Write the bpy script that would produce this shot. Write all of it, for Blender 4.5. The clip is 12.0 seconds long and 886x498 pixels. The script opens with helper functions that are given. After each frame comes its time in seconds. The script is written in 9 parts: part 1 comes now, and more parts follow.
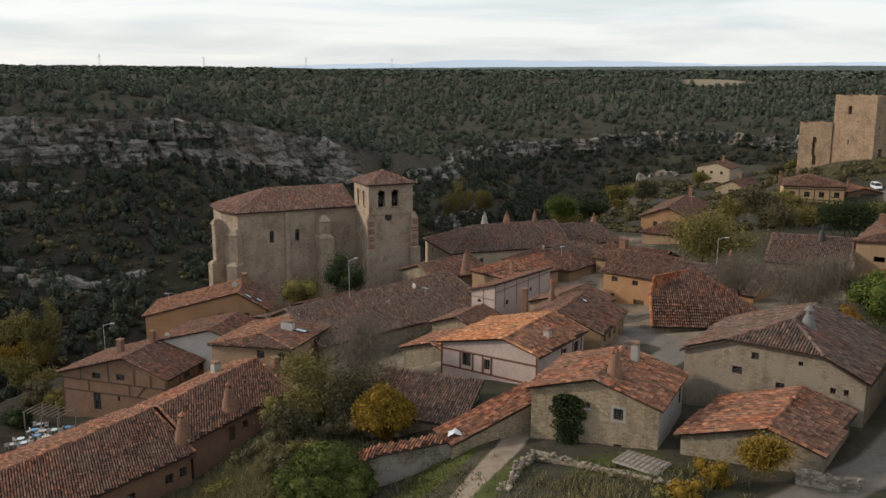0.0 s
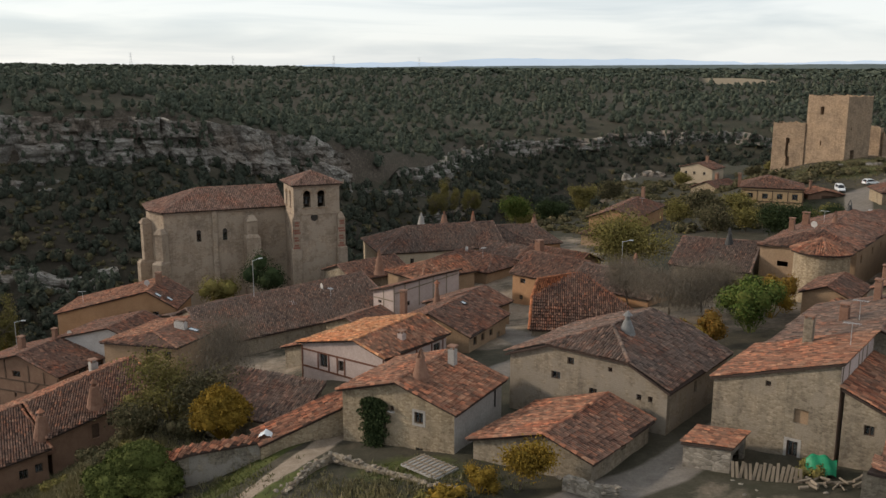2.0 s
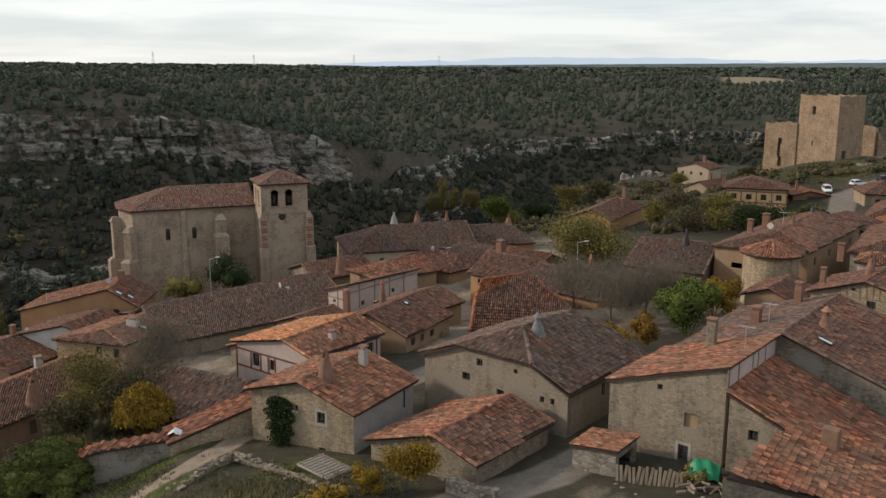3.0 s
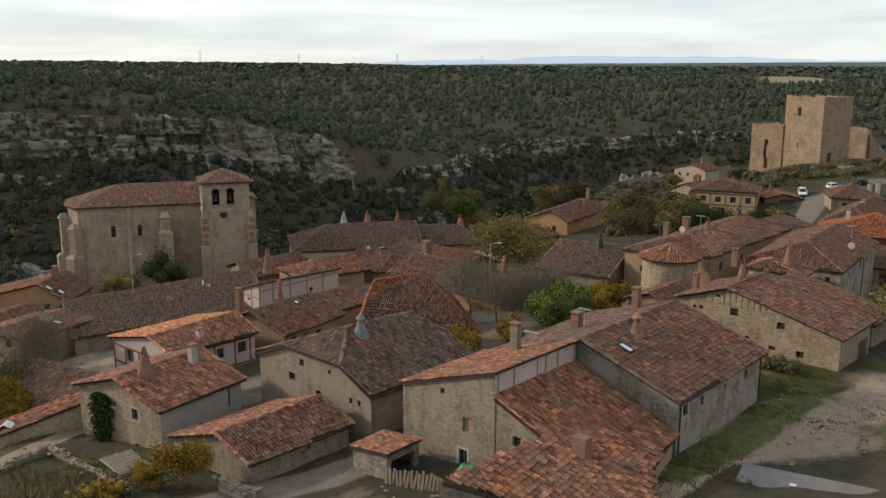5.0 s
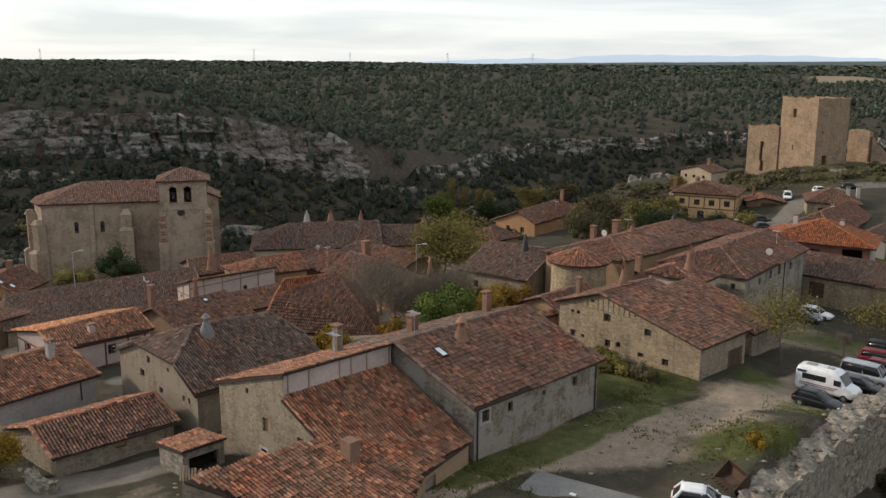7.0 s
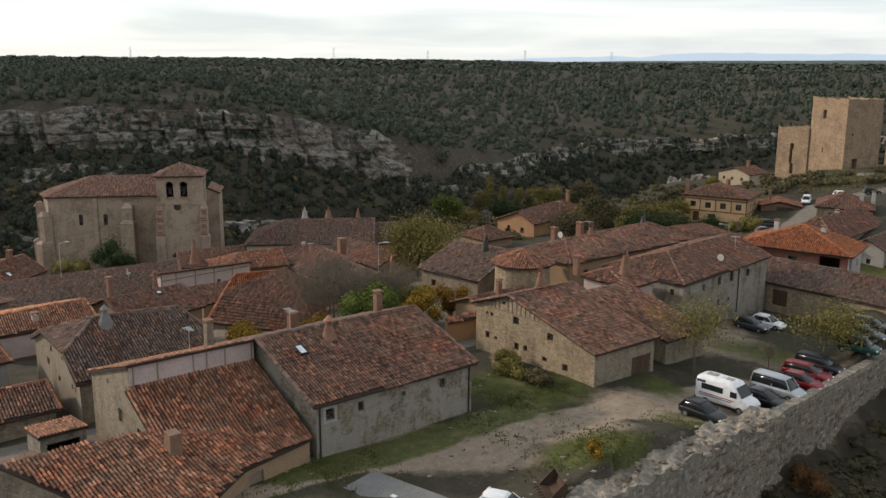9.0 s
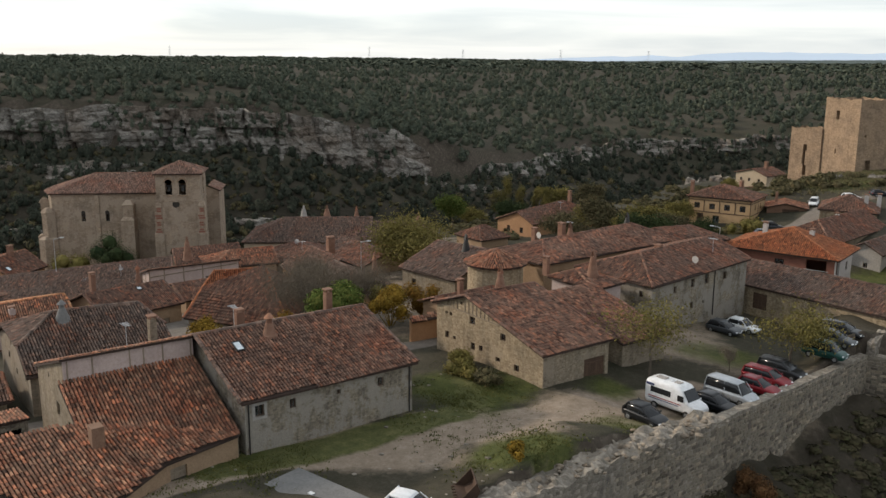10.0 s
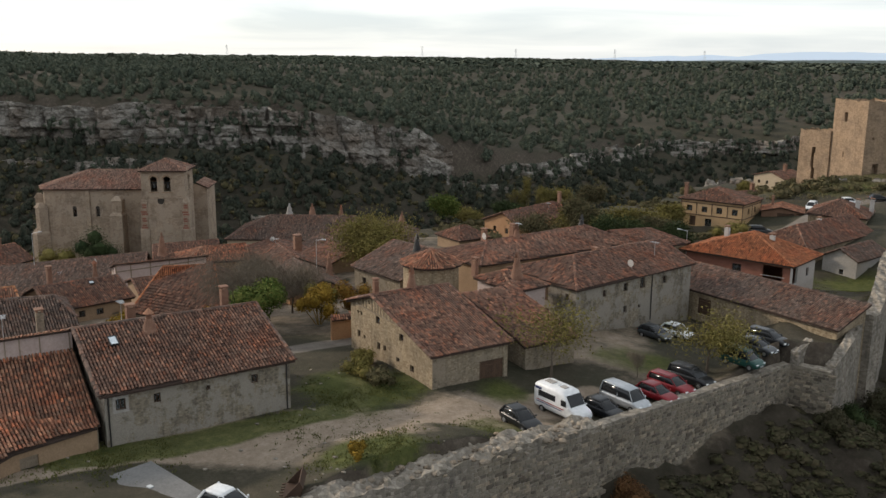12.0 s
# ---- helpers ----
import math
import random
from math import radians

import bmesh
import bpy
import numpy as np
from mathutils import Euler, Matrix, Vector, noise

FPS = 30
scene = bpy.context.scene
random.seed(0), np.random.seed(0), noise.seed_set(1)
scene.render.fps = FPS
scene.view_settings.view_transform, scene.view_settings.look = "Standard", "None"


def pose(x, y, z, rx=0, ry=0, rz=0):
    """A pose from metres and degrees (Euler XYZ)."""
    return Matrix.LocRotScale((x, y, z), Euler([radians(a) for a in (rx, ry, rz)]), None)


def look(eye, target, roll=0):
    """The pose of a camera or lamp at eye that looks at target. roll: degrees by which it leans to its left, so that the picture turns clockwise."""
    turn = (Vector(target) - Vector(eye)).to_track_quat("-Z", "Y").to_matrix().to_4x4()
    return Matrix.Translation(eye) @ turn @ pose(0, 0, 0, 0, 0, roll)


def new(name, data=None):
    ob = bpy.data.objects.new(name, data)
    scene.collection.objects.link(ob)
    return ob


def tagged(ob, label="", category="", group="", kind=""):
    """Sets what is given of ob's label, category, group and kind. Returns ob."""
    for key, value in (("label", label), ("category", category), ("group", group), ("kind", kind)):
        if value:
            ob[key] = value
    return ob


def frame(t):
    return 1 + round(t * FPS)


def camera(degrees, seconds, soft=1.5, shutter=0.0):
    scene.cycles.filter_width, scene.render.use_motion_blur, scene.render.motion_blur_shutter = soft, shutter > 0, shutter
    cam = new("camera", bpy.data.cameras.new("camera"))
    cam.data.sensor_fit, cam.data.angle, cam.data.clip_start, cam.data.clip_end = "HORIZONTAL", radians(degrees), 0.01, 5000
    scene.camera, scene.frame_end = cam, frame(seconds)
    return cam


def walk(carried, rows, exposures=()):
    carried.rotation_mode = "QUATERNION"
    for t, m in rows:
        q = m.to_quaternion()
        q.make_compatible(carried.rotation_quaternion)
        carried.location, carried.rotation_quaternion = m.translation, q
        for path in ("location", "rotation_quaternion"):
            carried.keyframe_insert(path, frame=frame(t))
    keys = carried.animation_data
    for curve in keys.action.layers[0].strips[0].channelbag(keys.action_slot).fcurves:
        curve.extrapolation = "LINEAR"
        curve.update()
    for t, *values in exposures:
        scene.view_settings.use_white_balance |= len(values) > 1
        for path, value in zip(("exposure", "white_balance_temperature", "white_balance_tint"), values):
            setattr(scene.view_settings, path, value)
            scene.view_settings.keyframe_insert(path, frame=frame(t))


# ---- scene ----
cam = camera(53.5, 12.0)
METRES, EYE, TILT, LEAN, TURN = 100.0, 25.4, 0.0, 0.0, 0.0
ROWS = [
    (0.0, 0.0, 0.0, 0.0, 0.03, -11.63, -0.13),
    (0.5, 0.0434, -0.0008, 0.0013, 0.44, -11.68, -0.12),
    (1.0, 0.0876, -0.0007, 0.0025, 0.94, -11.69, -0.11),
    (1.5, 0.1326, 0.0003, 0.0036, 1.51, -11.71, -0.11),
    (2.0, 0.1782, 0.002, 0.0043, 2.18, -11.73, -0.1),
    (2.5, 0.2242, 0.0041, 0.0051, 2.91, -11.78, -0.09),
    (3.0, 0.2704, 0.0066, 0.006, 3.66, -11.81, -0.09),
    (3.5, 0.3165, 0.0094, 0.0067, 4.39, -11.83, -0.1),
    (5.5, 0.498, 0.0267, 0.0102, 7.78, -11.92, -0.13),
    (6.0, 0.5414, 0.0324, 0.0112, 8.76, -11.94, -0.14),
    (6.5, 0.5841, 0.0391, 0.0119, 9.61, -11.95, -0.17),
    (7.0, 0.6259, 0.0463, 0.0127, 10.45, -11.98, -0.16),
    (9.0, 0.7814, 0.0814, 0.0151, 15.74, -12.13, -0.25),
    (9.5, 0.8173, 0.0914, 0.0154, 16.95, -12.16, -0.29),
    (10.0, 0.8521, 0.102, 0.0158, 18.15, -12.19, -0.31),
    (10.5, 0.8859, 0.1132, 0.0164, 19.31, -12.22, -0.33),
    (11.0, 0.9188, 0.1247, 0.0169, 20.24, -12.24, -0.35),
    (11.5, 0.9509, 0.1365, 0.0173, 21.06, -12.25, -0.38),
    (12.0, 0.9823, 0.1485, 0.0177, 21.82, -12.26, -0.4),
]
walk(cam, [(t, pose(0, 0, EYE, TILT, LEAN, TURN) @ pose(METRES * x, METRES * y, METRES * z, 90 + pitch, roll, yaw)) for t, x, y, z, yaw, pitch, roll in ROWS],
     exposures=((0.0, 0.33), (5.5, 0.40), (12.0, 0.48)))

# ---- world, sun, exposure ----
SUN_TO = Vector((-0.90, 0.12, 0.36)).normalized()
world = bpy.data.worlds.new("world")
scene.world = world
world.use_nodes = True
wn, wl = world.node_tree.nodes, world.node_tree.links
bg = wn["Background"]
bg.inputs["Strength"].default_value = 0.098
sky = wn.new("ShaderNodeTexSky")
sky.sky_type, sky.sun_disc = "NISHITA", False
sky.sun_elevation = math.asin(SUN_TO.z)
sky.sun_rotation = math.atan2(SUN_TO.x, SUN_TO.y)
sky.dust_density, sky.altitude = 2.0, 1000.0
# thin cloud: a pale veil with long streaks
tc = wn.new("ShaderNodeTexCoord")
mp = wn.new("ShaderNodeMapping")
mp.inputs["Scale"].default_value = (1.6, 1.6, 16.0)
wl.new(tc.outputs["Generated"], mp.inputs["Vector"])
cn = wn.new("ShaderNodeTexNoise")
cn.inputs["Scale"].default_value, cn.inputs["Detail"].default_value = 2.2, 7.0
cn.inputs["Distortion"].default_value = 0.6
wl.new(mp.outputs["Vector"], cn.inputs["Vector"])
cr = wn.new("ShaderNodeValToRGB")
cr.color_ramp.elements[0].position, cr.color_ramp.elements[0].color = 0.34, (6.0, 6.5, 6.9, 1)
cr.color_ramp.elements[1].position, cr.color_ramp.elements[1].color = 0.60, (8.6, 8.75, 8.7, 1)
wl.new(cn.outputs["Fac"], cr.inputs["Fac"])
mixw = wn.new("ShaderNodeMix")
mixw.data_type = "RGBA"
mixw.inputs["Factor"].default_value = 0.74
wl.new(sky.outputs["Color"], mixw.inputs["A"])
wl.new(cr.outputs["Color"], mixw.inputs["B"])
wl.new(mixw.outputs["Result"], bg.inputs["Color"])
sun = new("sun", bpy.data.lights.new("sun", "SUN"))
sun.data.energy, sun.data.angle, sun.data.color = 2.3, radians(4), (1.0, 0.86, 0.70)
sun.matrix_world = look((0, 0, 0), -SUN_TO)


# ---- materials ----
def ramp(nt, fac, stops):
    r = nt.nodes.new("ShaderNodeValToRGB")
    el = r.color_ramp.elements
    while len(el) < len(stops):
        el.new(0.5)
    for e, (p, c) in zip(el, stops):
        e.position, e.color = p, (*c, 1)
    nt.links.new(fac, r.inputs["Fac"])
    return r.outputs["Color"]


def mixc(nt, fac, a, b, mode="MIX"):
    m = nt.nodes.new("ShaderNodeMix")
    m.data_type, m.blend_type = "RGBA", mode
    for sock, v in ((m.inputs["Factor"], fac), (m.inputs["A"], a), (m.inputs["B"], b)):
        if hasattr(v, "is_output"):
            nt.links.new(v, sock)
        else:
            sock.default_value = v if isinstance(v, float) else (*v, 1)
    return m.outputs["Result"]


def tex(nt, vec, scale, detail=5.0, rough=0.6, kind="ShaderNodeTexNoise"):
    n = nt.nodes.new(kind)
    n.inputs["Scale"].default_value = scale
    if kind == "ShaderNodeTexNoise":
        n.inputs["Detail"].default_value, n.inputs["Roughness"].default_value = detail, rough
    nt.links.new(vec, n.inputs["Vector"])
    return n


def coords(nt, spread=True, stretch=None):
    """Object coordinates in metres, shifted by the object's own random number."""
    c = nt.nodes.new("ShaderNodeTexCoord")
    m = nt.nodes.new("ShaderNodeMapping")
    nt.links.new(c.outputs["Object"], m.inputs["Vector"])
    if spread:
        i = nt.nodes.new("ShaderNodeObjectInfo")
        k = nt.nodes.new("ShaderNodeMath")
        k.operation = "MULTIPLY"
        k.inputs[1].default_value = 173.0
        nt.links.new(i.outputs["Random"], k.inputs[0])
        nt.links.new(k.outputs[0], m.inputs["Location"])
    if stretch:
        m.inputs["Scale"].default_value = stretch
    return m.outputs["Vector"]


def shader(name, rough=0.9, spec=0.3):
    m = bpy.data.materials.new(name)
    m.use_nodes = True
    b = m.node_tree.nodes["Principled BSDF"]
    b.inputs["Roughness"].default_value = rough
    b.inputs["Specular IOR Level"].default_value = spec
    return m, m.node_tree, b


def bumped(nt, b, height, strength, dist):
    k = nt.nodes.new("ShaderNodeBump")
    k.inputs["Strength"].default_value, k.inputs["Distance"].default_value = strength, dist
    nt.links.new(height, k.inputs["Height"])
    nt.links.new(k.outputs["Normal"], b.inputs["Normal"])


def plain(name, lo, hi, scale=3.0, rough=0.85, bump=0.25, dist=0.02, spec=0.3, stretch=None, metal=0.0):
    """A surface of two tones with blotches, fine grain and slight relief."""
    m, nt, b = shader(name, rough, spec)
    v = coords(nt, stretch=stretch)
    big, fine = tex(nt, v, scale * 0.23), tex(nt, v, scale * 4.0, 3.0)
    c = ramp(nt, big.outputs["Fac"], ((0.32, lo), (0.68, hi)))
    worn = tex(nt, v, scale * 0.6, 8.0, 0.75)
    c = mixc(nt, 0.5, c, ramp(nt, worn.outputs["Fac"], ((0.35, (0.68, 0.67, 0.66)), (0.6, (1.1, 1.1, 1.1)))), "MULTIPLY")
    c = mixc(nt, 0.35, c, ramp(nt, fine.outputs["Fac"], ((0.3, tuple(x * 0.72 for x in lo)), (0.7, tuple(min(1, x * 1.15) for x in hi)))))
    nt.links.new(c, b.inputs["Base Color"])
    b.inputs["Metallic"].default_value = metal
    if bump:
        bumped(nt, b, fine.outputs["Fac"], bump, dist)
    return m


def tile_mat(name, cols, lichen, moss=0.5, warm=(1.28, 0.92, 0.78)):
    """Old barrel tiles: each tile its own tone, with grey lichen in patches."""
    m, nt, b = shader(name, 0.92, 0.2)
    g = nt.nodes.new("ShaderNodeNewGeometry")
    v = coords(nt)
    own = nt.nodes.new("ShaderNodeObjectInfo")
    both = nt.nodes.new("ShaderNodeMath")
    both.operation = "ADD"
    nt.links.new(g.outputs["Random Per Island"], both.inputs[0])
    nt.links.new(own.outputs["Random"], both.inputs[1])
    one = nt.nodes.new("ShaderNodeMath")
    one.operation = "FRACT"
    nt.links.new(both.outputs[0], one.inputs[0])
    c = ramp(nt, one.outputs[0], tuple((i / (len(cols) - 1) * 0.98, x) for i, x in enumerate(cols)))
    big, mid, fine = tex(nt, v, 0.35, 6.0), tex(nt, v, 2.2, 6.0, 0.7), tex(nt, v, 14.0, 3.0)
    f = ramp(nt, big.outputs["Fac"], ((0.40, (0, 0, 0)), (0.62, (moss, moss, moss))))
    c = mixc(nt, f, c, lichen)
    patch = tex(nt, v, 0.22, 4.0, 0.6)
    red = mixc(nt, 1.0, c, warm, "MULTIPLY")
    c = mixc(nt, ramp(nt, patch.outputs["Fac"], ((0.50, (0, 0, 0)), (0.68, (0.6, 0.6, 0.6)))), c, red)
    f2 = ramp(nt, mid.outputs["Fac"], ((0.50, (0, 0, 0)), (0.70, (0.75, 0.75, 0.75))))
    c = mixc(nt, f2, c, tuple(x * 0.45 for x in lichen))
    c = mixc(nt, 0.5, c, ramp(nt, fine.outputs["Fac"], ((0.3, (0.55, 0.55, 0.55)), (0.75, (1.2, 1.2, 1.2)))), "MULTIPLY")
    # single tiles bleached by lichen, others nearly black
    odd = nt.nodes.new("ShaderNodeMath")
    odd.operation = "MULTIPLY"
    odd.inputs[1].default_value = 41.7
    nt.links.new(one.outputs[0], odd.inputs[0])
    odd2 = nt.nodes.new("ShaderNodeMath")
    odd2.operation = "FRACT"
    nt.links.new(odd.outputs[0], odd2.inputs[0])
    c = mixc(nt, 0.8, c, ramp(nt, odd2.outputs[0], ((0.0, (0.5, 0.5, 0.5)), (0.15, (0.55, 0.55, 0.55)), (0.19, (1, 1, 1)), (0.84, (1, 1, 1)), (0.88, (1.55, 1.5, 1.42)))), "MULTIPLY")
    nt.links.new(c, b.inputs["Base Color"])
    bumped(nt, b, fine.outputs["Fac"], 0.3, 0.02)
    return m


def rubble_mat(name, stone_lo, stone_hi, mortar, scale=2.6, plaster=0.0, plaster_col=(0.4, 0.36, 0.3), runs=0.55, blotch=0.55):
    """Rubble masonry: uneven stones in mortar, weather stains; plaster: how much of it is still rendered over."""
    m, nt, b = shader(name, 0.95, 0.15)
    v = coords(nt)
    w = tex(nt, v, 1.4, 3.0)
    vm = nt.nodes.new("ShaderNodeVectorMath")
    vm.operation = "MULTIPLY_ADD"
    vm.inputs[1].default_value = (0.22, 0.22, 0.10)
    nt.links.new(w.outputs["Color"], vm.inputs[0])
    nt.links.new(v, vm.inputs[2])
    mp2 = nt.nodes.new("ShaderNodeMapping")
    mp2.inputs["Scale"].default_value = (1.0, 1.0, 1.7)
    nt.links.new(vm.outputs[0], mp2.inputs["Vector"])
    cell = tex(nt, mp2.outputs["Vector"], scale, kind="ShaderNodeTexVoronoi")
    edge = tex(nt, mp2.outputs["Vector"], scale, kind="ShaderNodeTexVoronoi")
    edge.feature = "DISTANCE_TO_EDGE"
    sep = nt.nodes.new("ShaderNodeSeparateColor")
    nt.links.new(cell.outputs["Color"], sep.inputs[0])
    fine = tex(nt, v, 9.0, 4.0)
    c = ramp(nt, sep.outputs[0], ((0.1, stone_lo), (0.9, stone_hi)))
    j = ramp(nt, edge.outputs["Distance"], ((0.02, (0.8, 0.8, 0.8)), (0.11, (0, 0, 0))))
    c = mixc(nt, j, c, mortar)
    big = tex(nt, v, 0.33, 6.0, 0.65)
    c = mixc(nt, blotch, c, ramp(nt, big.outputs["Fac"], ((0.3, (0.52, 0.52, 0.53)), (0.7, (1.28, 1.24, 1.16)))), "MULTIPLY")
    mp3 = nt.nodes.new("ShaderNodeMapping")
    mp3.inputs["Scale"].default_value = (1.0, 1.0, 0.14)
    nt.links.new(v, mp3.inputs["Vector"])
    streak = tex(nt, mp3.outputs["Vector"], 1.3, 6.0, 0.7)
    c = mixc(nt, runs, c, ramp(nt, streak.outputs["Fac"], ((0.36, (0.55, 0.55, 0.56)), (0.56, (1.1, 1.09, 1.07)))), "MULTIPLY")
    if plaster:
        pl = tex(nt, v, 0.5, 8.0, 0.7)
        pf = ramp(nt, pl.outputs["Fac"], ((0.62 - plaster * 0.3, (0, 0, 0)), (0.70 - plaster * 0.3, (0.92, 0.92, 0.92))))
        c = mixc(nt, pf, c, plaster_col)
    c = mixc(nt, 0.4, c, ramp(nt, fine.outputs["Fac"], ((0.3, (0.6, 0.6, 0.6)), (0.7, (1.15, 1.15, 1.15)))), "MULTIPLY")
    nt.links.new(c, b.inputs["Base Color"])
    bumped(nt, b, ramp(nt, edge.outputs["Distance"], ((0.0, (0, 0, 0)), (0.2, (1, 1, 1)))), 0.5 if not plaster else 0.25, 0.06)
    return m


T_OLD = tile_mat("tile_old_brown", ((0.09485, 0.0535, 0.04019), (0.1425, 0.07406, 0.05297), (0.1215, 0.0707, 0.05297), (0.1897, 0.09334, 0.06277), (0.2117, 0.1289, 0.09554), (0.2486, 0.1024, 0.06039), (0.1529, 0.09077, 0.06782)), (0.1376, 0.0968, 0.07772), 0.55)
T_GREY = tile_mat("tile_old_grey", ((0.0865, 0.0577, 0.0462), (0.1259, 0.0807, 0.0631), (0.11, 0.0749, 0.06), (0.1564, 0.1015, 0.0779), (0.1933, 0.1345, 0.1075), (0.2041, 0.1015, 0.0679), (0.1361, 0.0917, 0.073)), (0.1346, 0.108, 0.0926), 0.6)
T_RED = tile_mat("tile_red", ((0.1224, 0.06088, 0.04109), (0.2441, 0.09607, 0.0565), (0.1686, 0.08485, 0.0565), (0.2862, 0.1152, 0.06676), (0.3448, 0.1926, 0.1226), (0.4288, 0.1539, 0.08091), (0.2022, 0.108, 0.07325), (0.1056, 0.05378, 0.0373)), (0.2126, 0.1363, 0.09587), 0.55)
T_NEW = tile_mat("tile_new_orange", ((0.245, 0.092, 0.0457), (0.299, 0.113, 0.0544), (0.326, 0.131, 0.0615), (0.286, 0.105, 0.0509)), (0.245, 0.109, 0.0615), 0.3)
# bright orange for a left-hand slope, with sunlight put into the colour
T_SUNLIT = tile_mat("tile_sunlit_orange", ((0.211, 0.0944, 0.0492), (0.422, 0.181, 0.0832), (0.518, 0.247, 0.114), (0.384, 0.14, 0.0643), (0.528, 0.312, 0.174)), (0.326, 0.189, 0.11), 0.4)
T_CHURCH = tile_mat("tile_church", ((0.1391, 0.0829, 0.0629), (0.214, 0.1135, 0.0826), (0.1758, 0.103, 0.0793), (0.2434, 0.1366, 0.1023), (0.2662, 0.1702, 0.1317), (0.2287, 0.11, 0.0761)), (0.2258, 0.163, 0.131), 0.5)
M_STONE = rubble_mat("rubble_grey", (0.185, 0.152, 0.112), (0.30, 0.255, 0.195), (0.24, 0.20, 0.152), 4.2, 0.32, (0.245, 0.205, 0.158))
M_STONEW = rubble_mat("rubble_warm", (0.225, 0.172, 0.115), (0.36, 0.295, 0.21), (0.29, 0.235, 0.165), 4.0, 0.22, (0.30, 0.24, 0.17))
M_PATCH = rubble_mat("rubble_patched_plaster", (0.187, 0.155, 0.118), (0.281, 0.236, 0.183), (0.213, 0.178, 0.139), 4.0, 0.55, (0.234, 0.198, 0.157))
M_PATCHL = rubble_mat("rubble_pale_plaster", (0.165, 0.142, 0.112), (0.285, 0.25, 0.20), (0.215, 0.185, 0.145), 4.0, 0.55, (0.265, 0.24, 0.205), 0.75, 0.75)
M_CASTLE = rubble_mat("castle_ashlar", (0.225, 0.160, 0.108), (0.335, 0.245, 0.172), (0.275, 0.200, 0.140), 2.2, 0.3, (0.315, 0.228, 0.155), 0.3, 0.62)
M_CHURCH = rubble_mat("church_ashlar", (0.262, 0.203, 0.153), (0.345, 0.275, 0.212), (0.290, 0.229, 0.176), 2.0, 0.5, (0.332, 0.266, 0.203), 0.42, 0.62)
M_RAMPART = rubble_mat("rampart_limestone", (0.17, 0.152, 0.127), (0.31, 0.28, 0.24), (0.215, 0.19, 0.16), 2.2)
M_OCHRE = plain("plaster_ochre", (0.297, 0.157, 0.0792), (0.385, 0.223, 0.119), 2.0)
M_ADOBE = plain("plaster_adobe", (0.236, 0.157, 0.095), (0.323, 0.223, 0.143), 2.0)
M_PINK = plain("plaster_pink", (0.361, 0.281, 0.252), (0.454, 0.365, 0.333), 1.6)
M_WHITE = plain("plaster_pale", (0.386, 0.357, 0.333), (0.487, 0.459, 0.432), 1.6)
M_GREYP = plain("plaster_grey", (0.252, 0.234, 0.216), (0.353, 0.332, 0.306), 1.2)
M_CONC = plain("concrete_grey", (0.135, 0.133, 0.13), (0.185, 0.182, 0.176), 1.4, 0.9, 0.2)
M_CREAM = plain("plaster_cream", (0.33, 0.265, 0.185), (0.43, 0.35, 0.255), 1.6)
M_BRICKO = plain("brick_infill_ochre", (0.15, 0.085, 0.055), (0.225, 0.138, 0.092), 3.0)
M_YELLOW = plain("plaster_yellow", (0.386, 0.255, 0.135), (0.454, 0.306, 0.171), 1.6)
M_BRICKR = plain("plaster_red", (0.202, 0.085, 0.0585), (0.26, 0.115, 0.081), 3.0)
M_WOOD = plain("timber_dark", (0.055, 0.034, 0.022), (0.11, 0.068, 0.045), 4.0, 0.8, stretch=(1, 1, 0.3))
M_WOODL = plain("timber_grey", (0.16, 0.125, 0.09), (0.27, 0.22, 0.165), 4.0, 0.85, stretch=(1, 1, 0.3))
M_IRON = plain("iron_dark", (0.03, 0.03, 0.032), (0.06, 0.058, 0.055), 6.0, 0.55, metal=0.6)
M_PALEM = plain("galvanised_pale", (0.40, 0.42, 0.43), (0.55, 0.56, 0.57), 6.0, 0.4, metal=0.5)
M_DARKIN = plain("opening_shade", (0.03, 0.026, 0.022), (0.05, 0.043, 0.036), 1.0, 0.95, 0)
# coloured much darker than the tiles, to deepen the gaps between them
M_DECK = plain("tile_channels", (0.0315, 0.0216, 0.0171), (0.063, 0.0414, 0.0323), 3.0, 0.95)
M_GLASS, _nt, _b = shader("window_glass", 0.06, 0.5)
_b.inputs["Base Color"].default_value = (0.30, 0.34, 0.36, 1)
_b.inputs["Transmission Weight"].default_value = 0.85
M_SKYL = plain("roof_window_glass", (0.50, 0.56, 0.60), (0.62, 0.67, 0.70), 1.0, 0.12, 0, spec=0.8)


# ---- helpers for things and parts ----
def link(name, verts, faces, mats, parent=None, label="", smooth=False, kind="", fm=None):
    """One mesh object from lists; parent: the thing or part it belongs to."""
    me = bpy.data.meshes.new(name)
    me.from_pydata([tuple(v) for v in verts], [], [tuple(f) for f in faces])
    for m in mats if isinstance(mats, (list, tuple)) else [mats]:
        me.materials.append(m)
    if fm is not None:
        me.polygons.foreach_set("material_index", fm)
    if smooth:
        me.polygons.foreach_set("use_smooth", [True] * len(me.polygons))
    me.update()
    ob = new(name, me)
    ob.parent = parent
    return tagged(ob, label, kind=kind)


def part(name, bm, material, parent, label="", smooth=False):
    me = bpy.data.meshes.new(name)
    bm.to_mesh(me)
    bm.free()
    me.materials.append(material)
    if smooth:
        me.polygons.foreach_set("use_smooth", [True] * len(me.polygons))
    ob = new(name, me)
    ob.parent = parent
    return tagged(ob, label)


def thing(name, m, label, category, group="", kind=""):
    ob = new(name)
    ob.matrix_world = m
    return tagged(ob, label, category, group, kind)


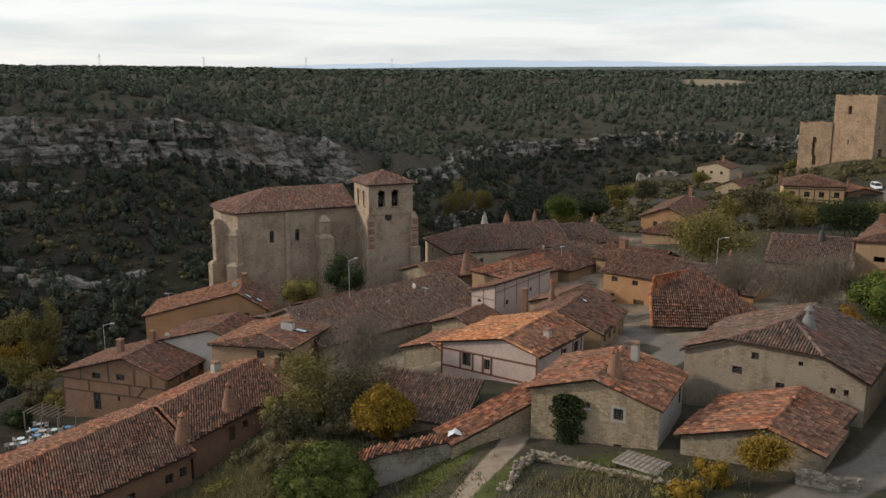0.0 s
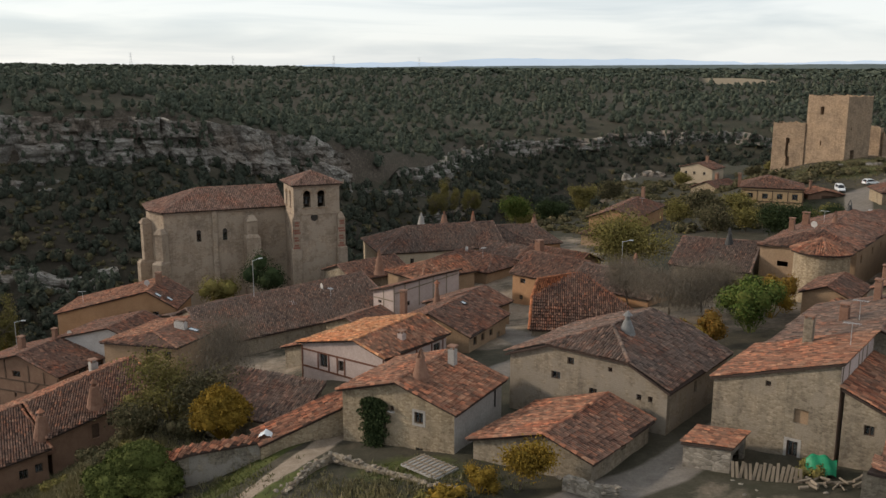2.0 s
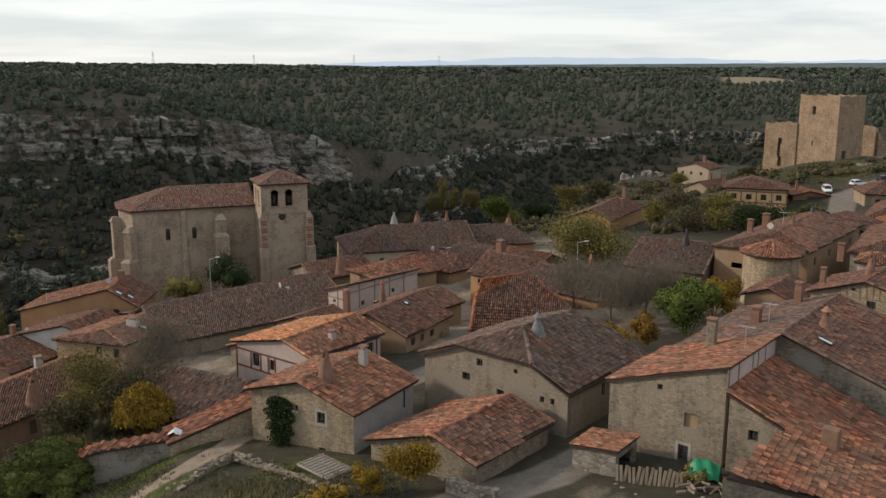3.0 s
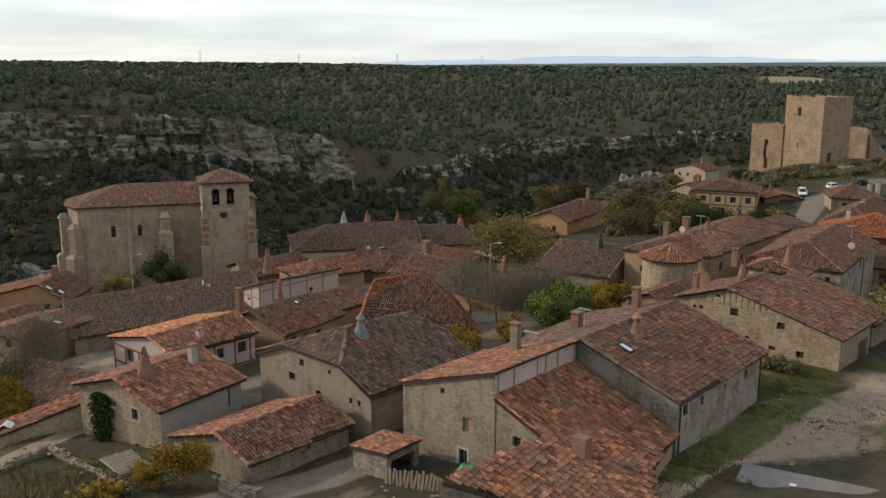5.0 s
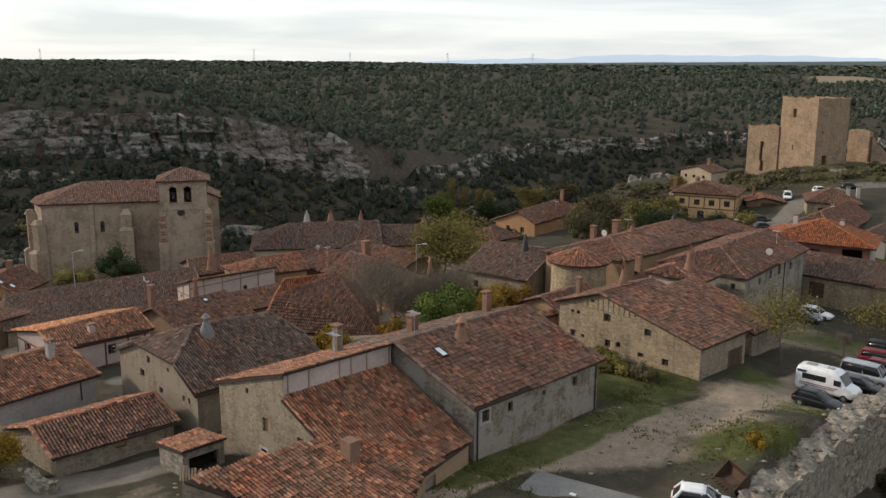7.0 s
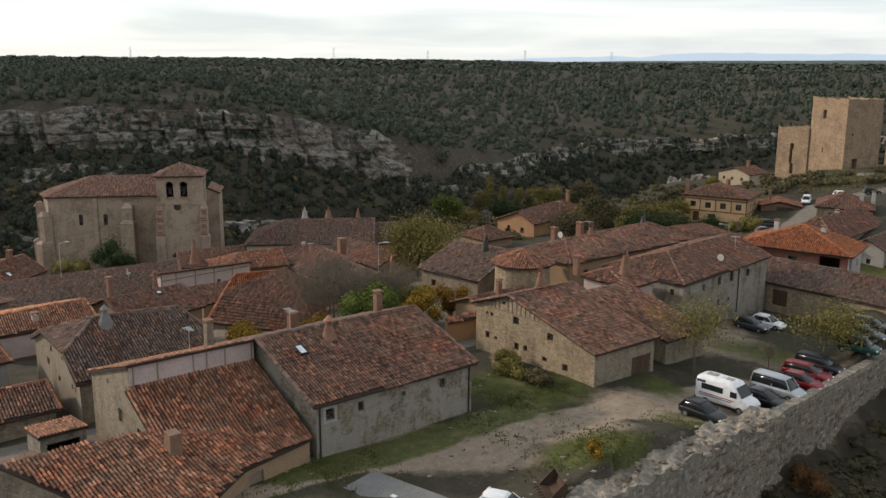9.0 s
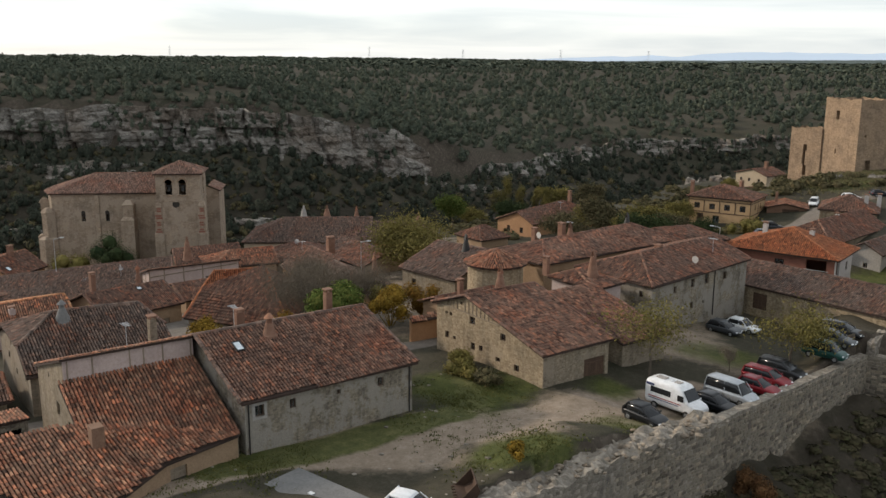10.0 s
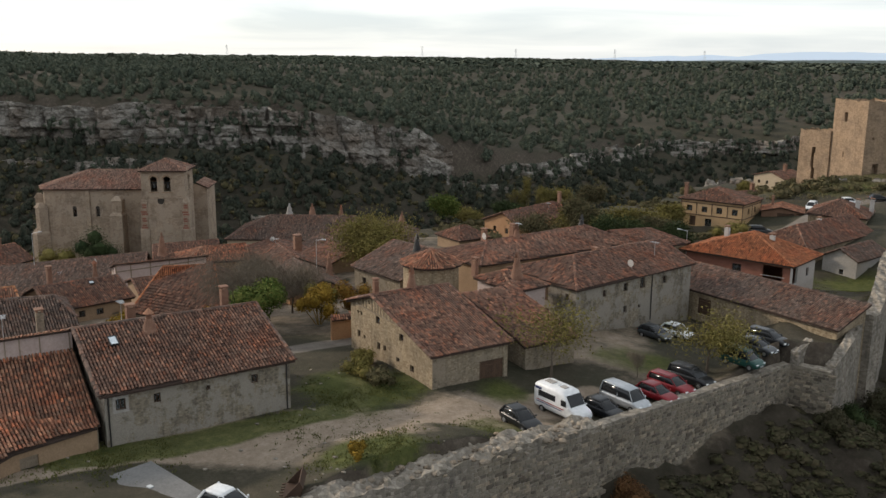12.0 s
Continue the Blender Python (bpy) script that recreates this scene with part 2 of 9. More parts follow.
def add_box(bm, c, s, rz=0.0, bevel=0.0, taper=1.0, m=None):
    """A box with centre c and sizes s in bm; taper shrinks its top."""
    r = bmesh.ops.create_cube(bm, size=1.0)
    vs = r["verts"]
    for v in vs:
        k = taper if v.co.z > 0 else 1.0
        v.co = Vector((v.co.x * s[0] * k, v.co.y * s[1] * k, v.co.z * s[2]))
    if bevel:
        es = list({e for v in vs for e in v.link_edges})
        out = bmesh.ops.bevel(bm, geom=es, offset=bevel, segments=1, affect="EDGES")
        vs = list({v for f in out["faces"] for v in f.verts} | {v for v in vs if v.is_valid})
    mm = (m or Matrix()) @ Matrix.Translation(c) @ Matrix.Rotation(rz, 4, "Z")
    for v in vs:
        v.co = mm @ v.co
    return vs


def add_cyl(bm, p0, p1, r0, r1=None, seg=8):
    """A tapered rod from p0 to p1."""
    p0, p1 = Vector(p0), Vector(p1)
    d = p1 - p0
    r1 = r0 if r1 is None else r1
    q = d.to_track_quat("Z", "Y")
    rings = []
    for p, r in ((p0, r0), (p1, r1)):
        rings.append([bm.verts.new(p + q @ Vector((r * math.cos(a), r * math.sin(a), 0))) for a in (2 * math.pi * i / seg for i in range(seg))])
    for i in range(seg):
        bm.faces.new((rings[0][i], rings[0][(i + 1) % seg], rings[1][(i + 1) % seg], rings[1][i]))
    bm.faces.new(rings[0][::-1])
    bm.faces.new(rings[1])


def boxpart(name, c, s, material, parent, label="", rz=0.0, bevel=0.0):
    bm = bmesh.new()
    add_box(bm, c, s, rz, bevel)
    return part(name, bm, material, parent, label)


# ---- the ground ----
RIM = ((-900, 150), (-330, 215), (-160, 277), (-113, 299), (-84, 316), (-50, 344), (-20, 366), (6, 400), (5, 455), (15, 490), (75, 527), (125, 541), (230, 520), (420, 470), (900, 430))
BANK = ((-420, 40), (-110, 62), (-62, 112), (-52, 150), (-22, 172), (18, 186), (44, 215), (62, 258), (68, 305), (84, 332), (110, 330), (128, 300), (175, 268), (260, 215), (900, 150))


def line_side(x, y, pts):
    """Signed distance to an open line: above zero beyond it (to its left as it runs)."""
    best = np.full(np.shape(x), 1e9)
    sign = np.ones(np.shape(x))
    along = np.zeros(np.shape(x))
    for (ax, ay), (bx, by) in zip(pts, pts[1:]):
        dx, dy = bx - ax, by - ay
        t = np.clip(((x - ax) * dx + (y - ay) * dy) / (dx * dx + dy * dy), 0, 1)
        ex, ey = x - ax - t * dx, y - ay - t * dy
        d = np.hypot(ex, ey)
        s = np.sign(dx * ey - dy * ex)
        near = d < best - 1e-9
        best, sign, along = np.where(near, d, best), np.where(near, s, sign), np.where(near, ax + t * dx, along)
    return best * sign, along


def bump_at(x, y, cx, cy, rx, ry=None):
    return np.exp(-(((x - cx) / rx) ** 2) - ((y - cy) / (ry or rx)) ** 2)


def soft(a, lo, hi):
    t = np.clip((a - lo) / (hi - lo), 0, 1)
    return t * t * (3 - 2 * t)


def wobble(x, y, scale, seed=0.0):
    """Cheap smooth noise of about -1 to 1."""
    x, y = x / scale + seed, y / scale - seed * 1.7
    return (np.sin(1.7 * x + 1.3 * np.sin(1.1 * y + seed)) * np.cos(1.9 * y + 1.1 * np.sin(1.3 * x)) + 0.5 * np.sin(3.9 * x + 2.1 * y + 1.7 * np.sin(2.3 * y)) * np.cos(3.1 * y - 1.2 * x)) / 1.3


def village_z(x, y):
    z = -4.3 + 0.082 * x - 0.058 * (y - 60)
    z = z - 2.6 * soft(-x, -4, 6) - 5.0 * soft(-x, 14, 26)
    z = z - 0.175 * np.maximum(0, x - 74) * (1 - soft(y, 110, 150)) * (1 - soft(x, 92, 100))
    z = z + 1.2 * bump_at(x, y, 78, 62, 10)
    z = z - 1.6 * bump_at(x, y, 100, 140, 26) - 1.9 * bump_at(x, y, 67, 59.5, 9, 8) - 0.9 * bump_at(x, y, 71, 73, 7) - 2.3 * bump_at(x, y, 22, 117, 13, 11) - 1.2 * bump_at(x, y, 81, 81, 10, 9) - 2.0 * bump_at(x, y, 102.5, 109, 5, 5) - 2.8 * bump_at(x, y, 86, 189, 14, 13) - 3.2 * bump_at(x, y, 109, 152, 13, 12)
    z = z + 7.0 * bump_at(x, y, 116, 238, 32, 30) + 3.0 * bump_at(x, y, 104, 200, 22, 26)
    z = z - 5.2 * bump_at(x, y, 82, 259, 17, 24) - 2.5 * bump_at(x, y, 91, 299, 14, 18) - 1.8 * bump_at(x, y, 99, 196, 9, 10) - 2.4 * bump_at(x, y, 105, 207, 9, 7)
    # the steep ground outside the rampart
    d, _ = line_side(x, y, ((55, 20), (66.5, 44), (73.6, 58.2), (85.5, 78.5), (99.5, 103.5), (104, 104), (107, 116), (114, 156), (150, 215)))
    foot = np.interp(y, [44, 78, 84, 87.5, 93, 95, 99.5, 102, 106, 130], [-5.2, -5.8, -6.3, -6.7, -5.6, -5.1, -5.1, -6.3, -8.4, -8.8]) + 0.7 * wobble(x, y, 5, 2.0) + 0.4 * wobble(x, y, 2, 1.0) - 0.5 * np.clip(-d - 1, 0, 30)
    z = z + (foot - z) * soft(-d, -0.95, -0.1) * soft(x, 60, 66) * (1 - soft(y, 120, 175))
    return z


def ground_z(x, y):
    x, y = np.asarray(x, float), np.asarray(y, float)
    dv, _ = line_side(x, y, BANK)
    v = village_z(np.clip(x, -140, 240), np.clip(y, -40, 300)) - 0.62 * np.maximum(0, dv) - 7.0 * soft(dv, 2, 14)
    d, along = line_side(x, y, RIM)
    top = 10.0 - 26.0 * soft(along, -110, 20) + 3.0 * soft(along, 60, 130)
    top = np.where(along < -110, 10.0 + 4 * soft(along, -120, -300), top)
    beyond = np.maximum(d, 0)
    plateau = top + 7.0 * soft(beyond, 0, 60) + (9.0 - top) * soft(beyond, 30, 700) + 2.5 * wobble(x, y, 90) * soft(beyond, 20, 120)
    plateau = plateau + 9 * soft(-x, 250, 900) * soft(beyond, 40, 400)
    below = np.maximum(-d, 0)
    hd = 17.0 - 9.0 * soft(along, -45, 0)
    slope = top - hd - 0.36 * np.maximum(0, below - 5) + 1.6 * wobble(x, y, 17, 3.0)
    fall = hd * soft(-d, -9.0, -1.0)
    far = np.where(d > 0, plateau - fall, np.minimum(top - fall, slope) + (slope - np.minimum(top - fall, slope)) * soft(below, 2, 8))
    floor = -44 + 1.5 * wobble(x, y, 40, 5.0)
    near = np.where(dv > 0, v + 1.2 * wobble(x, y, 12, 1.0) * soft(dv, 3, 15), v)
    return np.maximum(np.maximum(near, far), floor)


def gz(x, y):
    return float(ground_z(x, y))


def ground_mat():
    """Dry grass, bare earth and limestone, sorted by slope, with worn tracks and the yard's pale earth."""
    m, nt, b = shader("ground_grass_earth", 0.97, 0.1)
    c = nt.nodes.new("ShaderNodeTexCoord")
    v = c.outputs["Object"]
    big, mid, fine, grit = tex(nt, v, 0.035, 6.0), tex(nt, v, 0.16, 8.0, 0.7), tex(nt, v, 0.9, 8.0, 0.75), tex(nt, v, 5.0, 4.0, 0.8)
    col = ramp(nt, mid.outputs["Fac"], ((0.30, (0.0235, 0.0284, 0.0159)), (0.48, (0.0461, 0.0441, 0.0293)), (0.62, (0.0833, 0.0706, 0.0525)), (0.78, (0.127, 0.103, 0.0854))))
    col = mixc(nt, 0.5, col, ramp(nt, fine.outputs["Fac"], ((0.3, (0.0216, 0.0265, 0.0146)), (0.5, (0.051, 0.047, 0.0329)), (0.72, (0.127, 0.103, 0.0805)))))
    col = mixc(nt, 0.35, col, ramp(nt, big.outputs["Fac"], ((0.35, (0.0294, 0.0323, 0.0195)), (0.65, (0.0833, 0.0666, 0.0525)))))
    g = nt.nodes.new("ShaderNodeNewGeometry")
    sp = nt.nodes.new("ShaderNodeSeparateXYZ")
    nt.links.new(g.outputs["True Normal"], sp.inputs[0])
    steep = ramp(nt, sp.outputs["Z"], ((0.62, (1, 1, 1)), (0.82, (0, 0, 0))))
    rock = ramp(nt, fine.outputs["Fac"], ((0.3, (0.045, 0.036, 0.028)), (0.55, (0.085, 0.07, 0.055)), (0.75, (0.17, 0.145, 0.12))))
    col = mixc(nt, steep, col, rock)
    at = nt.nodes.new("ShaderNodeAttribute")
    at.attribute_name = "worn"
    earth = ramp(nt, fine.outputs["Fac"], ((0.25, (0.17, 0.13, 0.095)), (0.5, (0.245, 0.195, 0.148)), (0.75, (0.33, 0.275, 0.22))))
    k = nt.nodes.new("ShaderNodeMath")
    k.operation = "MULTIPLY_ADD"
    nt.links.new(mid.outputs["Fac"], k.inputs[0])
    k.inputs[1].default_value = 0.9
    nt.links.new(at.outputs["Fac"], k.inputs[2])
    col = mixc(nt, ramp(nt, k.outputs[0], ((0.78, (0, 0, 0)), (1.0, (1, 1, 1)))), col, earth)
    at2 = nt.nodes.new("ShaderNodeAttribute")
    at2.attribute_name = "lush"
    green = ramp(nt, fine.outputs["Fac"], ((0.3, (0.035, 0.046, 0.014)), (0.55, (0.078, 0.088, 0.026)), (0.75, (0.135, 0.128, 0.048))))
    k2 = nt.nodes.new("ShaderNodeMath")
    k2.operation = "MULTIPLY_ADD"
    nt.links.new(mid.outputs["Fac"], k2.inputs[0])
    k2.inputs[1].default_value = 0.8
    nt.links.new(at2.outputs["Fac"], k2.inputs[2])
    col = mixc(nt, ramp(nt, k2.outputs[0], ((0.80, (0, 0, 0)), (1.05, (0.9, 0.9, 0.9)))), col, green)
    # dark earth of bank and gardens; in the gorge it paints shade
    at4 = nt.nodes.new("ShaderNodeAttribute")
    at4.attribute_name = "humus_shade"
    soil_shade = ramp(nt, fine.outputs["Fac"], ((0.3, (0.011, 0.009, 0.007)), (0.55, (0.022, 0.0175, 0.013)), (0.75, (0.048, 0.037, 0.027))))
    col = mixc(nt, at4.outputs["Fac"], col, soil_shade)
    at5 = nt.nodes.new("ShaderNodeAttribute")
    at5.attribute_name = "field"
    col = mixc(nt, ramp(nt, at5.outputs["Fac"], ((0.35, (0, 0, 0)), (0.5, (1, 1, 1)))), col, ramp(nt, fine.outputs["Fac"], ((0.3, (0.20, 0.155, 0.10)), (0.7, (0.27, 0.22, 0.15)))))
    at3 = nt.nodes.new("ShaderNodeAttribute")
    at3.attribute_name = "paved"
    pav = ramp(nt, fine.outputs["Fac"], ((0.3, (0.125, 0.108, 0.092)), (0.7, (0.19, 0.168, 0.146))))
    col = mixc(nt, ramp(nt, at3.outputs["Fac"], ((0.35, (0, 0, 0)), (0.65, (1, 1, 1)))), col, pav)
    col = mixc(nt, 0.5, col, ramp(nt, grit.outputs["Fac"], ((0.3, (0.55, 0.55, 0.55)), (0.7, (1.2, 1.2, 1.2)))), "MULTIPLY")
    nt.links.new(col, b.inputs["Base Color"])
    bumped(nt, b, grit.outputs["Fac"], 0.5, 0.12)
    return m


def axis(lo, hi, step, reach, grow=1.16):
    """Coordinates with an even step from lo to hi, growing outwards as far as reach."""
    mid = list(np.arange(lo, hi + 0.01, step))
    a, b, s = mid[0], mid[-1], step
    left, right = [], []
    while a > -reach or b < reach:
        s *= grow
        a, b = a - s, b + s
        left.append(a)
        right.append(b)
    return np.array(left[::-1] + mid + right)


def along_line(x, y, pts, width):
    """1 on the line, fading to 0 at twice its half width."""
    best = np.full(np.shape(x), 1e9)
    for (ax, ay), (bx, by) in zip(pts, pts[1:]):
        dx, dy = bx - ax, by - ay
        t = np.clip(((x - ax) * dx + (y - ay) * dy) / (dx * dx + dy * dy), 0, 1)
        best = np.minimum(best, np.hypot(x - ax - t * dx, y - ay - t * dy))
    return 1 - soft(best, width * 0.5, width * 1.3)


def build_ground():
    xs, ys = axis(-60, 118, 0.8, 4700, 1.06), axis(42, 180, 0.8, 4700, 1.05)
    gx, gy = np.meshgrid(xs, ys)
    z = ground_z(gx, gy)
    r = np.hypot(gx, gy)
    inside = soft(r, 600, 200)
    z = z + 0.10 * wobble(gx, gy, 2.6, 7.0) * inside
    ny, nx = gx.shape
    vs = np.stack([gx, gy, z], -1).reshape(-1, 3)
    i = np.arange(ny * nx).reshape(ny, nx)
    fs = np.stack([i[:-1, :-1], i[:-1, 1:], i[1:, 1:], i[1:, :-1]], -1).reshape(-1, 4)
    me = bpy.data.meshes.new("ground")
    me.from_pydata(vs.tolist(), [], fs.tolist())
    me.materials.append(ground_mat())
    me.polygons.foreach_set("use_smooth", [True] * len(me.polygons))
    x, y = gx.ravel(), gy.ravel()
    worn = np.maximum.reduce([
        0.9 * bump_at(x, y, 63, 64.5, 7, 4), 0.95 * bump_at(x, y, 69, 69.5, 7, 4), 0.9 * bump_at(x, y, 77, 77, 7, 4.5), 0.8 * along_line(x, y, ((58, 62), (66, 67), (74, 75), (84, 86)), 3.0), 0.5 * bump_at(x, y, 90, 93, 8, 10),
        0.7 * along_line(x, y, ((62, 98), (62, 86), (67, 74), (60, 64), (52, 52)), 1.4), 0.85 * along_line(x, y, ((-1, 53), (2.6, 60), (4.8, 64.3), (7.2, 70.3), (9, 74)), 1.15),
        0.35 * along_line(x, y, ((-120, 236), (-95, 226), (-70, 232), (-55, 245)), 2.0),
        0.4 * bump_at(x, y, 34, 52, 7, 4)])
    vil = soft(-line_side(x, y, BANK)[0], 2, 14) * soft(y, 88, 96) * soft(x, -45, -30) * (1 - soft(x, 84, 92)) * (1 - soft(y, 170, 190)) * (1 - soft(x, 36, 46) * soft(y, 128, 140))
    worn = np.maximum(worn, 0.48 * vil)
    lush = np.maximum.reduce([0.75 * bump_at(x, y, 66, 78, 8, 8), 0.7 * along_line(x, y, ((54, 57), (66, 72)), 2.2), 0.72 * bump_at(x, y, 73.5, 64.5, 5.5, 5), 0.6 * bump_at(x, y, 79.5, 74, 5, 5), 0.62 * bump_at(x, y, 86, 98, 8, 6), 0.6 * bump_at(x, y, 77, 83, 5, 4), 0.85 * along_line(x, y, ((-7, 58), (-1.5, 62.5), (3.2, 68.5)), 2.0), 0.7 * along_line(x, y, ((3, 57), (6, 62)), 1.2), 0.75 * bump_at(x, y, 13, 60, 6, 3.5), 0.7 * bump_at(x, y, 112, 150, 16, 14), 0.85 * bump_at(x, y, 114, 222, 24, 12), 0.5 * bump_at(x, y, -18, 80, 12, 9)])
    paved = np.maximum.reduce([along_line(x, y, ((20, 50), (31, 57), (39, 66), (44, 74), (51, 84)), 2.2), along_line(x, y, ((92, 172), (99, 188), (105, 203), (117, 207), (135, 212)), 3.0), along_line(x, y, ((18, 110), (22, 100), (26, 90), (17, 80)), 2.2), along_line(x, y, ((96, 150), (92, 172)), 3.0), along_line(x, y, ((52, 86), (58, 93), (64, 101)), 2.0)])
    d_out, _ = line_side(x, y, ((55, 20), (66.5, 44), (73.6, 58.2), (85.5, 78.5), (99.5, 103.5), (104, 104), (107, 116), (114, 156), (150, 215)))
    humus_shade = 0.55 * soft(-d_out, 0.0, 1.5) * soft(x, 60, 70) * (1 - soft(y, 130, 175))
    # gorge: shade put into the ground colour by the same dark mix
    humus_shade = np.maximum(humus_shade, 0.6 * soft(line_side(x, y, BANK)[0], 6, 30) * soft(-line_side(x, y, RIM)[0], 18, 45))
    humus_shade = np.maximum(humus_shade, 0.6 * (1 - soft(x, -50, -44)) * soft(y, 84, 92) * (1 - soft(line_side(x, y, BANK)[0], 0, 20)))
    field = bump_at(x, y, 307, 1000, 40, 60) + 0.5 * bump_at(x, y, 250, 470, 40, 16)
    for name, val in (("worn", worn), ("lush", lush), ("paved", paved), ("humus_shade", humus_shade), ("field", field)):
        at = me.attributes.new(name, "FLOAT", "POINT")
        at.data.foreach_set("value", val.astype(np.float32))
    return tagged(new("ground", me), "dry grassy slopes with bare earth, tracks and limestone", "ground", kind="structure")


ground = build_ground()


# ---- roofs of barrel tiles ----
def tiles_on(poly, pitch, length, rng, lift=0.05):
    """Barrel tiles in courses over a flat polygon: vertices and faces."""
    P = np.array([tuple(p) for p in poly], float)
    n = np.cross(P[1] - P[0], P[2] - P[0])
    if np.linalg.norm(n) < 1e-6:
        return np.zeros((0, 3)), np.zeros((0, 4), int)
    if len(P) > 4:
        n = sum(np.cross(P[i - 1] - P.mean(0), P[i] - P.mean(0)) for i in range(len(P)))
    n = n / np.linalg.norm(n)
    if n[2] < 0:
        n = -n
    down = np.array([0, 0, -1.0]) - n * -n[2]
    down = down / np.linalg.norm(down)
    side = np.cross(n, down)
    o = P[0] if len(P) <= 4 else P.mean(0)
    s, t = (P - o) @ side, (P - o) @ down
    cs = np.arange(s.min() + pitch / 2, s.max(), pitch)
    ct = np.arange(t.max() - length * 0.42, t.min() - length * 0.4, -length)
    S, T = np.meshgrid(cs, ct)
    S, T = S.ravel(), T.ravel()
    inside = np.zeros(len(S), bool)
    for a in range(len(P)):
        b = (a + 1) % len(P)
        cross = ((t[a] > T) != (t[b] > T)) & (S < (s[b] - s[a]) * (T - t[a]) / (t[b] - t[a] + 1e-12) + s[a])
        inside ^= cross
    S, T = S[inside], T[inside]
    k = len(S)
    if not k:
        return np.zeros((0, 3)), np.zeros((0, 4), int)
    S = S + rng.normal(0, pitch * 0.035, k)
    T = T + rng.normal(0, length * 0.05, k)
    skew = rng.normal(0, 0.04, k)
    hump = rng.normal(0, 0.008, k)
    sag = 0.035 * wobble(S, T, 2.3, 1.0) + 0.02 * wobble(S, T, 0.9, 2.0)
    ang = np.array([math.pi, math.pi * 2 / 3, math.pi / 3, 0.0])
    prof = np.stack([np.cos(ang) * pitch * 0.42, np.sin(ang) * pitch * 0.40], -1)
    out = np.zeros((k, 8, 3))
    if len(P) == 4:
        dev = float((P[3] - o) @ n)
        a1, b1 = np.array([s[1] - s[0], t[1] - t[0]]), np.array([s[3] - s[0], t[3] - t[0]])
        det = a1[0] * b1[1] - a1[1] * b1[0]
        uu, vv = np.clip((S * b1[1] - T * b1[0]) / det, 0, 1), np.clip((a1[0] * T - a1[1] * S) / det, 0, 1)
        sag = sag + dev * (np.minimum(vv, 1 - uu) if dev > 0 else np.maximum(vv - uu, 0))
    for e, (dt, up, wide) in enumerate(((length * 0.56, 0.035, 1.0), (-length * 0.56, 0.0, 0.8))):
        for q in range(4):
            ds = prof[q, 0] * wide + skew * dt
            h = lift * 0.2 + prof[q, 1] + up + hump + sag
            out[:, e * 4 + q] = o + np.outer(S + ds, side) + np.outer(T + dt, down) + np.outer(h, n)
    base = (np.arange(k) * 8)[:, None]
    f = np.concatenate([base + np.array(c) for c in ((0, 1, 5, 4), (1, 2, 6, 5), (2, 3, 7, 6), (0, 3, 2, 1))])
    return out.reshape(-1, 3), f


def slab(poly, thick, vs, fs):
    """A flat polygon with thickness below it, added to vs and fs."""
    b, k = len(vs), len(poly)
    vs += [Vector(p) for p in poly] + [Vector(p) - Vector((0, 0, thick)) for p in poly]
    fs.append(tuple(range(b, b + k)))
    fs.append(tuple(range(b + 2 * k - 1, b + k - 1, -1)))
    fs += [(b + i, b + k + i, b + k + (i + 1) % k, b + (i + 1) % k) for i in range(k)]


def cap_row(p, q, size, rng):
    """A row of half-round ridge tiles from p to q: vertices and faces."""
    p, q = Vector(p), Vector(q)
    d = q - p
    L = d.length
    if L < 0.3:
        return [], []
    d.normalize()
    side = d.cross(Vector((0, 0, 1))).normalized()
    up = side.cross(d)
    vs, fs = [], []
    cnt = max(1, int(L / 0.42))
    for i in range(cnt):
        a, b = p + d * (L * i / cnt - 0.03), p + d * (L * (i + 1) / cnt + 0.03)
        j = rng.normal(0, 0.02)
        k = len(vs)
        for c, w in ((a, 1.12), (b, 0.92)):
            for th in (math.pi, 2.2, 1.57, 0.94, 0.0):
                vs.append(c + side * (math.cos(th) * size * w + j) + up * (math.sin(th) * size * 0.75 * w + 0.02))
        fs += [(k + e, k + e + 1, k + e + 6, k + e + 5) for e in range(4)] + [(k + 4, k + 3, k + 2, k + 1, k)]
    return vs, fs


def lone_tiles(roof, v, f, material, count):
    """Tiles of the lowest courses, each an object of its own on one of a few shared meshes."""
    v = np.asarray(v).reshape(-1, 8, 3)
    order = np.argsort(v[:, :, 2].mean(1))[:count]
    o = v[order[0]]
    mid = o.mean(0)
    shapes = []
    rel = o - mid
    for k in range(6):
        me = bpy.data.meshes.new("tile")
        g = np.random.default_rng(k).normal(0, 0.006, rel.shape)
        me.from_pydata((rel * 1.02 + g).tolist(), [], [(0, 1, 5, 4), (1, 2, 6, 5), (2, 3, 7, 6), (0, 3, 2, 1)])
        me.materials.append(material)
        shapes.append(me)
    for j, i in enumerate(order):
        ob = new("tile", shapes[(j * 7) % 6])
        ob.parent = roof
        ob.location = Vector(v[i].mean(0))
    f = np.asarray(f)
    return f[~np.isin(f[:, 0] // 8, order)]


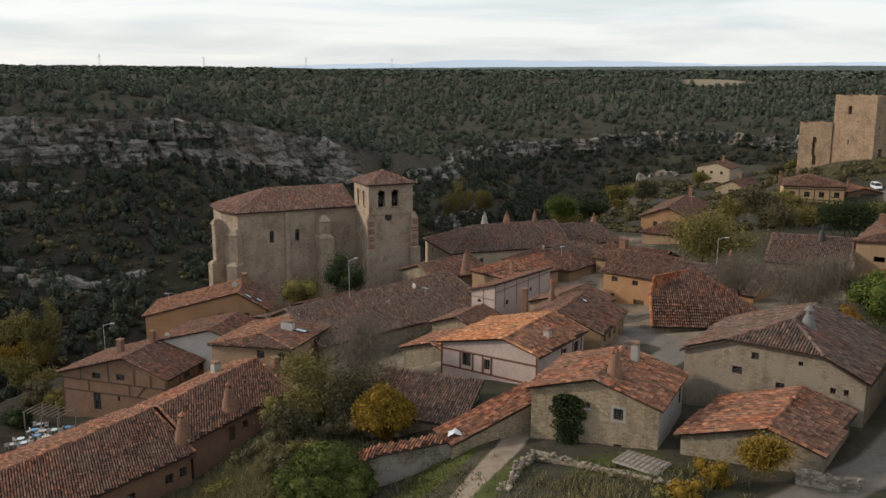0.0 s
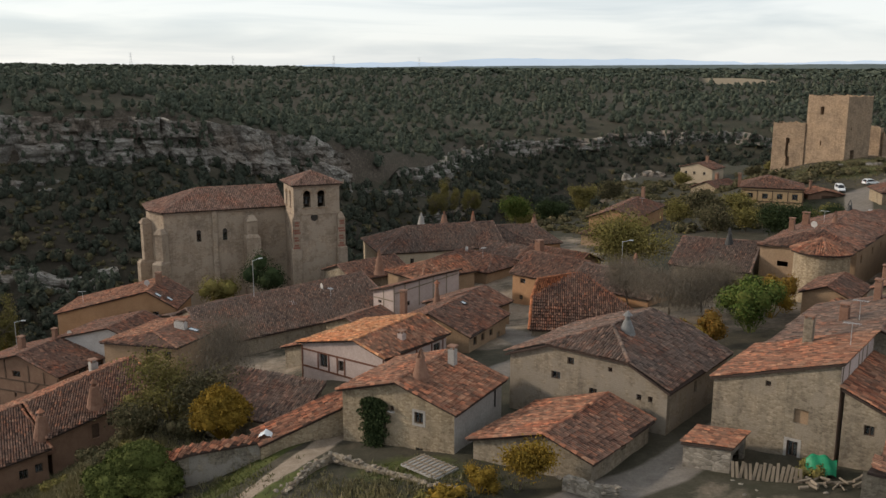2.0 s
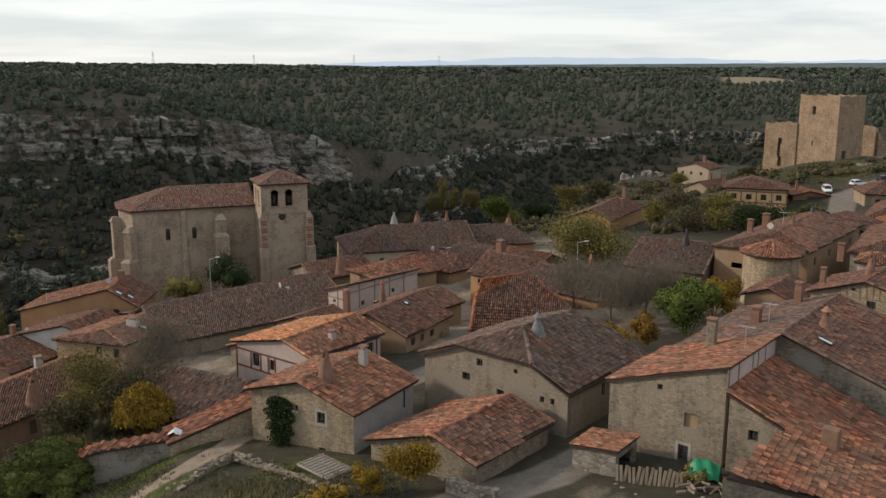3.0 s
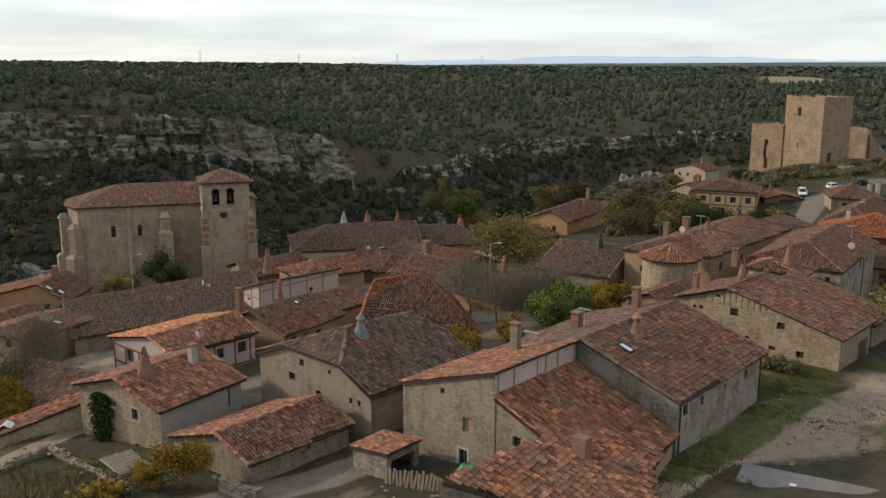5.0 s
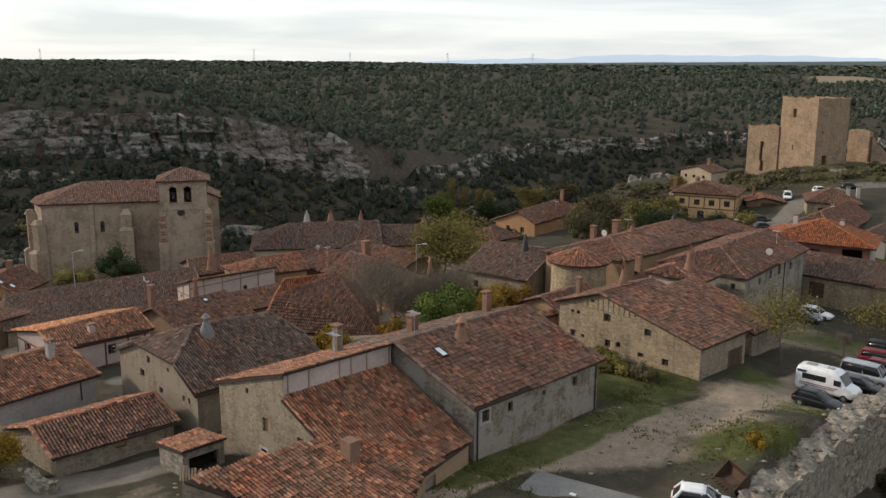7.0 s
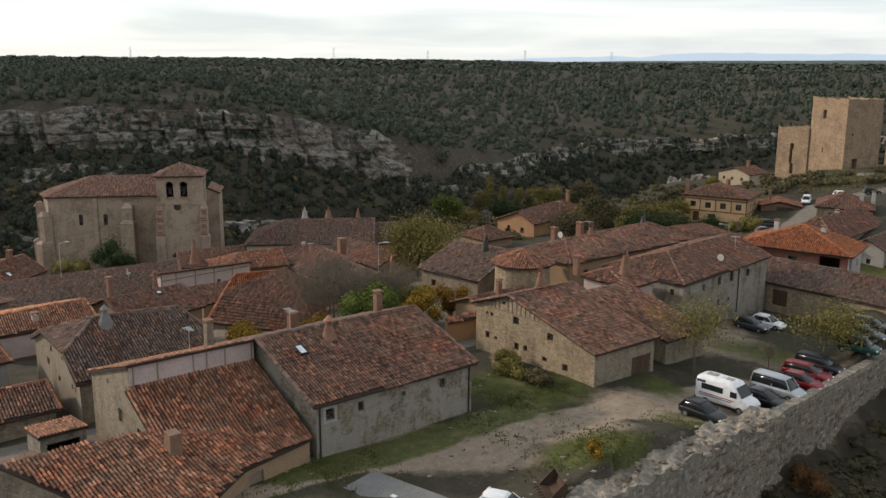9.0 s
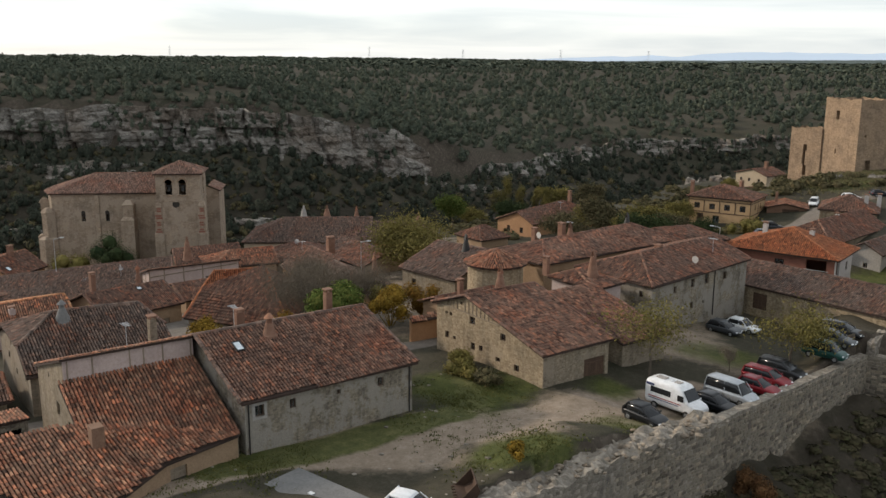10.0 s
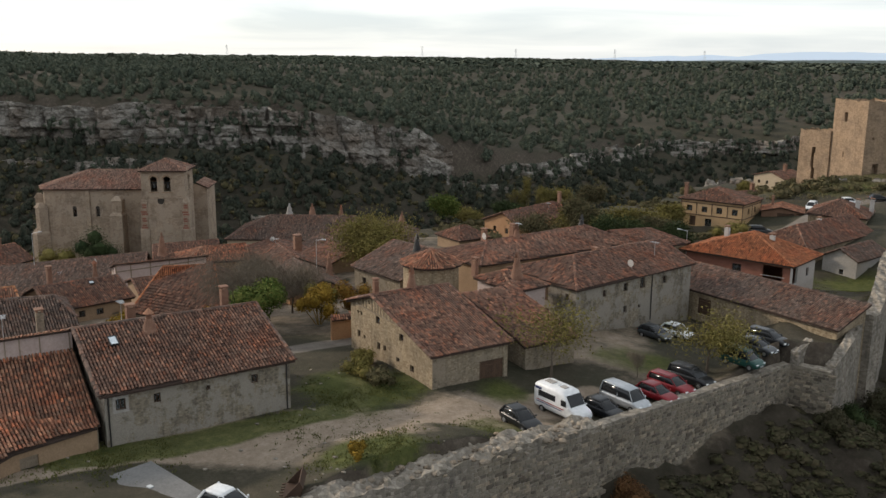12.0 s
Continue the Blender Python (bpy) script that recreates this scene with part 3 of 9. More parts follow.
def make_roof(parent, planes, caps, tile, tile2=None, pitch=0.25, length=0.42, thick=0.16, seed=1, edge=None, pieces=0):
    """roof deck, its tiles and its ridge tiles under parent. planes: polygons; tile2: the tiles of the first plane where they differ."""
    rng = np.random.default_rng(seed)
    vs, fs = [], []
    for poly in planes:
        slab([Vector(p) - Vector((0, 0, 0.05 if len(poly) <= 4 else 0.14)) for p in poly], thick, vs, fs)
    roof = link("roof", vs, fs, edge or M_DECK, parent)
    for i, poly in enumerate(planes):
        v, f = tiles_on(poly, pitch, length, rng)
        if len(v):
            # a brighter tile2 on the sunward plane carries sunlight in its colour
            mine = tile2 if tile2 and i == 0 else tile
            if pieces and i == len(planes) - 1 - (len(planes) > 2):
                f = lone_tiles(roof, v, f, mine, pieces)
            link("roof_tiles", v.tolist(), f.tolist(), mine, roof, kind="stuff")
    cv, cf = [], []
    for p, q in caps:
        v, f = cap_row(p, q, 0.17, rng)
        cf += [tuple(a + len(cv) for a in x) for x in f]
        cv += v
    if cv:
        link("ridge_tiles", cv, cf, tile2 or tile, roof, kind="stuff")
    return roof


# ---- houses ----
def wall_side(parent, p0, p1, zb, tops, holes, material, depth=0.28, name="wall"):
    """One wall from p0 to p1 (seen from outside, left to right). tops: (s, z) along it; holes: (s0, z0, s1, z1)."""
    p0, p1 = Vector(p0), Vector(p1)
    L = (p1 - p0).length
    u = (p1 - p0) / L
    nrm = Vector((u.y, -u.x, 0))
    top = lambda s: float(np.interp(s, [a for a, _ in tops], [b for _, b in tops]))  # noqa: E731
    cuts = sorted({0.0, L} | {a for a, _ in tops if 0 < a < L} | {c for h in holes for c in (h[0], h[2]) if 0 < c < L})
    vs, fs = [], []

    def quad(a, b, c, d):
        k = len(vs)
        vs.extend((a, b, c, d))
        fs.append((k, k + 1, k + 2, k + 3))

    at = lambda s, z, d=0.0: p0 + u * s + Vector((0, 0, z)) - nrm * d  # noqa: E731
    for a, b in zip(cuts, cuts[1:]):
        if b - a < 1e-4:
            continue
        mid = (a + b) / 2
        over = sorted([h for h in holes if h[0] < mid < h[2]], key=lambda h: h[1])
        z = zb
        for h in over:
            quad(at(a, z), at(b, z), at(b, h[1]), at(a, h[1]))
            z = h[3]
        quad(at(a, z), at(b, z), at(b, top(b)), at(a, top(a)))
    for s0, z0, s1, z1 in holes:
        for (sa, za), (sb, zb2) in (((s0, z0), (s1, z0)), ((s1, z0), (s1, z1)), ((s1, z1), (s0, z1)), ((s0, z1), (s0, z0))):
            quad(at(sa, za), at(sa, za, depth), at(sb, zb2, depth), at(sb, zb2))
    return link(name, vs, fs, material, parent), u, nrm


def window_at(parent, at, u, nrm, w, h, style):
    """A window or door leaf set back in its opening; at: the middle of its sill line."""
    ang = math.atan2(u.y, u.x)
    base = Matrix.Translation(at - nrm * 0.2) @ Matrix.Rotation(ang, 4, "Z")
    if style == "open":
        return
    if style in ("door", "gate"):
        wood = M_WOOD if style == "gate" else M_WOODL
        bm = bmesh.new()
        add_box(bm, (0, 0.04, h / 2), (w, 0.04, h), m=base)
        leaf = part("door", bm, wood, parent, "weathered plank door")
        k = max(2, int(w / 0.35))
        for i in range(k):
            bm = bmesh.new()
            add_box(bm, ((i + 0.5) / k * w - w / 2, 0, h / 2), (w / k - 0.015, 0.06, h), m=base)
            part("plank", bm, wood, leaf)
        for f in (0.2, 0.8):
            bm = bmesh.new()
            add_box(bm, (0, -0.05, h * f), (w * 0.96, 0.04, 0.12), m=base)
            part("batten", bm, wood, leaf)
        return leaf
    if style == "shut":
        bm = bmesh.new()
        add_box(bm, (0, 0.03, h / 2), (w, 0.05, h), m=base)
        return part("blind", bm, M_ADOBE, parent, "closed earth-coloured blind")
    bm = bmesh.new()
    t = 0.07
    for c, s in (((0, 0, t / 2), (w, 0.08, t)), ((0, 0, h - t / 2), (w, 0.08, t)), ((-w / 2 + t / 2, 0, h / 2), (t, 0.08, h - 2 * t)), ((w / 2 - t / 2, 0, h / 2), (t, 0.08, h - 2 * t)), ((0, 0, h / 2), (0.05, 0.07, h - 2 * t))):
        add_box(bm, c, s, m=base)
    win = part("window", bm, M_WOOD, parent)
    bm = bmesh.new()
    add_box(bm, (0, 0.02, h / 2), (w - 2 * t, 0.012, h - 2 * t), m=base)
    part("pane", bm, M_GLASS, win)
    if style == "sill":
        boxpart("sill", base @ Vector((0, -0.24, -0.05)), (w + 0.25, 0.3, 0.1), M_GREYP, win, rz=ang)
    if style == "pale":
        bm = bmesh.new()
        for c, s in (((-w / 2 - 0.1, -0.205, h / 2), (0.2, 0.03, h + 0.4)), ((w / 2 + 0.1, -0.205, h / 2), (0.2, 0.03, h + 0.4)), ((0, -0.205, h + 0.1), (w, 0.03, 0.2)), ((0, -0.205, -0.1), (w, 0.03, 0.2))):
            add_box(bm, c, s, m=base)
        part("surround", bm, M_GREYP, win, "pale plaster surround")
    return win


HOUSES = {}


def house(key, c, ang, w, l, zl, zr, z0, z1, rx=0.0, zb=None, hn=0.0, hf=0.0, k=0.0, wall=None, tile=None, tile2=None, label="", o=0.35,
          holes=(), frame_on="", beams=(), drop=3.5, seed=None, pitch=0.25, walls=None, mono=False, name="house", tilt=0.0):
    """A house. c: middle of the near end on the ground plan; ang: degrees of the near wall; w, l: the roof's width and length; zl, zr: eaves on the
    left and right; z0, z1: ridge near and far; rx: the ridge's shift; hn, hf: hips as shares of l; k: how far gable walls rise before a half hip; tilt: rise of the eaves towards the far end."""
    a = radians(ang)
    H = thing(name, Matrix.Translation((c[0], c[1], 0)) @ Matrix.Rotation(a, 4, "Z"), label, "house", "village houses")
    gl = [gz(*(H.matrix_world @ Vector(p)).xy) for p in ((-w / 2, 0, 0), (w / 2, 0, 0), (w / 2, l, 0), (-w / 2, l, 0))]
    zb = min(gl) - 0.4 if zb is None else zb
    V = Vector
    A, B, C, D = V((-w / 2, 0, zl)), V((w / 2, 0, zr)), V((w / 2, l, zr + tilt)), V((-w / 2, l, zl + tilt))
    R, S, G, F = V((rx, hn * l, z0)), V((rx, l - hf * l, z1)), V((rx, 0, z0)), V((rx, l, z1))
    if mono:
        planes, caps = [[A, B, C, D]], []
    else:
        caps = [(R, S)]
        left, right = [A], [B]
        near_tri = far_tri = None
        if hn:
            P, Q = A.lerp(G, k), B.lerp(G, k)
            left, right = ([A, P, R] if k else [A, R]), ([B, Q, R] if k else [B, R])
            near_tri = [P, Q, R]
            caps += [(P, R), (Q, R)]
        else:
            left, right = [A, G], [B, G]
            caps += [(A, G), (B, G)]
        if hf:
            P2, Q2 = D.lerp(F, k), C.lerp(F, k)
            left += [S, P2, D] if k else [S, D]
            right += [S, Q2, C] if k else [S, C]
            far_tri = [Q2, P2, S]
            caps += [(P2, S), (Q2, S)]
        else:
            left += [F, D]
            right += [F, C]
            caps += [(D, F), (C, F)]
        planes = [left, right[::-1]] + [t for t in (near_tri, far_tri) if t]
    make_roof(H, planes, caps, tile, tile2, pitch=pitch, seed=seed or abs(hash((round(c[0]), round(c[1])))) % 9999, pieces=280 if key in ("n1a", "n1b", "n2", "an", "h1", "h3", "sh") else 0)
    # walls stand in from the eaves
    x0, x1, y0, y1 = -w / 2 + o, w / 2 - o, o, l - o
    zat = lambda x, e0, e1, rz: float(np.interp(x, [-w / 2, rx, w / 2], [e0, rz, e1]) if not mono else np.interp(x, [-w / 2, w / 2], [e0, e1]))  # noqa: E731
    under = 0.13
    zl_near, zr_near, zl_far, zr_far = zl, zr, zl + tilt, zr + tilt

    def end_tops(hip, rz, flip):
        zl, zr = (zl_far, zr_far) if flip else (zl_near, zr_near)
        xs = [x0, x1] if mono else [x0, rx, x1]
        pts = []
        for x in xs:
            z = zat(x, zl, zr, rz)
            pts.append((x, z - under))
        if hip and not mono:
            lim = (zl if rx <= 0 else zr) + k * (rz - (zl if rx <= 0 else zr))
            lim_l, lim_r = zl + k * (rz - zl), zr + k * (rz - zr)
            xa, xb = -w / 2 + k * (rx + w / 2), w / 2 + k * (rx - w / 2)
            pts = [(x0, min(zat(x0, zl, zr, rz), lim_l) - under)]
            if k:
                pts += [(xa, lim_l - under), (xb, lim_r - under)]
            pts += [(x1, min(zat(x1, zl, zr, rz), lim_r) - under)]
        L = x1 - x0
        return [((x1 - x) if flip else (x - x0), z) for x, z in (pts[::-1] if flip else pts)]

    faces = {"n": ((x0, y0, 0), (x1, y0, 0), end_tops(hn, z0, False)), "f": ((x1, y1, 0), (x0, y1, 0), end_tops(hf, z1, True)),
             "r": ((x1, y0, 0), (x1, y1, 0), [(0, zat(x1, zl, zr, z0) - under), (y1 - y0, zat(x1, zl_far, zr_far, z1) - under)]),
             "l": ((x0, y1, 0), (x0, y0, 0), [(0, zat(x0, zl_far, zr_far, z1) - under), (y1 - y0, zat(x0, zl, zr, z0) - under)])}
    for key2, (p, q, tops) in faces.items():
        mine = [h for h in holes if h[0] == key2]
        rects = [(s - ww / 2, z, s + ww / 2, z + hh) for _, s, z, ww, hh, *_ in mine]
        mat2 = (walls or {}).get(key2, wall)
        ob, u, nrm = wall_side(H, p, q, zb, tops, rects, mat2)
        for _, s, z, ww, hh, *st in mine:
            window_at(H, V(p) + u * s + V((0, 0, z)), u, nrm, ww, hh, st[0] if st else "plain")
        for s0, za, s1, zc in [b[1:] for b in beams if b[0] == key2]:
            pa, pb = V(p) + u * s0 + V((0, 0, za)) + nrm * 0.01, V(p) + u * s1 + V((0, 0, zc)) + nrm * 0.01
            d = pb - pa
            bm = bmesh.new()
            q2 = Matrix.Translation((pa + pb) / 2) @ Matrix((d.normalized(), nrm, d.normalized().cross(nrm))).transposed().to_4x4()
            add_box(bm, (0, 0, 0), (d.length, 0.08, 0.2), m=q2)
            part("timber", bm, M_WOOD, H, "dark timber beam")
    HOUSES[key] = dict(ob=H, c=c, ang=ang, w=w, l=l, zl=zl, zr=zr, z0=z0, z1=z1, rx=rx, o=o, mono=mono, zb=zb)
    return H


# ---- the houses of the village ----
# right wall: grey plaster puts shade into the colour of the white wall
house("h1", (11.6, 64.5), -27, 11.0, 9.0, 0.3, 0.3, 1.95, 1.95, 0.1, wall=M_STONEW, tile=T_RED, label="stone house with a red barrel tiled roof and white side wall", walls={"r": M_GREYP}, holes=(("n", 2.12, -1.15, 0.65, 0.97), ("n", 4.72, -0.66, 0.37, 0.43, "sill"), ("n", 7.18, -1.23, 0.78, 0.93, "pale"), ("n", 7.21, -3.57, 0.64, 0.33)))
house("h2", (4.3, 83.6), -34.7, 12.1, 10.6, -2.2, -1.6, -0.5, -0.2, 1.9, wall=M_PINK, tile=T_RED, tile2=T_SUNLIT, label="pink half-timbered house with an orange tiled roof", holes=(("n", 3.15, -4.35, 1.1, 1.45), ("n", 5.59, -4.26, 0.7, 1.1), ("r", 8.3, -3.50, 1.1, 1.2), ("r", 5.6, -3.5, 0.9, 1.1)))
house("h2b", (12.7, 93.5), -26, 10.4, 10.4, -2.8, -2.8, -0.8, -0.9, 0, wall=M_ADOBE, tile=T_OLD, label="low earth-walled house with a brown tiled roof", holes=(("r", 1.53, -4.3, 0.9, 0.97), ("r", 3.49, -4.3, 0.8, 0.86), ("r", 5.67, -4.35, 0.9, 0.81), ("r", 7.6, -6.0, 0.9, 1.6, "door")))
house("h3", (26.5, 68.0), -37, 15.2, 12.5, 1.8, 1.8, 5.0, 4.7, 0.6, hn=0.30, hf=0.12, k=0.5, wall=M_PATCH, tile=T_GREY, label="large grey stone house with a half-hipped tiled roof", holes=(("n", 5.97, 1.94, 0.63, 0.63), ("n", 4.59, 0.39, 0.87, 0.69), ("n", 9.59, 2.15, 0.38, 0.37), ("n", 8.12, -0.11, 0.71, 0.53), ("n", 12.15, 0.39, 0.42, 0.51), ("n", 13.12, 0.45, 0.36, 0.50), ("r", 5.29, 0.04, 0.52, 1.04)))
house("an", (21.6, 58.3), -36, 10.6, 9.5, -1.3, -0.2, 0.9, 1.0, 1.3, wall=M_STONE, tile=T_OLD, tile2=T_RED, label="low stone outbuilding with a sagging tiled roof", holes=(("r", 4.68, -1.0, 0.8, 0.5, "shut"),))
house("n1b", (48.0, 64.3), -35.3, 16.4, 14.7, 4.0, 3.9, 6.7, 6.6, 0, wall=M_PATCHL, tile=T_OLD, tile2=T_GREY, label="long stone house with a brown tiled roof and patched plaster", holes=(("r", 3.68, 2.5, 0.51, 0.73), ("r", 7.46, 2.67, 0.34, 0.40), ("r", 11.11, 2.5, 0.55, 0.73), ("r", 1.11, 2.5, 0.70, 0.85, "pale")))
house("n1a", (38.7, 59.2), -35.8, 9.0, 9.7, 3.7, 6.65, 6.7, 6.7, 0, wall=M_STONE, tile=T_RED, label="stone house with a red mono-pitched roof and pink rendered side", mono=True, walls={"r": M_PINK}, o=0.2, holes=(("n", 3.89, 3.83, 0.39, 0.41), ("n", 6.26, 1.61, 0.96, 1.06, "shut"), ("n", 5.84, -0.94, 0.75, 1.2, "pale")))
house("n2", (45.5, 54.05), -35.5, 8.0, 9.8, 4.95, 1.8, 4.0, 4.0, 0, wall=M_STONE, tile=T_RED, label="lean-to with a red and brown tiled roof", mono=True, o=0.15, holes=(("n", 1.69, 2.01, 0.65, 0.73),))
house("g1", (64.9, 84.3), -36.6, 16.4, 8.5, 3.7, 2.7, 5.5, 5.5, -2.8, wall=M_STONEW, tile=T_OLD, label="stone barn with a boarded gable and brown tiled roof", walls={"r": M_STONE}, holes=(("n", 1.62, 2.83, 0.4, 0.28), ("n", 2.33, 2.83, 0.4, 0.34), ("n", 5.73, 2.78, 0.85, 0.76), ("n", 1.70, 0.45, 0.6, 0.69), ("n", 2.94, 0.60, 0.43, 0.34), ("n", 5.88, 0.33, 0.66, 0.72), ("n", 7.10, 0.56, 0.55, 0.55), ("n", 10.27, 2.40, 0.77, 0.68), ("n", 9.62, 0.24, 0.65, 0.43), ("n", 12.22, 0.08, 0.7, 0.65), ("n", 4.0, 4.3, 0.4, 0.3), ("r", 6.1, -1.24, 2.6, 2.5, "gate")))
house("g2", (73.8, 104.8), -29, 10.6, 20.7, 4.0, 3.6, 5.7, 5.6, 0, hn=0.25, hf=0.0, wall=M_PATCHL, tile=T_OLD, label="grey rendered house with a hipped tile roof", holes=(("r", 4.51, 2.02, 0.61, 0.77), ("r", 8.04, 2.07, 0.76, 0.98), ("r", 10.99, 1.98, 0.82, 1.20), ("r", 8.09, -0.41, 0.65, 0.79), ("r", 10.56, -0.25, 0.44, 0.40), ("r", 15.0, 1.9, 0.7, 0.9), ("n", 5.26, 1.43, 1.1, 1.83, "gate"), ("n", 8.55, 2.15, 0.52, 0.68), ("n", 5.26, -1.6, 1.5, 2.2, "gate")))
house("g3", (70.2, 99.3), -30, 6.4, 5.2, 4.25, 3.95, 5.0, 5.0, -1.2, hn=0.45, hf=0.4, wall=M_PINK, tile=T_OLD, tile2=T_RED, label="small pinkish house with a low hipped tile roof", holes=(("n", 5.6, 3.1, 0.5, 0.5),))
house("lb", (-1.2, 155.4), -70, 15.0, 23.5, -6.0, -6.0, -2.6, -2.55, 0.4, hn=0.3, wall=M_CREAM, tile=T_GREY, label="long house with pale plaster walls and grey tiled roof", holes=(("r", 2.0, -8.2, 0.7, 1.00), ("r", 5.5, -8.2, 0.7, 1.0), ("r", 12, -8.2, 0.7, 0.9), ("r", 17, -8.2, 0.9, 0.9), ("r", 21.0, -8.2, 1.2, 0.89), ("n", 4.0, -8.0, 0.7, 1.0), ("n", 8.0, -8.0, 0.7, 1.0), ("n", 11.5, -8.0, 0.7, 1.0)))
house("lbe", (21.3, 163.2), -70, 11.5, 11.5, -6.2, -6.3, -3.3, -3.5, 0.3, hf=0.3, wall=M_OCHRE, tile=T_GREY, label="low house with ochre walls and grey tiled roof")
house("r", (92.1, 133.3), -20.4, 15.7, 10.0, 1.9, 1.9, 4.7, 4.7, 0.4, hn=0.48, hf=0.48, wall=M_BRICKR, tile=T_NEW, label="red walled house with a new orange tile roof and loggia", walls={"r": M_WHITE}, o=0.7, holes=(("n", 7.21, -0.2, 1.27, 1.2), ("n", 12.0, -0.9, 2.6, 2.3, "open"), ("r", 1.7, -0.9, 1.6, 2.3, "open"), ("r", 6.0, -0.6, 0.9, 1.2)))
house("r2", (97.0, 160), -29, 10.0, 22.0, -1.2, -1.2, 1.6, 1.5, 0.5, hn=0.2, wall=M_STONEW, tile=T_OLD, label="stone house with a brown tiled roof")
# grey plaster darkens the whitewashed walls to stand for their shade
house("r3", (105.8, 157), -29, 6.0, 10.0, -2.0, -2.0, -0.4, -0.4, 0, wall=M_GREYP, tile=T_GREY, label="small whitewashed shed with a grey roof", holes=(("n", 3.0, -4.4, 0.7, 0.8), ("r", 4, -4.5, 0.8, 1.0)))
house("x1", (106.1, 181.9), -9, 10.2, 10.3, 0.5, 0.4, 2.8, 2.8, -0.3, hn=0.5, hf=0.45, wall=M_STONEW, tile=T_OLD, label="stone house with a hipped red-brown roof", holes=(("n", 2.5, -1.6, 0.9, 1.1), ("n", 6.5, -1.6, 0.9, 1.1), ("r", 4, -1.6, 0.9, 1.1)))
house("x2", (96.9, 200.4), -2, 8.4, 7, -2.4, -2.4, -1.4, -1.4, -0.3, wall=M_BRICKO, tile=T_RED, label="garage with a low red tiled roof and a dark opening", holes=(("n", 4.6, -4.9, 3.2, 2.2, "gate"),))
house("y", (83.6, 196.6), -17, 13.7, 10.5, -0.5, -0.5, 1.7, 1.7, -1, hn=0.45, hf=0.45, wall=M_YELLOW, tile=T_OLD, label="yellow half-timbered house with a hipped tile roof", holes=(("n", 1.89, -2.92, 1.2, 1.17), ("n", 5.04, -3.0, 1.2, 1.2), ("n", 8.12, -3.0, 1.2, 1.25), ("n", 11.26, -2.98, 1.2, 1.25), ("n", 2.62, -5.9, 1.4, 2.0, "gate"), ("n", 5.95, -5.9, 1.4, 1.7), ("r", 3.0, -2.9, 1.0, 1.2), ("r", 6.5, -2.9, 1.0, 1.2), ("r", 6.5, -5.6, 1.0, 1.4)))
house("q1", (83.8, 255.5), -48, 10.2, 11.5, -8.7, -8.7, -6.5, -6.5, 0.4, wall=M_STONEW, tile=T_OLD, label="stone house with a brown tiled roof", holes=(("n", 4.6, -11.4, 1.0, 1.5), ("n", 7.4, -10.9, 0.7, 0.8), ("r", 3, -11.2, 0.8, 1.0), ("r", 7, -11.2, 0.8, 1.0)))
house("q2", (91.5, 297.5), -38, 12.0, 10, -7.3, -7.5, -5.6, -5.6, 0.5, wall=M_CREAM, tile=T_OLD, label="pale house below the castle", holes=(("n", 2.0, -9.6, 0.9, 1.0), ("n", 5.0, -9.6, 0.9, 1.0), ("n", 8.5, -9.6, 0.9, 1.0)))
house("z2", (45.2, 177.9), -29.5, 10.2, 20.0, -4.6, -4.4, -2.4, -1.6, 0.8, hf=0.3, tilt=0.5, wall=M_OCHRE, tile=T_OLD, label="ochre house with a brown hipped roof", holes=(("n", 3, -6.6, 0.9, 1.1), ("n", 6.5, -6.6, 0.9, 1.1)))
house("z3", (40.5, 161.5), -35, 8.0, 7, -4.9, -4.9, -3.0, -3.0, 0, hn=0.4, hf=0.4, wall=M_ADOBE, tile=T_OLD, label="small house with a brown hipped roof")
house("wr", (46.8, 122.9), -117, 12.4, 10.6, 0.1, -0.3, 2.3, 2.55, -1.15, wall=M_STONE, tile=T_GREY, label="house with a grey ribbed tile roof", holes=(("r", 2.2, -2.4, 0.8, 0.9),))
house("lh", (60.3, 112.4), -35.1, 12.6, 25, 2.8, 3.6, 5.0, 5.4, 0.7, hn=0.2, hf=0.15, wall=M_ADOBE, tile=T_OLD, label="long earth-walled house with a brown tiled roof", holes=(("r", 2.74, 1.30, 0.9, 1.1), ("r", 9, 1.5, 0.8, 0.9), ("r", 14, 1.5, 0.8, 0.9), ("r", 19, 1.5, 0.8, 0.9), ("n", 3.0, 0.2, 1.4, 0.7, "open")))
house("lh2", (76, 131), -35.1, 9, 11, 2.6, 2.6, 4.6, 4.2, 0, hf=0.3, wall=M_STONEW, tile=T_OLD, label="stone house with a brown tiled roof")
house("lo", (56.5, 95.5), -35, 6.0, 8.0, 1.2, 1.0, 2.3, 2.3, 0, wall=M_ADOBE, tile=T_OLD, label="low outbuilding with a brown tiled roof")
house("kl", (86.4, 125.5), -125, 5.6, 23.4, 2.2, 0.2, 1, 1, 0, wall=M_STONEW, tile=T_GREY, label="long low shed with an old ribbed tile roof", mono=True, holes=(("r", 5.5, -2.6, 1.98, 2.0, "gate"), ("r", 16, -1.2, 0.6, 0.5)))
house("m2", (26.0, 127.5), -130, 10.2, 10.4, -3.2, -3.2, -0.75, -0.85, 0, wall=M_OCHRE, tile=T_OLD, label="ochre house with a brown tiled roof", holes=(("r", 1.80, -4.5, 0.94, 0.74), ("r", 5.04, -4.6, 0.91, 0.73), ("r", 1.56, -6.93, 0.58, 0.67), ("r", 5.73, -8.3, 1.64, 1.7, "gate"), ("r", 8.4, -4.6, 0.8, 0.7)))
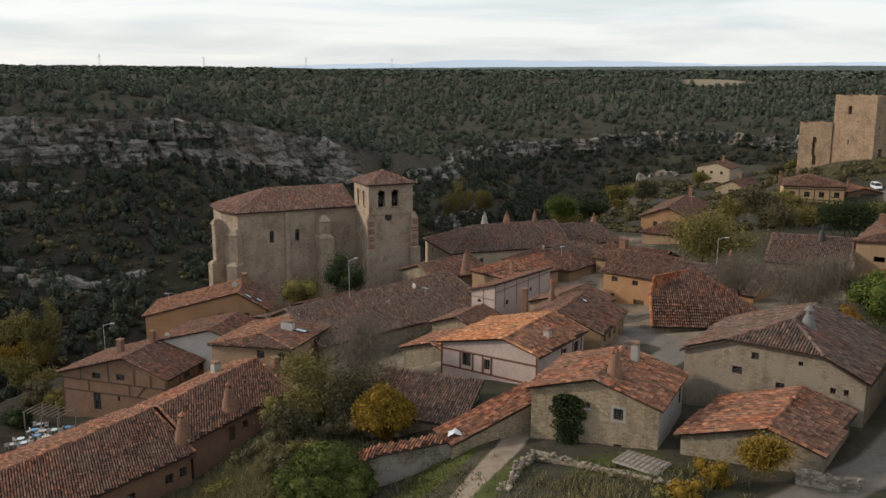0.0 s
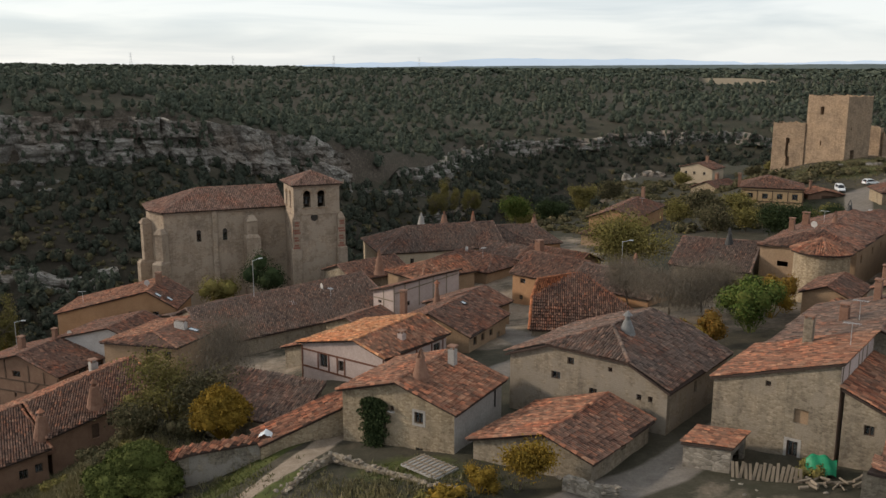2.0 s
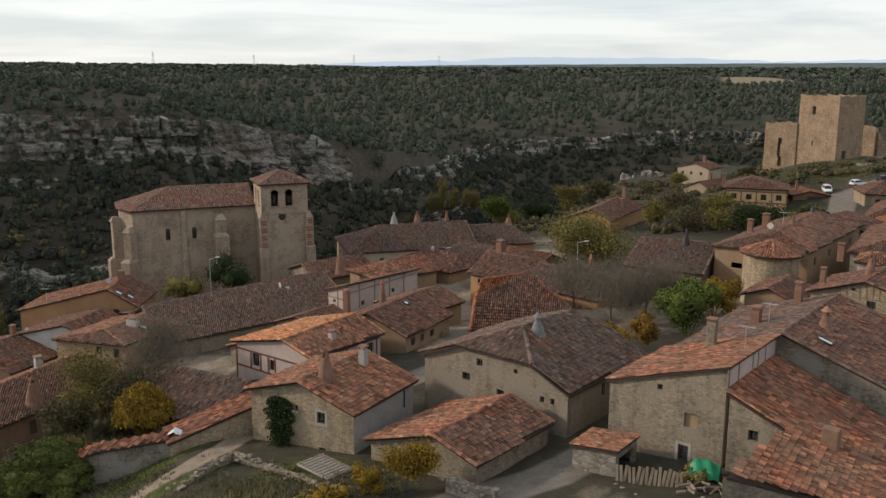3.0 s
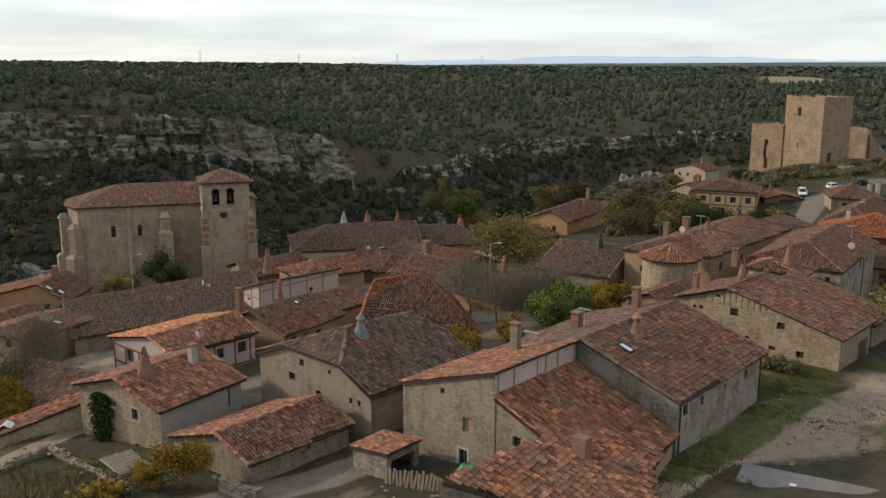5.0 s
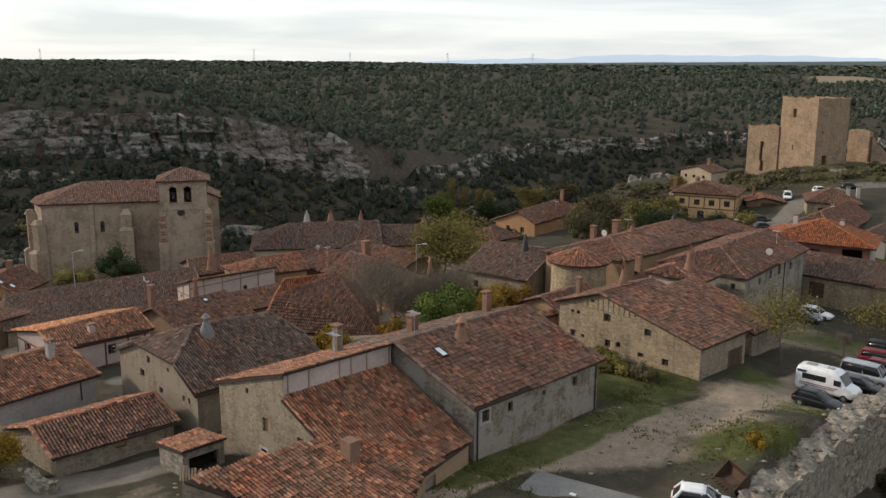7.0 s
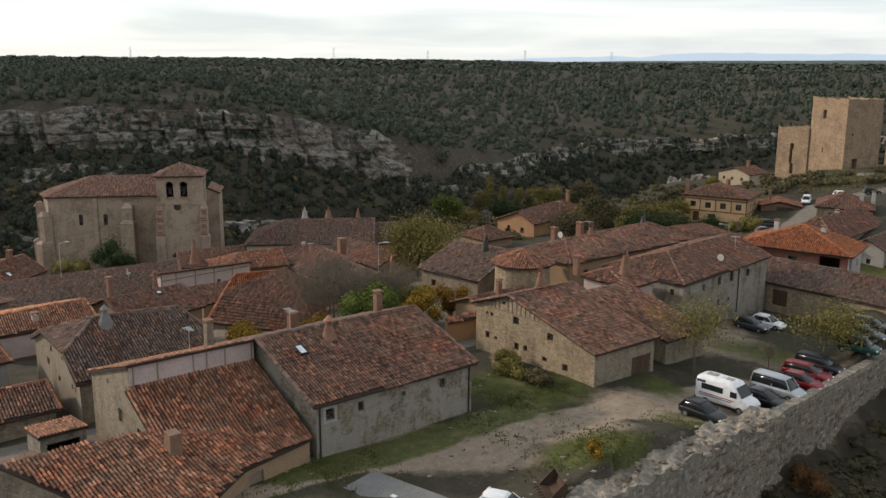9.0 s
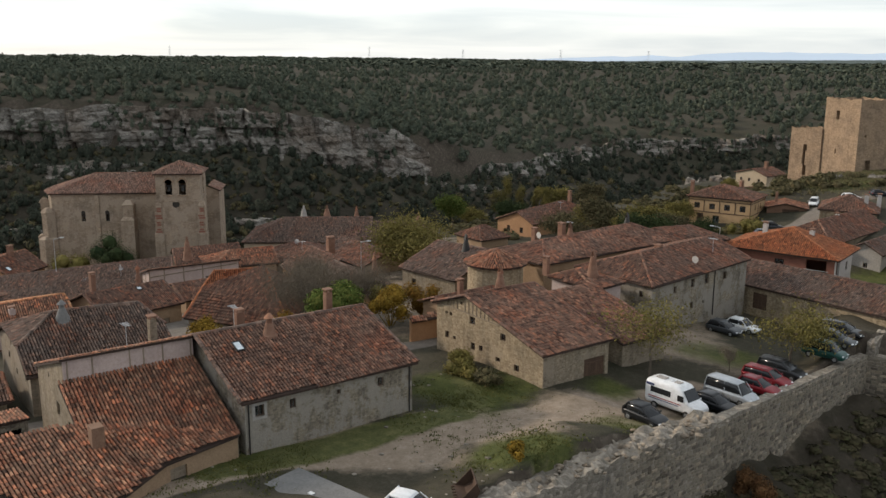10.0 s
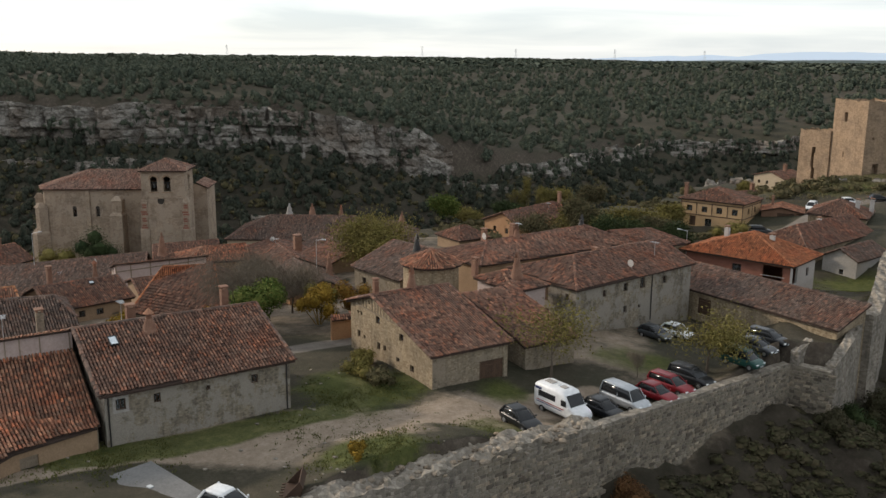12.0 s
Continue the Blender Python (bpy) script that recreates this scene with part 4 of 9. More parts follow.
house("m2s", (33.2, 120.4), -132, 9.4, 13, -3.0, -3.0, -0.9, -1.0, 0, wall=M_OCHRE, tile=T_GREY, label="ochre house with a ribbed grey-brown roof")
house("m1", (13.2, 145), -130, 11, 13, -5.4, -5.4, -3.7, -3.9, 0, hn=0.25, hf=0.25, wall=M_ADOBE, tile=T_OLD, label="earth-walled house with a low brown roof")
house("p1", (5.2, 114.7), -40, 4.6, 14, -4.1, -2.7, -2, -2, 0, wall=M_PINK, tile=T_OLD, label="pale half-timbered house with a lean-to roof", mono=True, holes=(("r", 2.85, -6.15, 0.68, 0.64), ("n", 1.28, -5.68, 0.59, 0.40), ("r", 8.5, -5.4, 0.6, 0.6)))
house("p2", (7.0, 127.5), -48, 9, 11, -4.8, -4.8, -3.1, -3.0, 0, hn=0.4, wall=M_ADOBE, tile=T_RED, label="house with a reddish tiled roof")
house("v1", (-19.6, 110.8), -55, 16.4, 26.5, -8.4, -8.5, -6.0, -4.3, -2.2, wall=M_STONE, tile=T_GREY, label="long house with a wide weathered tile roof", tilt=1.3)
house("v1b", (-24.4, 116.4), -50, 15.6, 15.5, -10.0, -10.0, -8.1, -7.5, -0.2, wall=M_STONE, tile=T_GREY, label="house with a weathered tile roof")
house("v2", (1.5, 106.5), -33, 8.0, 7.0, -6.6, -6.6, -5.2, -5.2, 0, wall=M_STONEW, tile=T_OLD, label="low house with a brown tiled roof")
house("l3", (-33.5, 119.6), 3.6, 17.6, 9.0, -8.9, -8.2, -5.6, -5.6, 4.5, wall=M_OCHRE, tile=T_OLD, tile2=T_RED, label="ochre house with an orange-brown tiled roof", holes=(("n", 10.5, -9.6, 0.9, 0.9), ("n", 14, -9.6, 0.9, 0.9)))
house("l5", (-31.5, 108.8), -12, 13, 8.5, -9.6, -9.4, -7.6, -7.6, 1.5, wall=M_WHITE, tile=T_OLD, label="pale house with a brown tiled roof")
house("l4", (-23.4, 101.7), -19.3, 11.9, 10.7, -8.0, -7.3, -6.7, -6.7, 0.3, hn=0.25, wall=M_ADOBE, tile=T_OLD, tile2=T_RED, label="earth-walled house with a hipped tile roof", holes=(("n", 6.89, -9.1, 1.05, 1.01), ("n", 9.71, -9.2, 0.96, 1.14)))
house("l1", (-41.2, 103.7), -18, 16.5, 9.4, -12.5, -11.8, -9.6, -9.6, 1.8, wall=M_BRICKO, tile=T_OLD, label="half-timbered house with dark brick walls and brown tiled roof", holes=(("n", 5.34, -12.95, 1.30, 0.83), ("n", 8.99, -12.75, 1.28, 0.82), ("n", 5.25, -17.04, 1.09, 2.29), ("n", 8.54, -15.49, 0.37, 0.60), ("r", 4.15, -13.1, 1.5, 1.02), ("r", 7.2, -13.1, 1.2, 1.02)))
house("l2b", (-29.3, 85.5), -45, 12.5, 12.0, -10.8, -10.8, -8.8, -6.4, 0, wall=M_BRICKO, tile=T_OLD, tile2=T_RED, label="long low house with a brown tiled roof and a cone chimney", tilt=2.2, holes=(("r", 4.58, -12.3, 0.80, 1.58, "gate"), ("r", 6.2, -11.4, 0.66, 0.86), ("r", 9.30, -10.4, 0.6, 0.7)))
house("l2a", (-42.1, 71.6), -42, 14.4, 18.6, -12.6, -13.0, -11.2, -9.2, -0.7, wall=M_BRICKO, tile=T_OLD, tile2=T_RED, label="long low house with a brown tiled roof and a cone chimney", tilt=1.4, holes=(("r", 15.5, -14.1, 0.9, 1.0), ("r", 17.0, -13.9, 0.80, 0.95), ("r", 11.5, -14.5, 0.8, 0.9)))
house("b1", (-6.9, 79.7), -112, 5.6, 10.5, -3.4, -5.8, -4, -4, 0, wall=M_STONE, tile=T_GREY, label="dark stone shed with a ribbed tile roof", mono=True)
house("sh", (33.7, 56.9), -34, 3.6, 3.5, 0.3, 0.8, 1, 1, 0, wall=M_RAMPART, tile=T_RED, label="small stone shed with a red tiled roof", mono=True, o=0.15, holes=(("r", 1.6, -1.7, 2.3, 1.75, "open"),))


def red_hip_house():
    """The house with a steep front slope and a red tiled side."""
    H = thing("house", Matrix.Translation((23.6, 98.2, 0)) @ Matrix.Rotation(radians(21), 4, "Z"), "house with a steep ribbed front roof and red tiled side", "house", "village houses")
    V = Vector
    B, E, G, S, D = V((0, -1.2, -3.6)), V((13.6, -7.6, -3.5)), V((1.8, 2.1, -0.6)), V((9.2, 4.2, 1.25)), V((3.0, 3.2, 1.1))
    K, Q = V((14.2, 10.5, -3.0)), V((9.6, 10.6, -2.6))
    # the red side's tiles also carry its sunlight in their orange
    make_roof(H, [[G, S, D], [B, E, S, G], [E, K, S], [K, Q, D, S]], [(B, G), (G, S), (S, E), (S, D), (G, D), (D, Q)], T_OLD, T_NEW, seed=404)
    link("gable_wall", [(0.5, -0.9, -3.8), (2.1, 2.2, -0.9), (3.2, 3.3, 0.8), (9.3, 10.2, -2.9), (9.3, 10.2, -3.8)], [(4, 3, 2, 1, 0)], M_STONE, H)
    ring = [(0.5, -0.9), (13.0, -6.8), (13.6, 10.2), (9.3, 10.2)]
    for i in range(4):
        p, q = ring[i], ring[(i + 1) % 4]
        ln = math.hypot(q[0] - p[0], q[1] - p[1])
        holes = [(2.0, -8.4, 4.4, -6.2)] if i == 0 else []
        ob, u, nrm = wall_side(H, (*p, 0), (*q, 0), -9.5, [(0, -3.7), (ln, -3.7)], holes, M_STONE)
        if i == 0:
            window_at(H, V((*p, 0)) + u * 3.2 + V((0, 0, -8.4)), u, nrm, 2.4, 2.2, "gate")


red_hip_house()


def flared_lean_to():
    """The lean-to whose eaves swing outwards along the yard, under a worn red roof."""
    H = thing("house", Matrix(), "low lean-to with ochre walls and a worn red tiled roof", "house", "village houses")
    V = Vector
    A, B, K, F, J = V((40.0, 47.0, 3.65)), V((51.9, 46.5, 1.0)), V((52.4, 54.1, 1.75)), V((54.5, 59.4, 1.8)), V((45.4, 54.2, 3.5))
    make_roof(H, [[A, B, K, F, J]], [], T_RED, seed=333, pieces=280)
    ring = [A, B, K, F]
    for i, (p, q) in enumerate(zip(ring, ring[1:])):
        p, q = p + V((-0.2, 0.1, 0)), q + V((-0.2, 0.1, 0))
        ln = (q - p).xy.length
        holes = [(0.35, -1.1, 1.6, 1.0)] if i == 2 else []
        ob, u, nrm = wall_side(H, (p.x, p.y, 0), (q.x, q.y, 0), -2.0, [(0, p.z - 0.15), (ln, q.z - 0.15)], holes, M_ADOBE if i else M_STONE)
        if i == 2:
            window_at(H, V((p.x, p.y, -1.1)) + u * 0.98, u, nrm, 1.25, 2.1, "door")


flared_lean_to()

# ---- the church ----
def church():
    a = radians(25.1)
    H = thing("church", Matrix.Translation((-31.1, 137.4, 0)) @ Matrix.Rotation(a, 4, "Z"), "stone church with a tiled nave roof, apse and square bell tower", "church")
    V = Vector
    zb = -17.0
    # nave: front wall along x, ridge parallel to it
    ze, zr = 2.4, 5.2
    pts = [V((-1.2, 2.8, ze)), V((19.6, 2.8, ze)), V((19.6, 10.5, zr)), V((5.6, 10.5, zr)), V((-3.1, 7.2, ze)), V((-3.2, 13.8, ze)), V((-0.6, 18.0, ze)), V((19.6, 18.0, ze))]
    planes = [[pts[4], pts[0], pts[3]], [pts[0], pts[1], pts[2], pts[3]], [pts[5], pts[4], pts[3]], [pts[6], pts[5], pts[3]], [pts[7], pts[6], pts[3], pts[2]]]
    caps = [(pts[3], pts[2]), (pts[0], pts[3]), (pts[4], pts[3]), (pts[5], pts[3])]
    make_roof(H, planes, caps, T_CHURCH, pitch=0.3, length=0.5, seed=77)
    ring = [(-0.8, 3.25), (19.4, 3.25), (19.4, 17.6), (-0.2, 17.6), (-2.7, 13.5), (-2.6, 7.5)]
    arch_holes = {0: [(5.5, -2.95, 0.75, 1.7), (9.8, -2.95, 0.75, 1.7)]}
    for i in range(6):
        p, q = ring[i], ring[(i + 1) % 6]
        L = math.hypot(q[0] - p[0], q[1] - p[1])
        hs = [(s - w / 2, z, s + w / 2, z + h) for s, z, w, h in arch_holes.get(i, ())]
        wall_side(H, (*p, 0), (*q, 0), zb, [(0, ze - 0.1), (L, ze - 0.1)], hs, M_CHURCH, 0.7, "nave_wall")
        for s, z, w, h in arch_holes.get(i, ()):
            boxpart("pane", (p[0] + s, p[1] + 0.6, z + h / 2), (w, 0.05, h), M_GLASS, H)
            # near-black disc painted in for the shade of the arched head
            bm = bmesh.new()
            add_cyl(bm, (p[0] + s, p[1] - 0.02, z + h), (p[0] + s, p[1] + 0.03, z + h), w / 2, w / 2, 16)
            part("window_head", bm, M_DARKIN, H, "dark disc for the shaded round head of a slit window")
    bm = bmesh.new()
    for p, q in zip(ring, ring[1:] + ring[:1]):
        L = math.hypot(q[0] - p[0], q[1] - p[1])
        add_box(bm, ((p[0] + q[0]) / 2, (p[1] + q[1]) / 2, ze - 0.35), (L + 0.3, 0.3, 0.28), math.atan2(q[1] - p[1], q[0] - p[0]))
    part("cornice", bm, M_CHURCH, H)

    def buttress(x, y, rz, wide, deep, top, step):
        bm = bmesh.new()
        add_box(bm, (0, 0, (zb + top) / 2), (wide, deep, top - zb), bevel=0.05)
        add_box(bm, (0, -deep * 0.25, (zb + step) / 2), (wide * 1.25, deep * 1.5, step - zb), bevel=0.05)
        vs = add_box(bm, (0, -deep * 0.1, top + 0.3), (wide * 1.05, deep * 1.1, 0.8), taper=0.45)
        add_box(bm, (0, -deep * 0.28, step + 0.25), (wide * 1.3, deep * 1.5, 0.5), taper=0.6)
        bm.transform(Matrix.Translation((x, y, 0)) @ Matrix.Rotation(rz, 4, "Z"))
        part("buttress", bm, M_CHURCH, H)

    buttress(13.2, 2.3, 0, 1.9, 2.2, 0.5, -2.3)
    buttress(-1.3, 2.8, -0.7, 1.4, 1.8, -0.9, -5.9)
    buttress(-3.2, 7.5, -1.3, 1.2, 1.7, 0.3, -6.4)
    buttress(7.3, 3.1, 0, 0.8, 0.4, 1.7, -6.4)
    # bell tower
    x0, x1, y0, y1, zt = 19.3, 27.1, -3.4, 3.6, 6.5
    corners = [(x0, y0), (x1, y0), (x1, y1), (x0, y1)]
    arches = {0: [(2.25, 2.85, 1.25, 2.2), (4.65, 2.85, 1.25, 2.2)], 3: [(1.9, 2.9, 0.7, 2.1), (4.6, 2.9, 0.7, 2.1)], 1: [(3.5, 2.9, 1.1, 2.1)]}
    for i in range(4):
        p, q = V((*corners[i], 0)), V((*corners[(i + 1) % 4], 0))
        L = (q - p).length
        u = (q - p) / L
        nr = V((u.y, -u.x, 0))
        hs = []
        for s, z, w, h in arches.get(i, ()):
            hs.append((s - w / 2, z, s + w / 2, z + h))
            for k in range(5):
                t0 = w / 2 * math.cos(math.asin((k + 0.5) / 5))
                hs.append((s - t0, z + h + w / 2 * k / 5, s + t0, z + h + w / 2 * (k + 1) / 5))
        wall_side(H, p, q, zb, [(0, zt), (L, zt)], hs, M_CHURCH, 0.9, "tower_wall")
        for s, z, w, h in arches.get(i, ()):
            for k in range(9):
                an = math.pi * (k + 0.5) / 9
                c = p + u * (s + math.cos(an) * (w / 2 + 0.16)) + V((0, 0, z + h + math.sin(an) * (w / 2 + 0.16))) + nr * 0.03
                m = Matrix.Translation(c) @ Matrix((u, nr, V((0, 0, 1)))).transposed().to_4x4() @ Matrix.Rotation(-(an - math.pi / 2), 4, "Y")
                bm = bmesh.new()
                add_box(bm, (0, 0, 0), (0.27, 0.08, 0.3), m=m)
                part("arch_stone", bm, M_CASTLE, H)
            boxpart("arch_sill", p + u * s + V((0, 0, z - 0.1)) + nr * 0.05, (w + 0.6, 0.2, 0.16), M_CASTLE, H, rz=math.atan2(u.y, u.x))
    bm = bmesh.new()
    add_box(bm, ((x0 + x1) / 2, (y0 + y1) / 2, zt + 0.02), (x1 - x0 + 0.5, y1 - y0 + 0.5, 0.3))
    add_box(bm, ((x0 + x1) / 2, (y0 + y1) / 2, 1.7), (x1 - x0 + 0.25, y1 - y0 + 0.25, 0.22))
    part("cornice", bm, M_CHURCH, H)
    o = 0.45
    E = [V((x0 - o, y0 - o, zt + 0.2)), V((x1 + o, y0 - o, zt + 0.2)), V((x1 + o, y1 + o, zt + 0.2)), V((x0 - o, y1 + o, zt + 0.2))]
    top = V(((x0 + x1) / 2, (y0 + y1) / 2, 8.6))
    make_roof(H, [[E[i], E[(i + 1) % 4], top] for i in range(4)], [(e, top) for e in E], T_CHURCH, pitch=0.3, length=0.5, seed=78)
    # solid near-black disc on the wall stands for the opening's shade
    bm = bmesh.new()
    add_cyl(bm, (x0 + 3.4, y0 - 0.03, 1.15), (x0 + 3.4, y0 + 0.3, 1.15), 0.62, 0.62, 24)
    part("oculus", bm, M_DARKIN, H, "dark disc for the shade in a round opening")
    for x, deep in ((x1 + 0.1, 1.6), (x0 + 0.3, 0.7)):
        bm = bmesh.new()
        add_box(bm, (x, y0 + 0.2, (zb + 1.0) / 2), (1.3, deep, 1.0 - zb), bevel=0.06)
        add_box(bm, (x, y0 + 0.1, (zb - 4.0) / 2), (1.7, deep * 1.4, -4.0 - zb), bevel=0.06)
        add_box(bm, (x, y0 + 0.2, 1.4), (1.25, deep, 0.9), taper=0.35)
        part("buttress", bm, M_CHURCH, H)
        rng = random.Random(5)
        for k in range(16):
            boxpart("quoin", (x + rng.uniform(-0.1, 0.1), y0 + 0.2 - deep / 2 - 0.02, 0.8 - k * 0.42), (rng.choice((0.7, 1.1)), 0.08, 0.3), M_BRICKR if k % 3 else M_CHURCH, H)
    for x, z in ((x0 + 2.25, 3.5), (x0 + 4.65, 3.5)):
        bm = bmesh.new()
        for (r0, z0), (r1, z1) in zip(((0.42, 0), (0.36, 0.12), (0.25, 0.5), (0.2, 0.68)), ((0.36, 0.12), (0.25, 0.5), (0.2, 0.68), (0.05, 0.78))):
            add_cyl(bm, (x, y0 + 0.7, z + z0), (x, y0 + 0.7, z + z1), r0, r1, 14)
        add_box(bm, (x, y0 + 0.7, z + 0.9), (1.3, 0.2, 0.26))
        part("bell", bm, M_IRON, H, "dark bronze bell on a beam")
    # sacristy roof behind
    make_roof(H, [[V((27.2, 6, 3.2)), V((29.4, 6, 2.2)), V((29.4, 14, 2.2)), V((27.2, 14, 3.2))]], [], T_CHURCH, pitch=0.3, length=0.5, seed=79)
    wall_side(H, (29.1, 6.2, 0), (29.1, 13.8, 0), zb, [(0, 2.1), (7.6, 2.1)], [], M_CHURCH, 0.5, "nave_wall")
    wall_side(H, (26, 6.2, 0), (29.1, 6.2, 0), zb, [(0, 3.3), (3.1, 2.1)], [], M_CHURCH, 0.5, "nave_wall")
    # cross and ball on the tower's corner
    for cx, cy in ((E[0].x, E[0].y), (E[1].x, E[1].y)):
        bm = bmesh.new()
        add_cyl(bm, (cx + 0.2, cy + 0.2, zt + 0.1), (cx + 0.2, cy + 0.2, zt + 0.9), 0.16, 0.06, 8)
        part("pinnacle", bm, M_CHURCH, H)
    return H


church()


# ---- ruined walls ----
def jag(s, seed, rough):
    return rough * (0.55 * math.sin(s * 1.3 + seed) * math.sin(s * 0.47 + 2 * seed) + 0.3 * noise.noise(Vector((s * 0.8, seed, 0))) + 0.35 * noise.noise(Vector((s * 2.3, seed, 3))))


def ruin(name, path, thick, zb, rough, material, label, category, seed=1.0, step=0.6, rows=6, parent=None, kind=""):
    """A broken masonry wall along path, a list of (x, y, top), with a ragged, uneven crest."""
    P = [Vector(p) for p in path]
    cum = [0.0]
    for a, b in zip(P, P[1:]):
        cum.append(cum[-1] + (b.xy - a.xy).length)
    n = max(2, int(cum[-1] / step))
    across = 5
    vs, fs = [], []
    per = 2 * (rows + 1) + across - 2 + 1
    for i in range(n + 1):
        s = cum[-1] * i / n
        x, y, z = (float(np.interp(s, cum, [p[k] for p in P])) for k in range(3))
        e = 0.6
        x2, y2 = (float(np.interp(min(s + e, cum[-1]), cum, [p[k] for p in P])) for k in range(2))
        x1, y1 = (float(np.interp(max(s - e, 0), cum, [p[k] for p in P])) for k in range(2))
        d = Vector((x2 - x1, y2 - y1, 0)).normalized()
        nr = Vector((d.y, -d.x, 0))
        base = zb if not callable(zb) else zb(x, y)
        c = Vector((x, y, 0))
        ring = []
        for side, order in ((1, range(rows + 1)), (-1, range(rows, -1, -1))):
            col = []
            for r in order:
                f = r / rows
                zz = base + (z + jag(s + side, seed + side, rough) - base) * f
                off = thick / 2 * (1.12 - 0.14 * f) + 0.07 * noise.noise(Vector((s * 1.7, zz * 1.9, seed + side)))
                col.append(c + nr * side * off + Vector((0, 0, zz)))
            ring += col
            if side == 1:
                for k in range(1, across - 1):
                    f = 1 - 2 * k / (across - 1)
                    ring.append(c + nr * (thick / 2 * f) + Vector((0, 0, z + jag(s + f, seed + f, rough) + 0.25 * rough * noise.noise(Vector((s * 3, f * 3, seed)))))
                )
        vs += ring
    m = len(vs) // (n + 1)
    for i in range(n):
        for k in range(m - 1):
            a = i * m + k
            fs.append((a, a + m, a + m + 1, a + 1))
    fs.append(tuple(range(m)))
    fs.append(tuple(range(n * m + m - 1, n * m - 1, -1)))
    ob = link(name, vs, fs, material, parent)
    return tagged(ob, label, category, kind=kind)


def castle():
    C = thing("castle", Matrix(), "ruined castle keep and gatehouse of warm limestone on a grassy knoll", "castle")
    V = Vector

    def block(p, ang, w, d, top, zb, holes, seed, rough):
        u, v = V((math.cos(ang), math.sin(ang), 0)), V((-math.sin(ang), math.cos(ang), 0))
        q = [p, p + u * w, p + u * w + v * d, p + v * d]
        for i in range(4):
            a, b = q[i], q[(i + 1) % 4]
            L = (b - a).length
            tops = [(L * k / 14, top + jag(L * k / 14 * 1.7, seed + i, rough) + (0.5 * rough if k in (0, 14) else 0)) for k in range(15)]
            tops[0] = (0, top + 0.4 * rough)
            tops[-1] = (L, top + 0.4 * rough)
            hs = [(s - ww / 2, z, s + ww / 2, z + h) for f, s, z, ww, h in holes if f == i]
            wall_side(C, a, b, zb, tops, hs, M_CASTLE, 1.2, "wall")
            # inner face and wall walk
            nr = V(((b - a).normalized().y, -(b - a).normalized().x, 0))
            link("wall_walk", [a + V((0, 0, top - 0.7)), b + V((0, 0, top - 0.7)), b - nr * 1.3 + V((0, 0, top - 0.7)), a - nr * 1.3 + V((0, 0, top - 0.7)), b - nr * 1.3 + V((0, 0, zb)), a - nr * 1.3 + V((0, 0, zb))], [(0, 1, 2, 3), (3, 2, 4, 5)], M_CASTLE, C)

    block(V((106.1, 241.0, 0)), radians(-58), 12.1, 10.0, 18.5, -3.0, [(0, 4.6, 13.6, 1.1, 2.1), (0, 4.8, 5.5, 0.4, 1.3), (1, 3.2, 1.5, 1.5, 3.2), (1, 2.0, 10.0, 0.5, 0.6)], 2.0, 0.5)
    block(V((99.2, 246.4, 0)), radians(-40.7), 8.7, 5.5, 11.0, -3.0, [(0, 4.1, 2.0, 0.8, 3.5), (0, 4.3, 5.5, 1.1, 1.5), (0, 4.5, -0.6, 1.0, 2.6)], 5.0, 0.5)
    ruin("curtain_wall", [(126.5, 255, 9.6), (130.5, 250.5, 9.2)], 1.6, -2, 0.8, M_CASTLE, "", "", 3.0, parent=C)
    ruin("curtain_wall", [(122, 247, 2.0), (131, 240, 2.4), (141, 238, 2.2), (150, 240, 2.0)], 1.2, -3, 0.3, M_CASTLE, "", "", 4.0, parent=C)
    ruin("curtain_wall", [(130.5, 250.5, 8.0), (134, 252, 4.5), (137, 254, 2)], 1.5, -2, 0.8, M_CASTLE, "", "", 6.0, parent=C)
    return C


castle()

ruin("rampart", [(66.5, 44, 1.3), (70.0, 50.5, 1.2), (73.6, 58.2, 1.0), (76.8, 63.4, 0.8), (80.2, 69.5, 0.55), (83.2, 74.5, 0.25), (85.4, 78.3, -0.25)], 2.3, lambda x, y: gz(x + 2.0, y - 1.0) - 3.0, 0.55, M_RAMPART, "thick broken limestone rampart with a ragged crest", "wall", 1.0, 0.35, 12)
ruin("rampart", [(85.5, 78.6, -0.65), (92.3, 90.8, -1.2), (99.3, 103.3, -1.7)], 0.9, lambda x, y: gz(x + 2.0, y - 1.2) - 3.0, 0.08, M_RAMPART, "long limestone rampart wall above a dark slope", "wall", 2.0, 0.6, 12)
ruin("rampart_pier", [(99.6, 103.8, -1.75), (103.4, 102.9, -1.9)], 1.2, -13.5, 0.12, M_RAMPART, "limestone corner pier of the rampart", "wall", 3.0, 0.5, 12)
ruin("rampart_stub", [(99.9, 103.2, -0.5), (101.2, 106.0, 0.2)], 0.8, -4.0, 0.2, M_RAMPART, "short raised stub of rampart wall", "wall", 4.5, 0.4, 6)
ruin("rampart", [(103.2, 103.3, -1.5), (104.9, 109.0, -0.6), (106.0, 114.0, 0.2)], 1.0, -13.0, 0.25, M_RAMPART, "limestone rampart wall beside the shed", "wall", 5.0, 0.5, 12)
ruin("wall_tower", [(105.2, 116.6, 1.1), (108.0, 115.2, 1.0)], 2.4, -11.0, 0.3, M_RAMPART, "broken wall tower of pale limestone", "wall", 6.0, 0.4, 12)
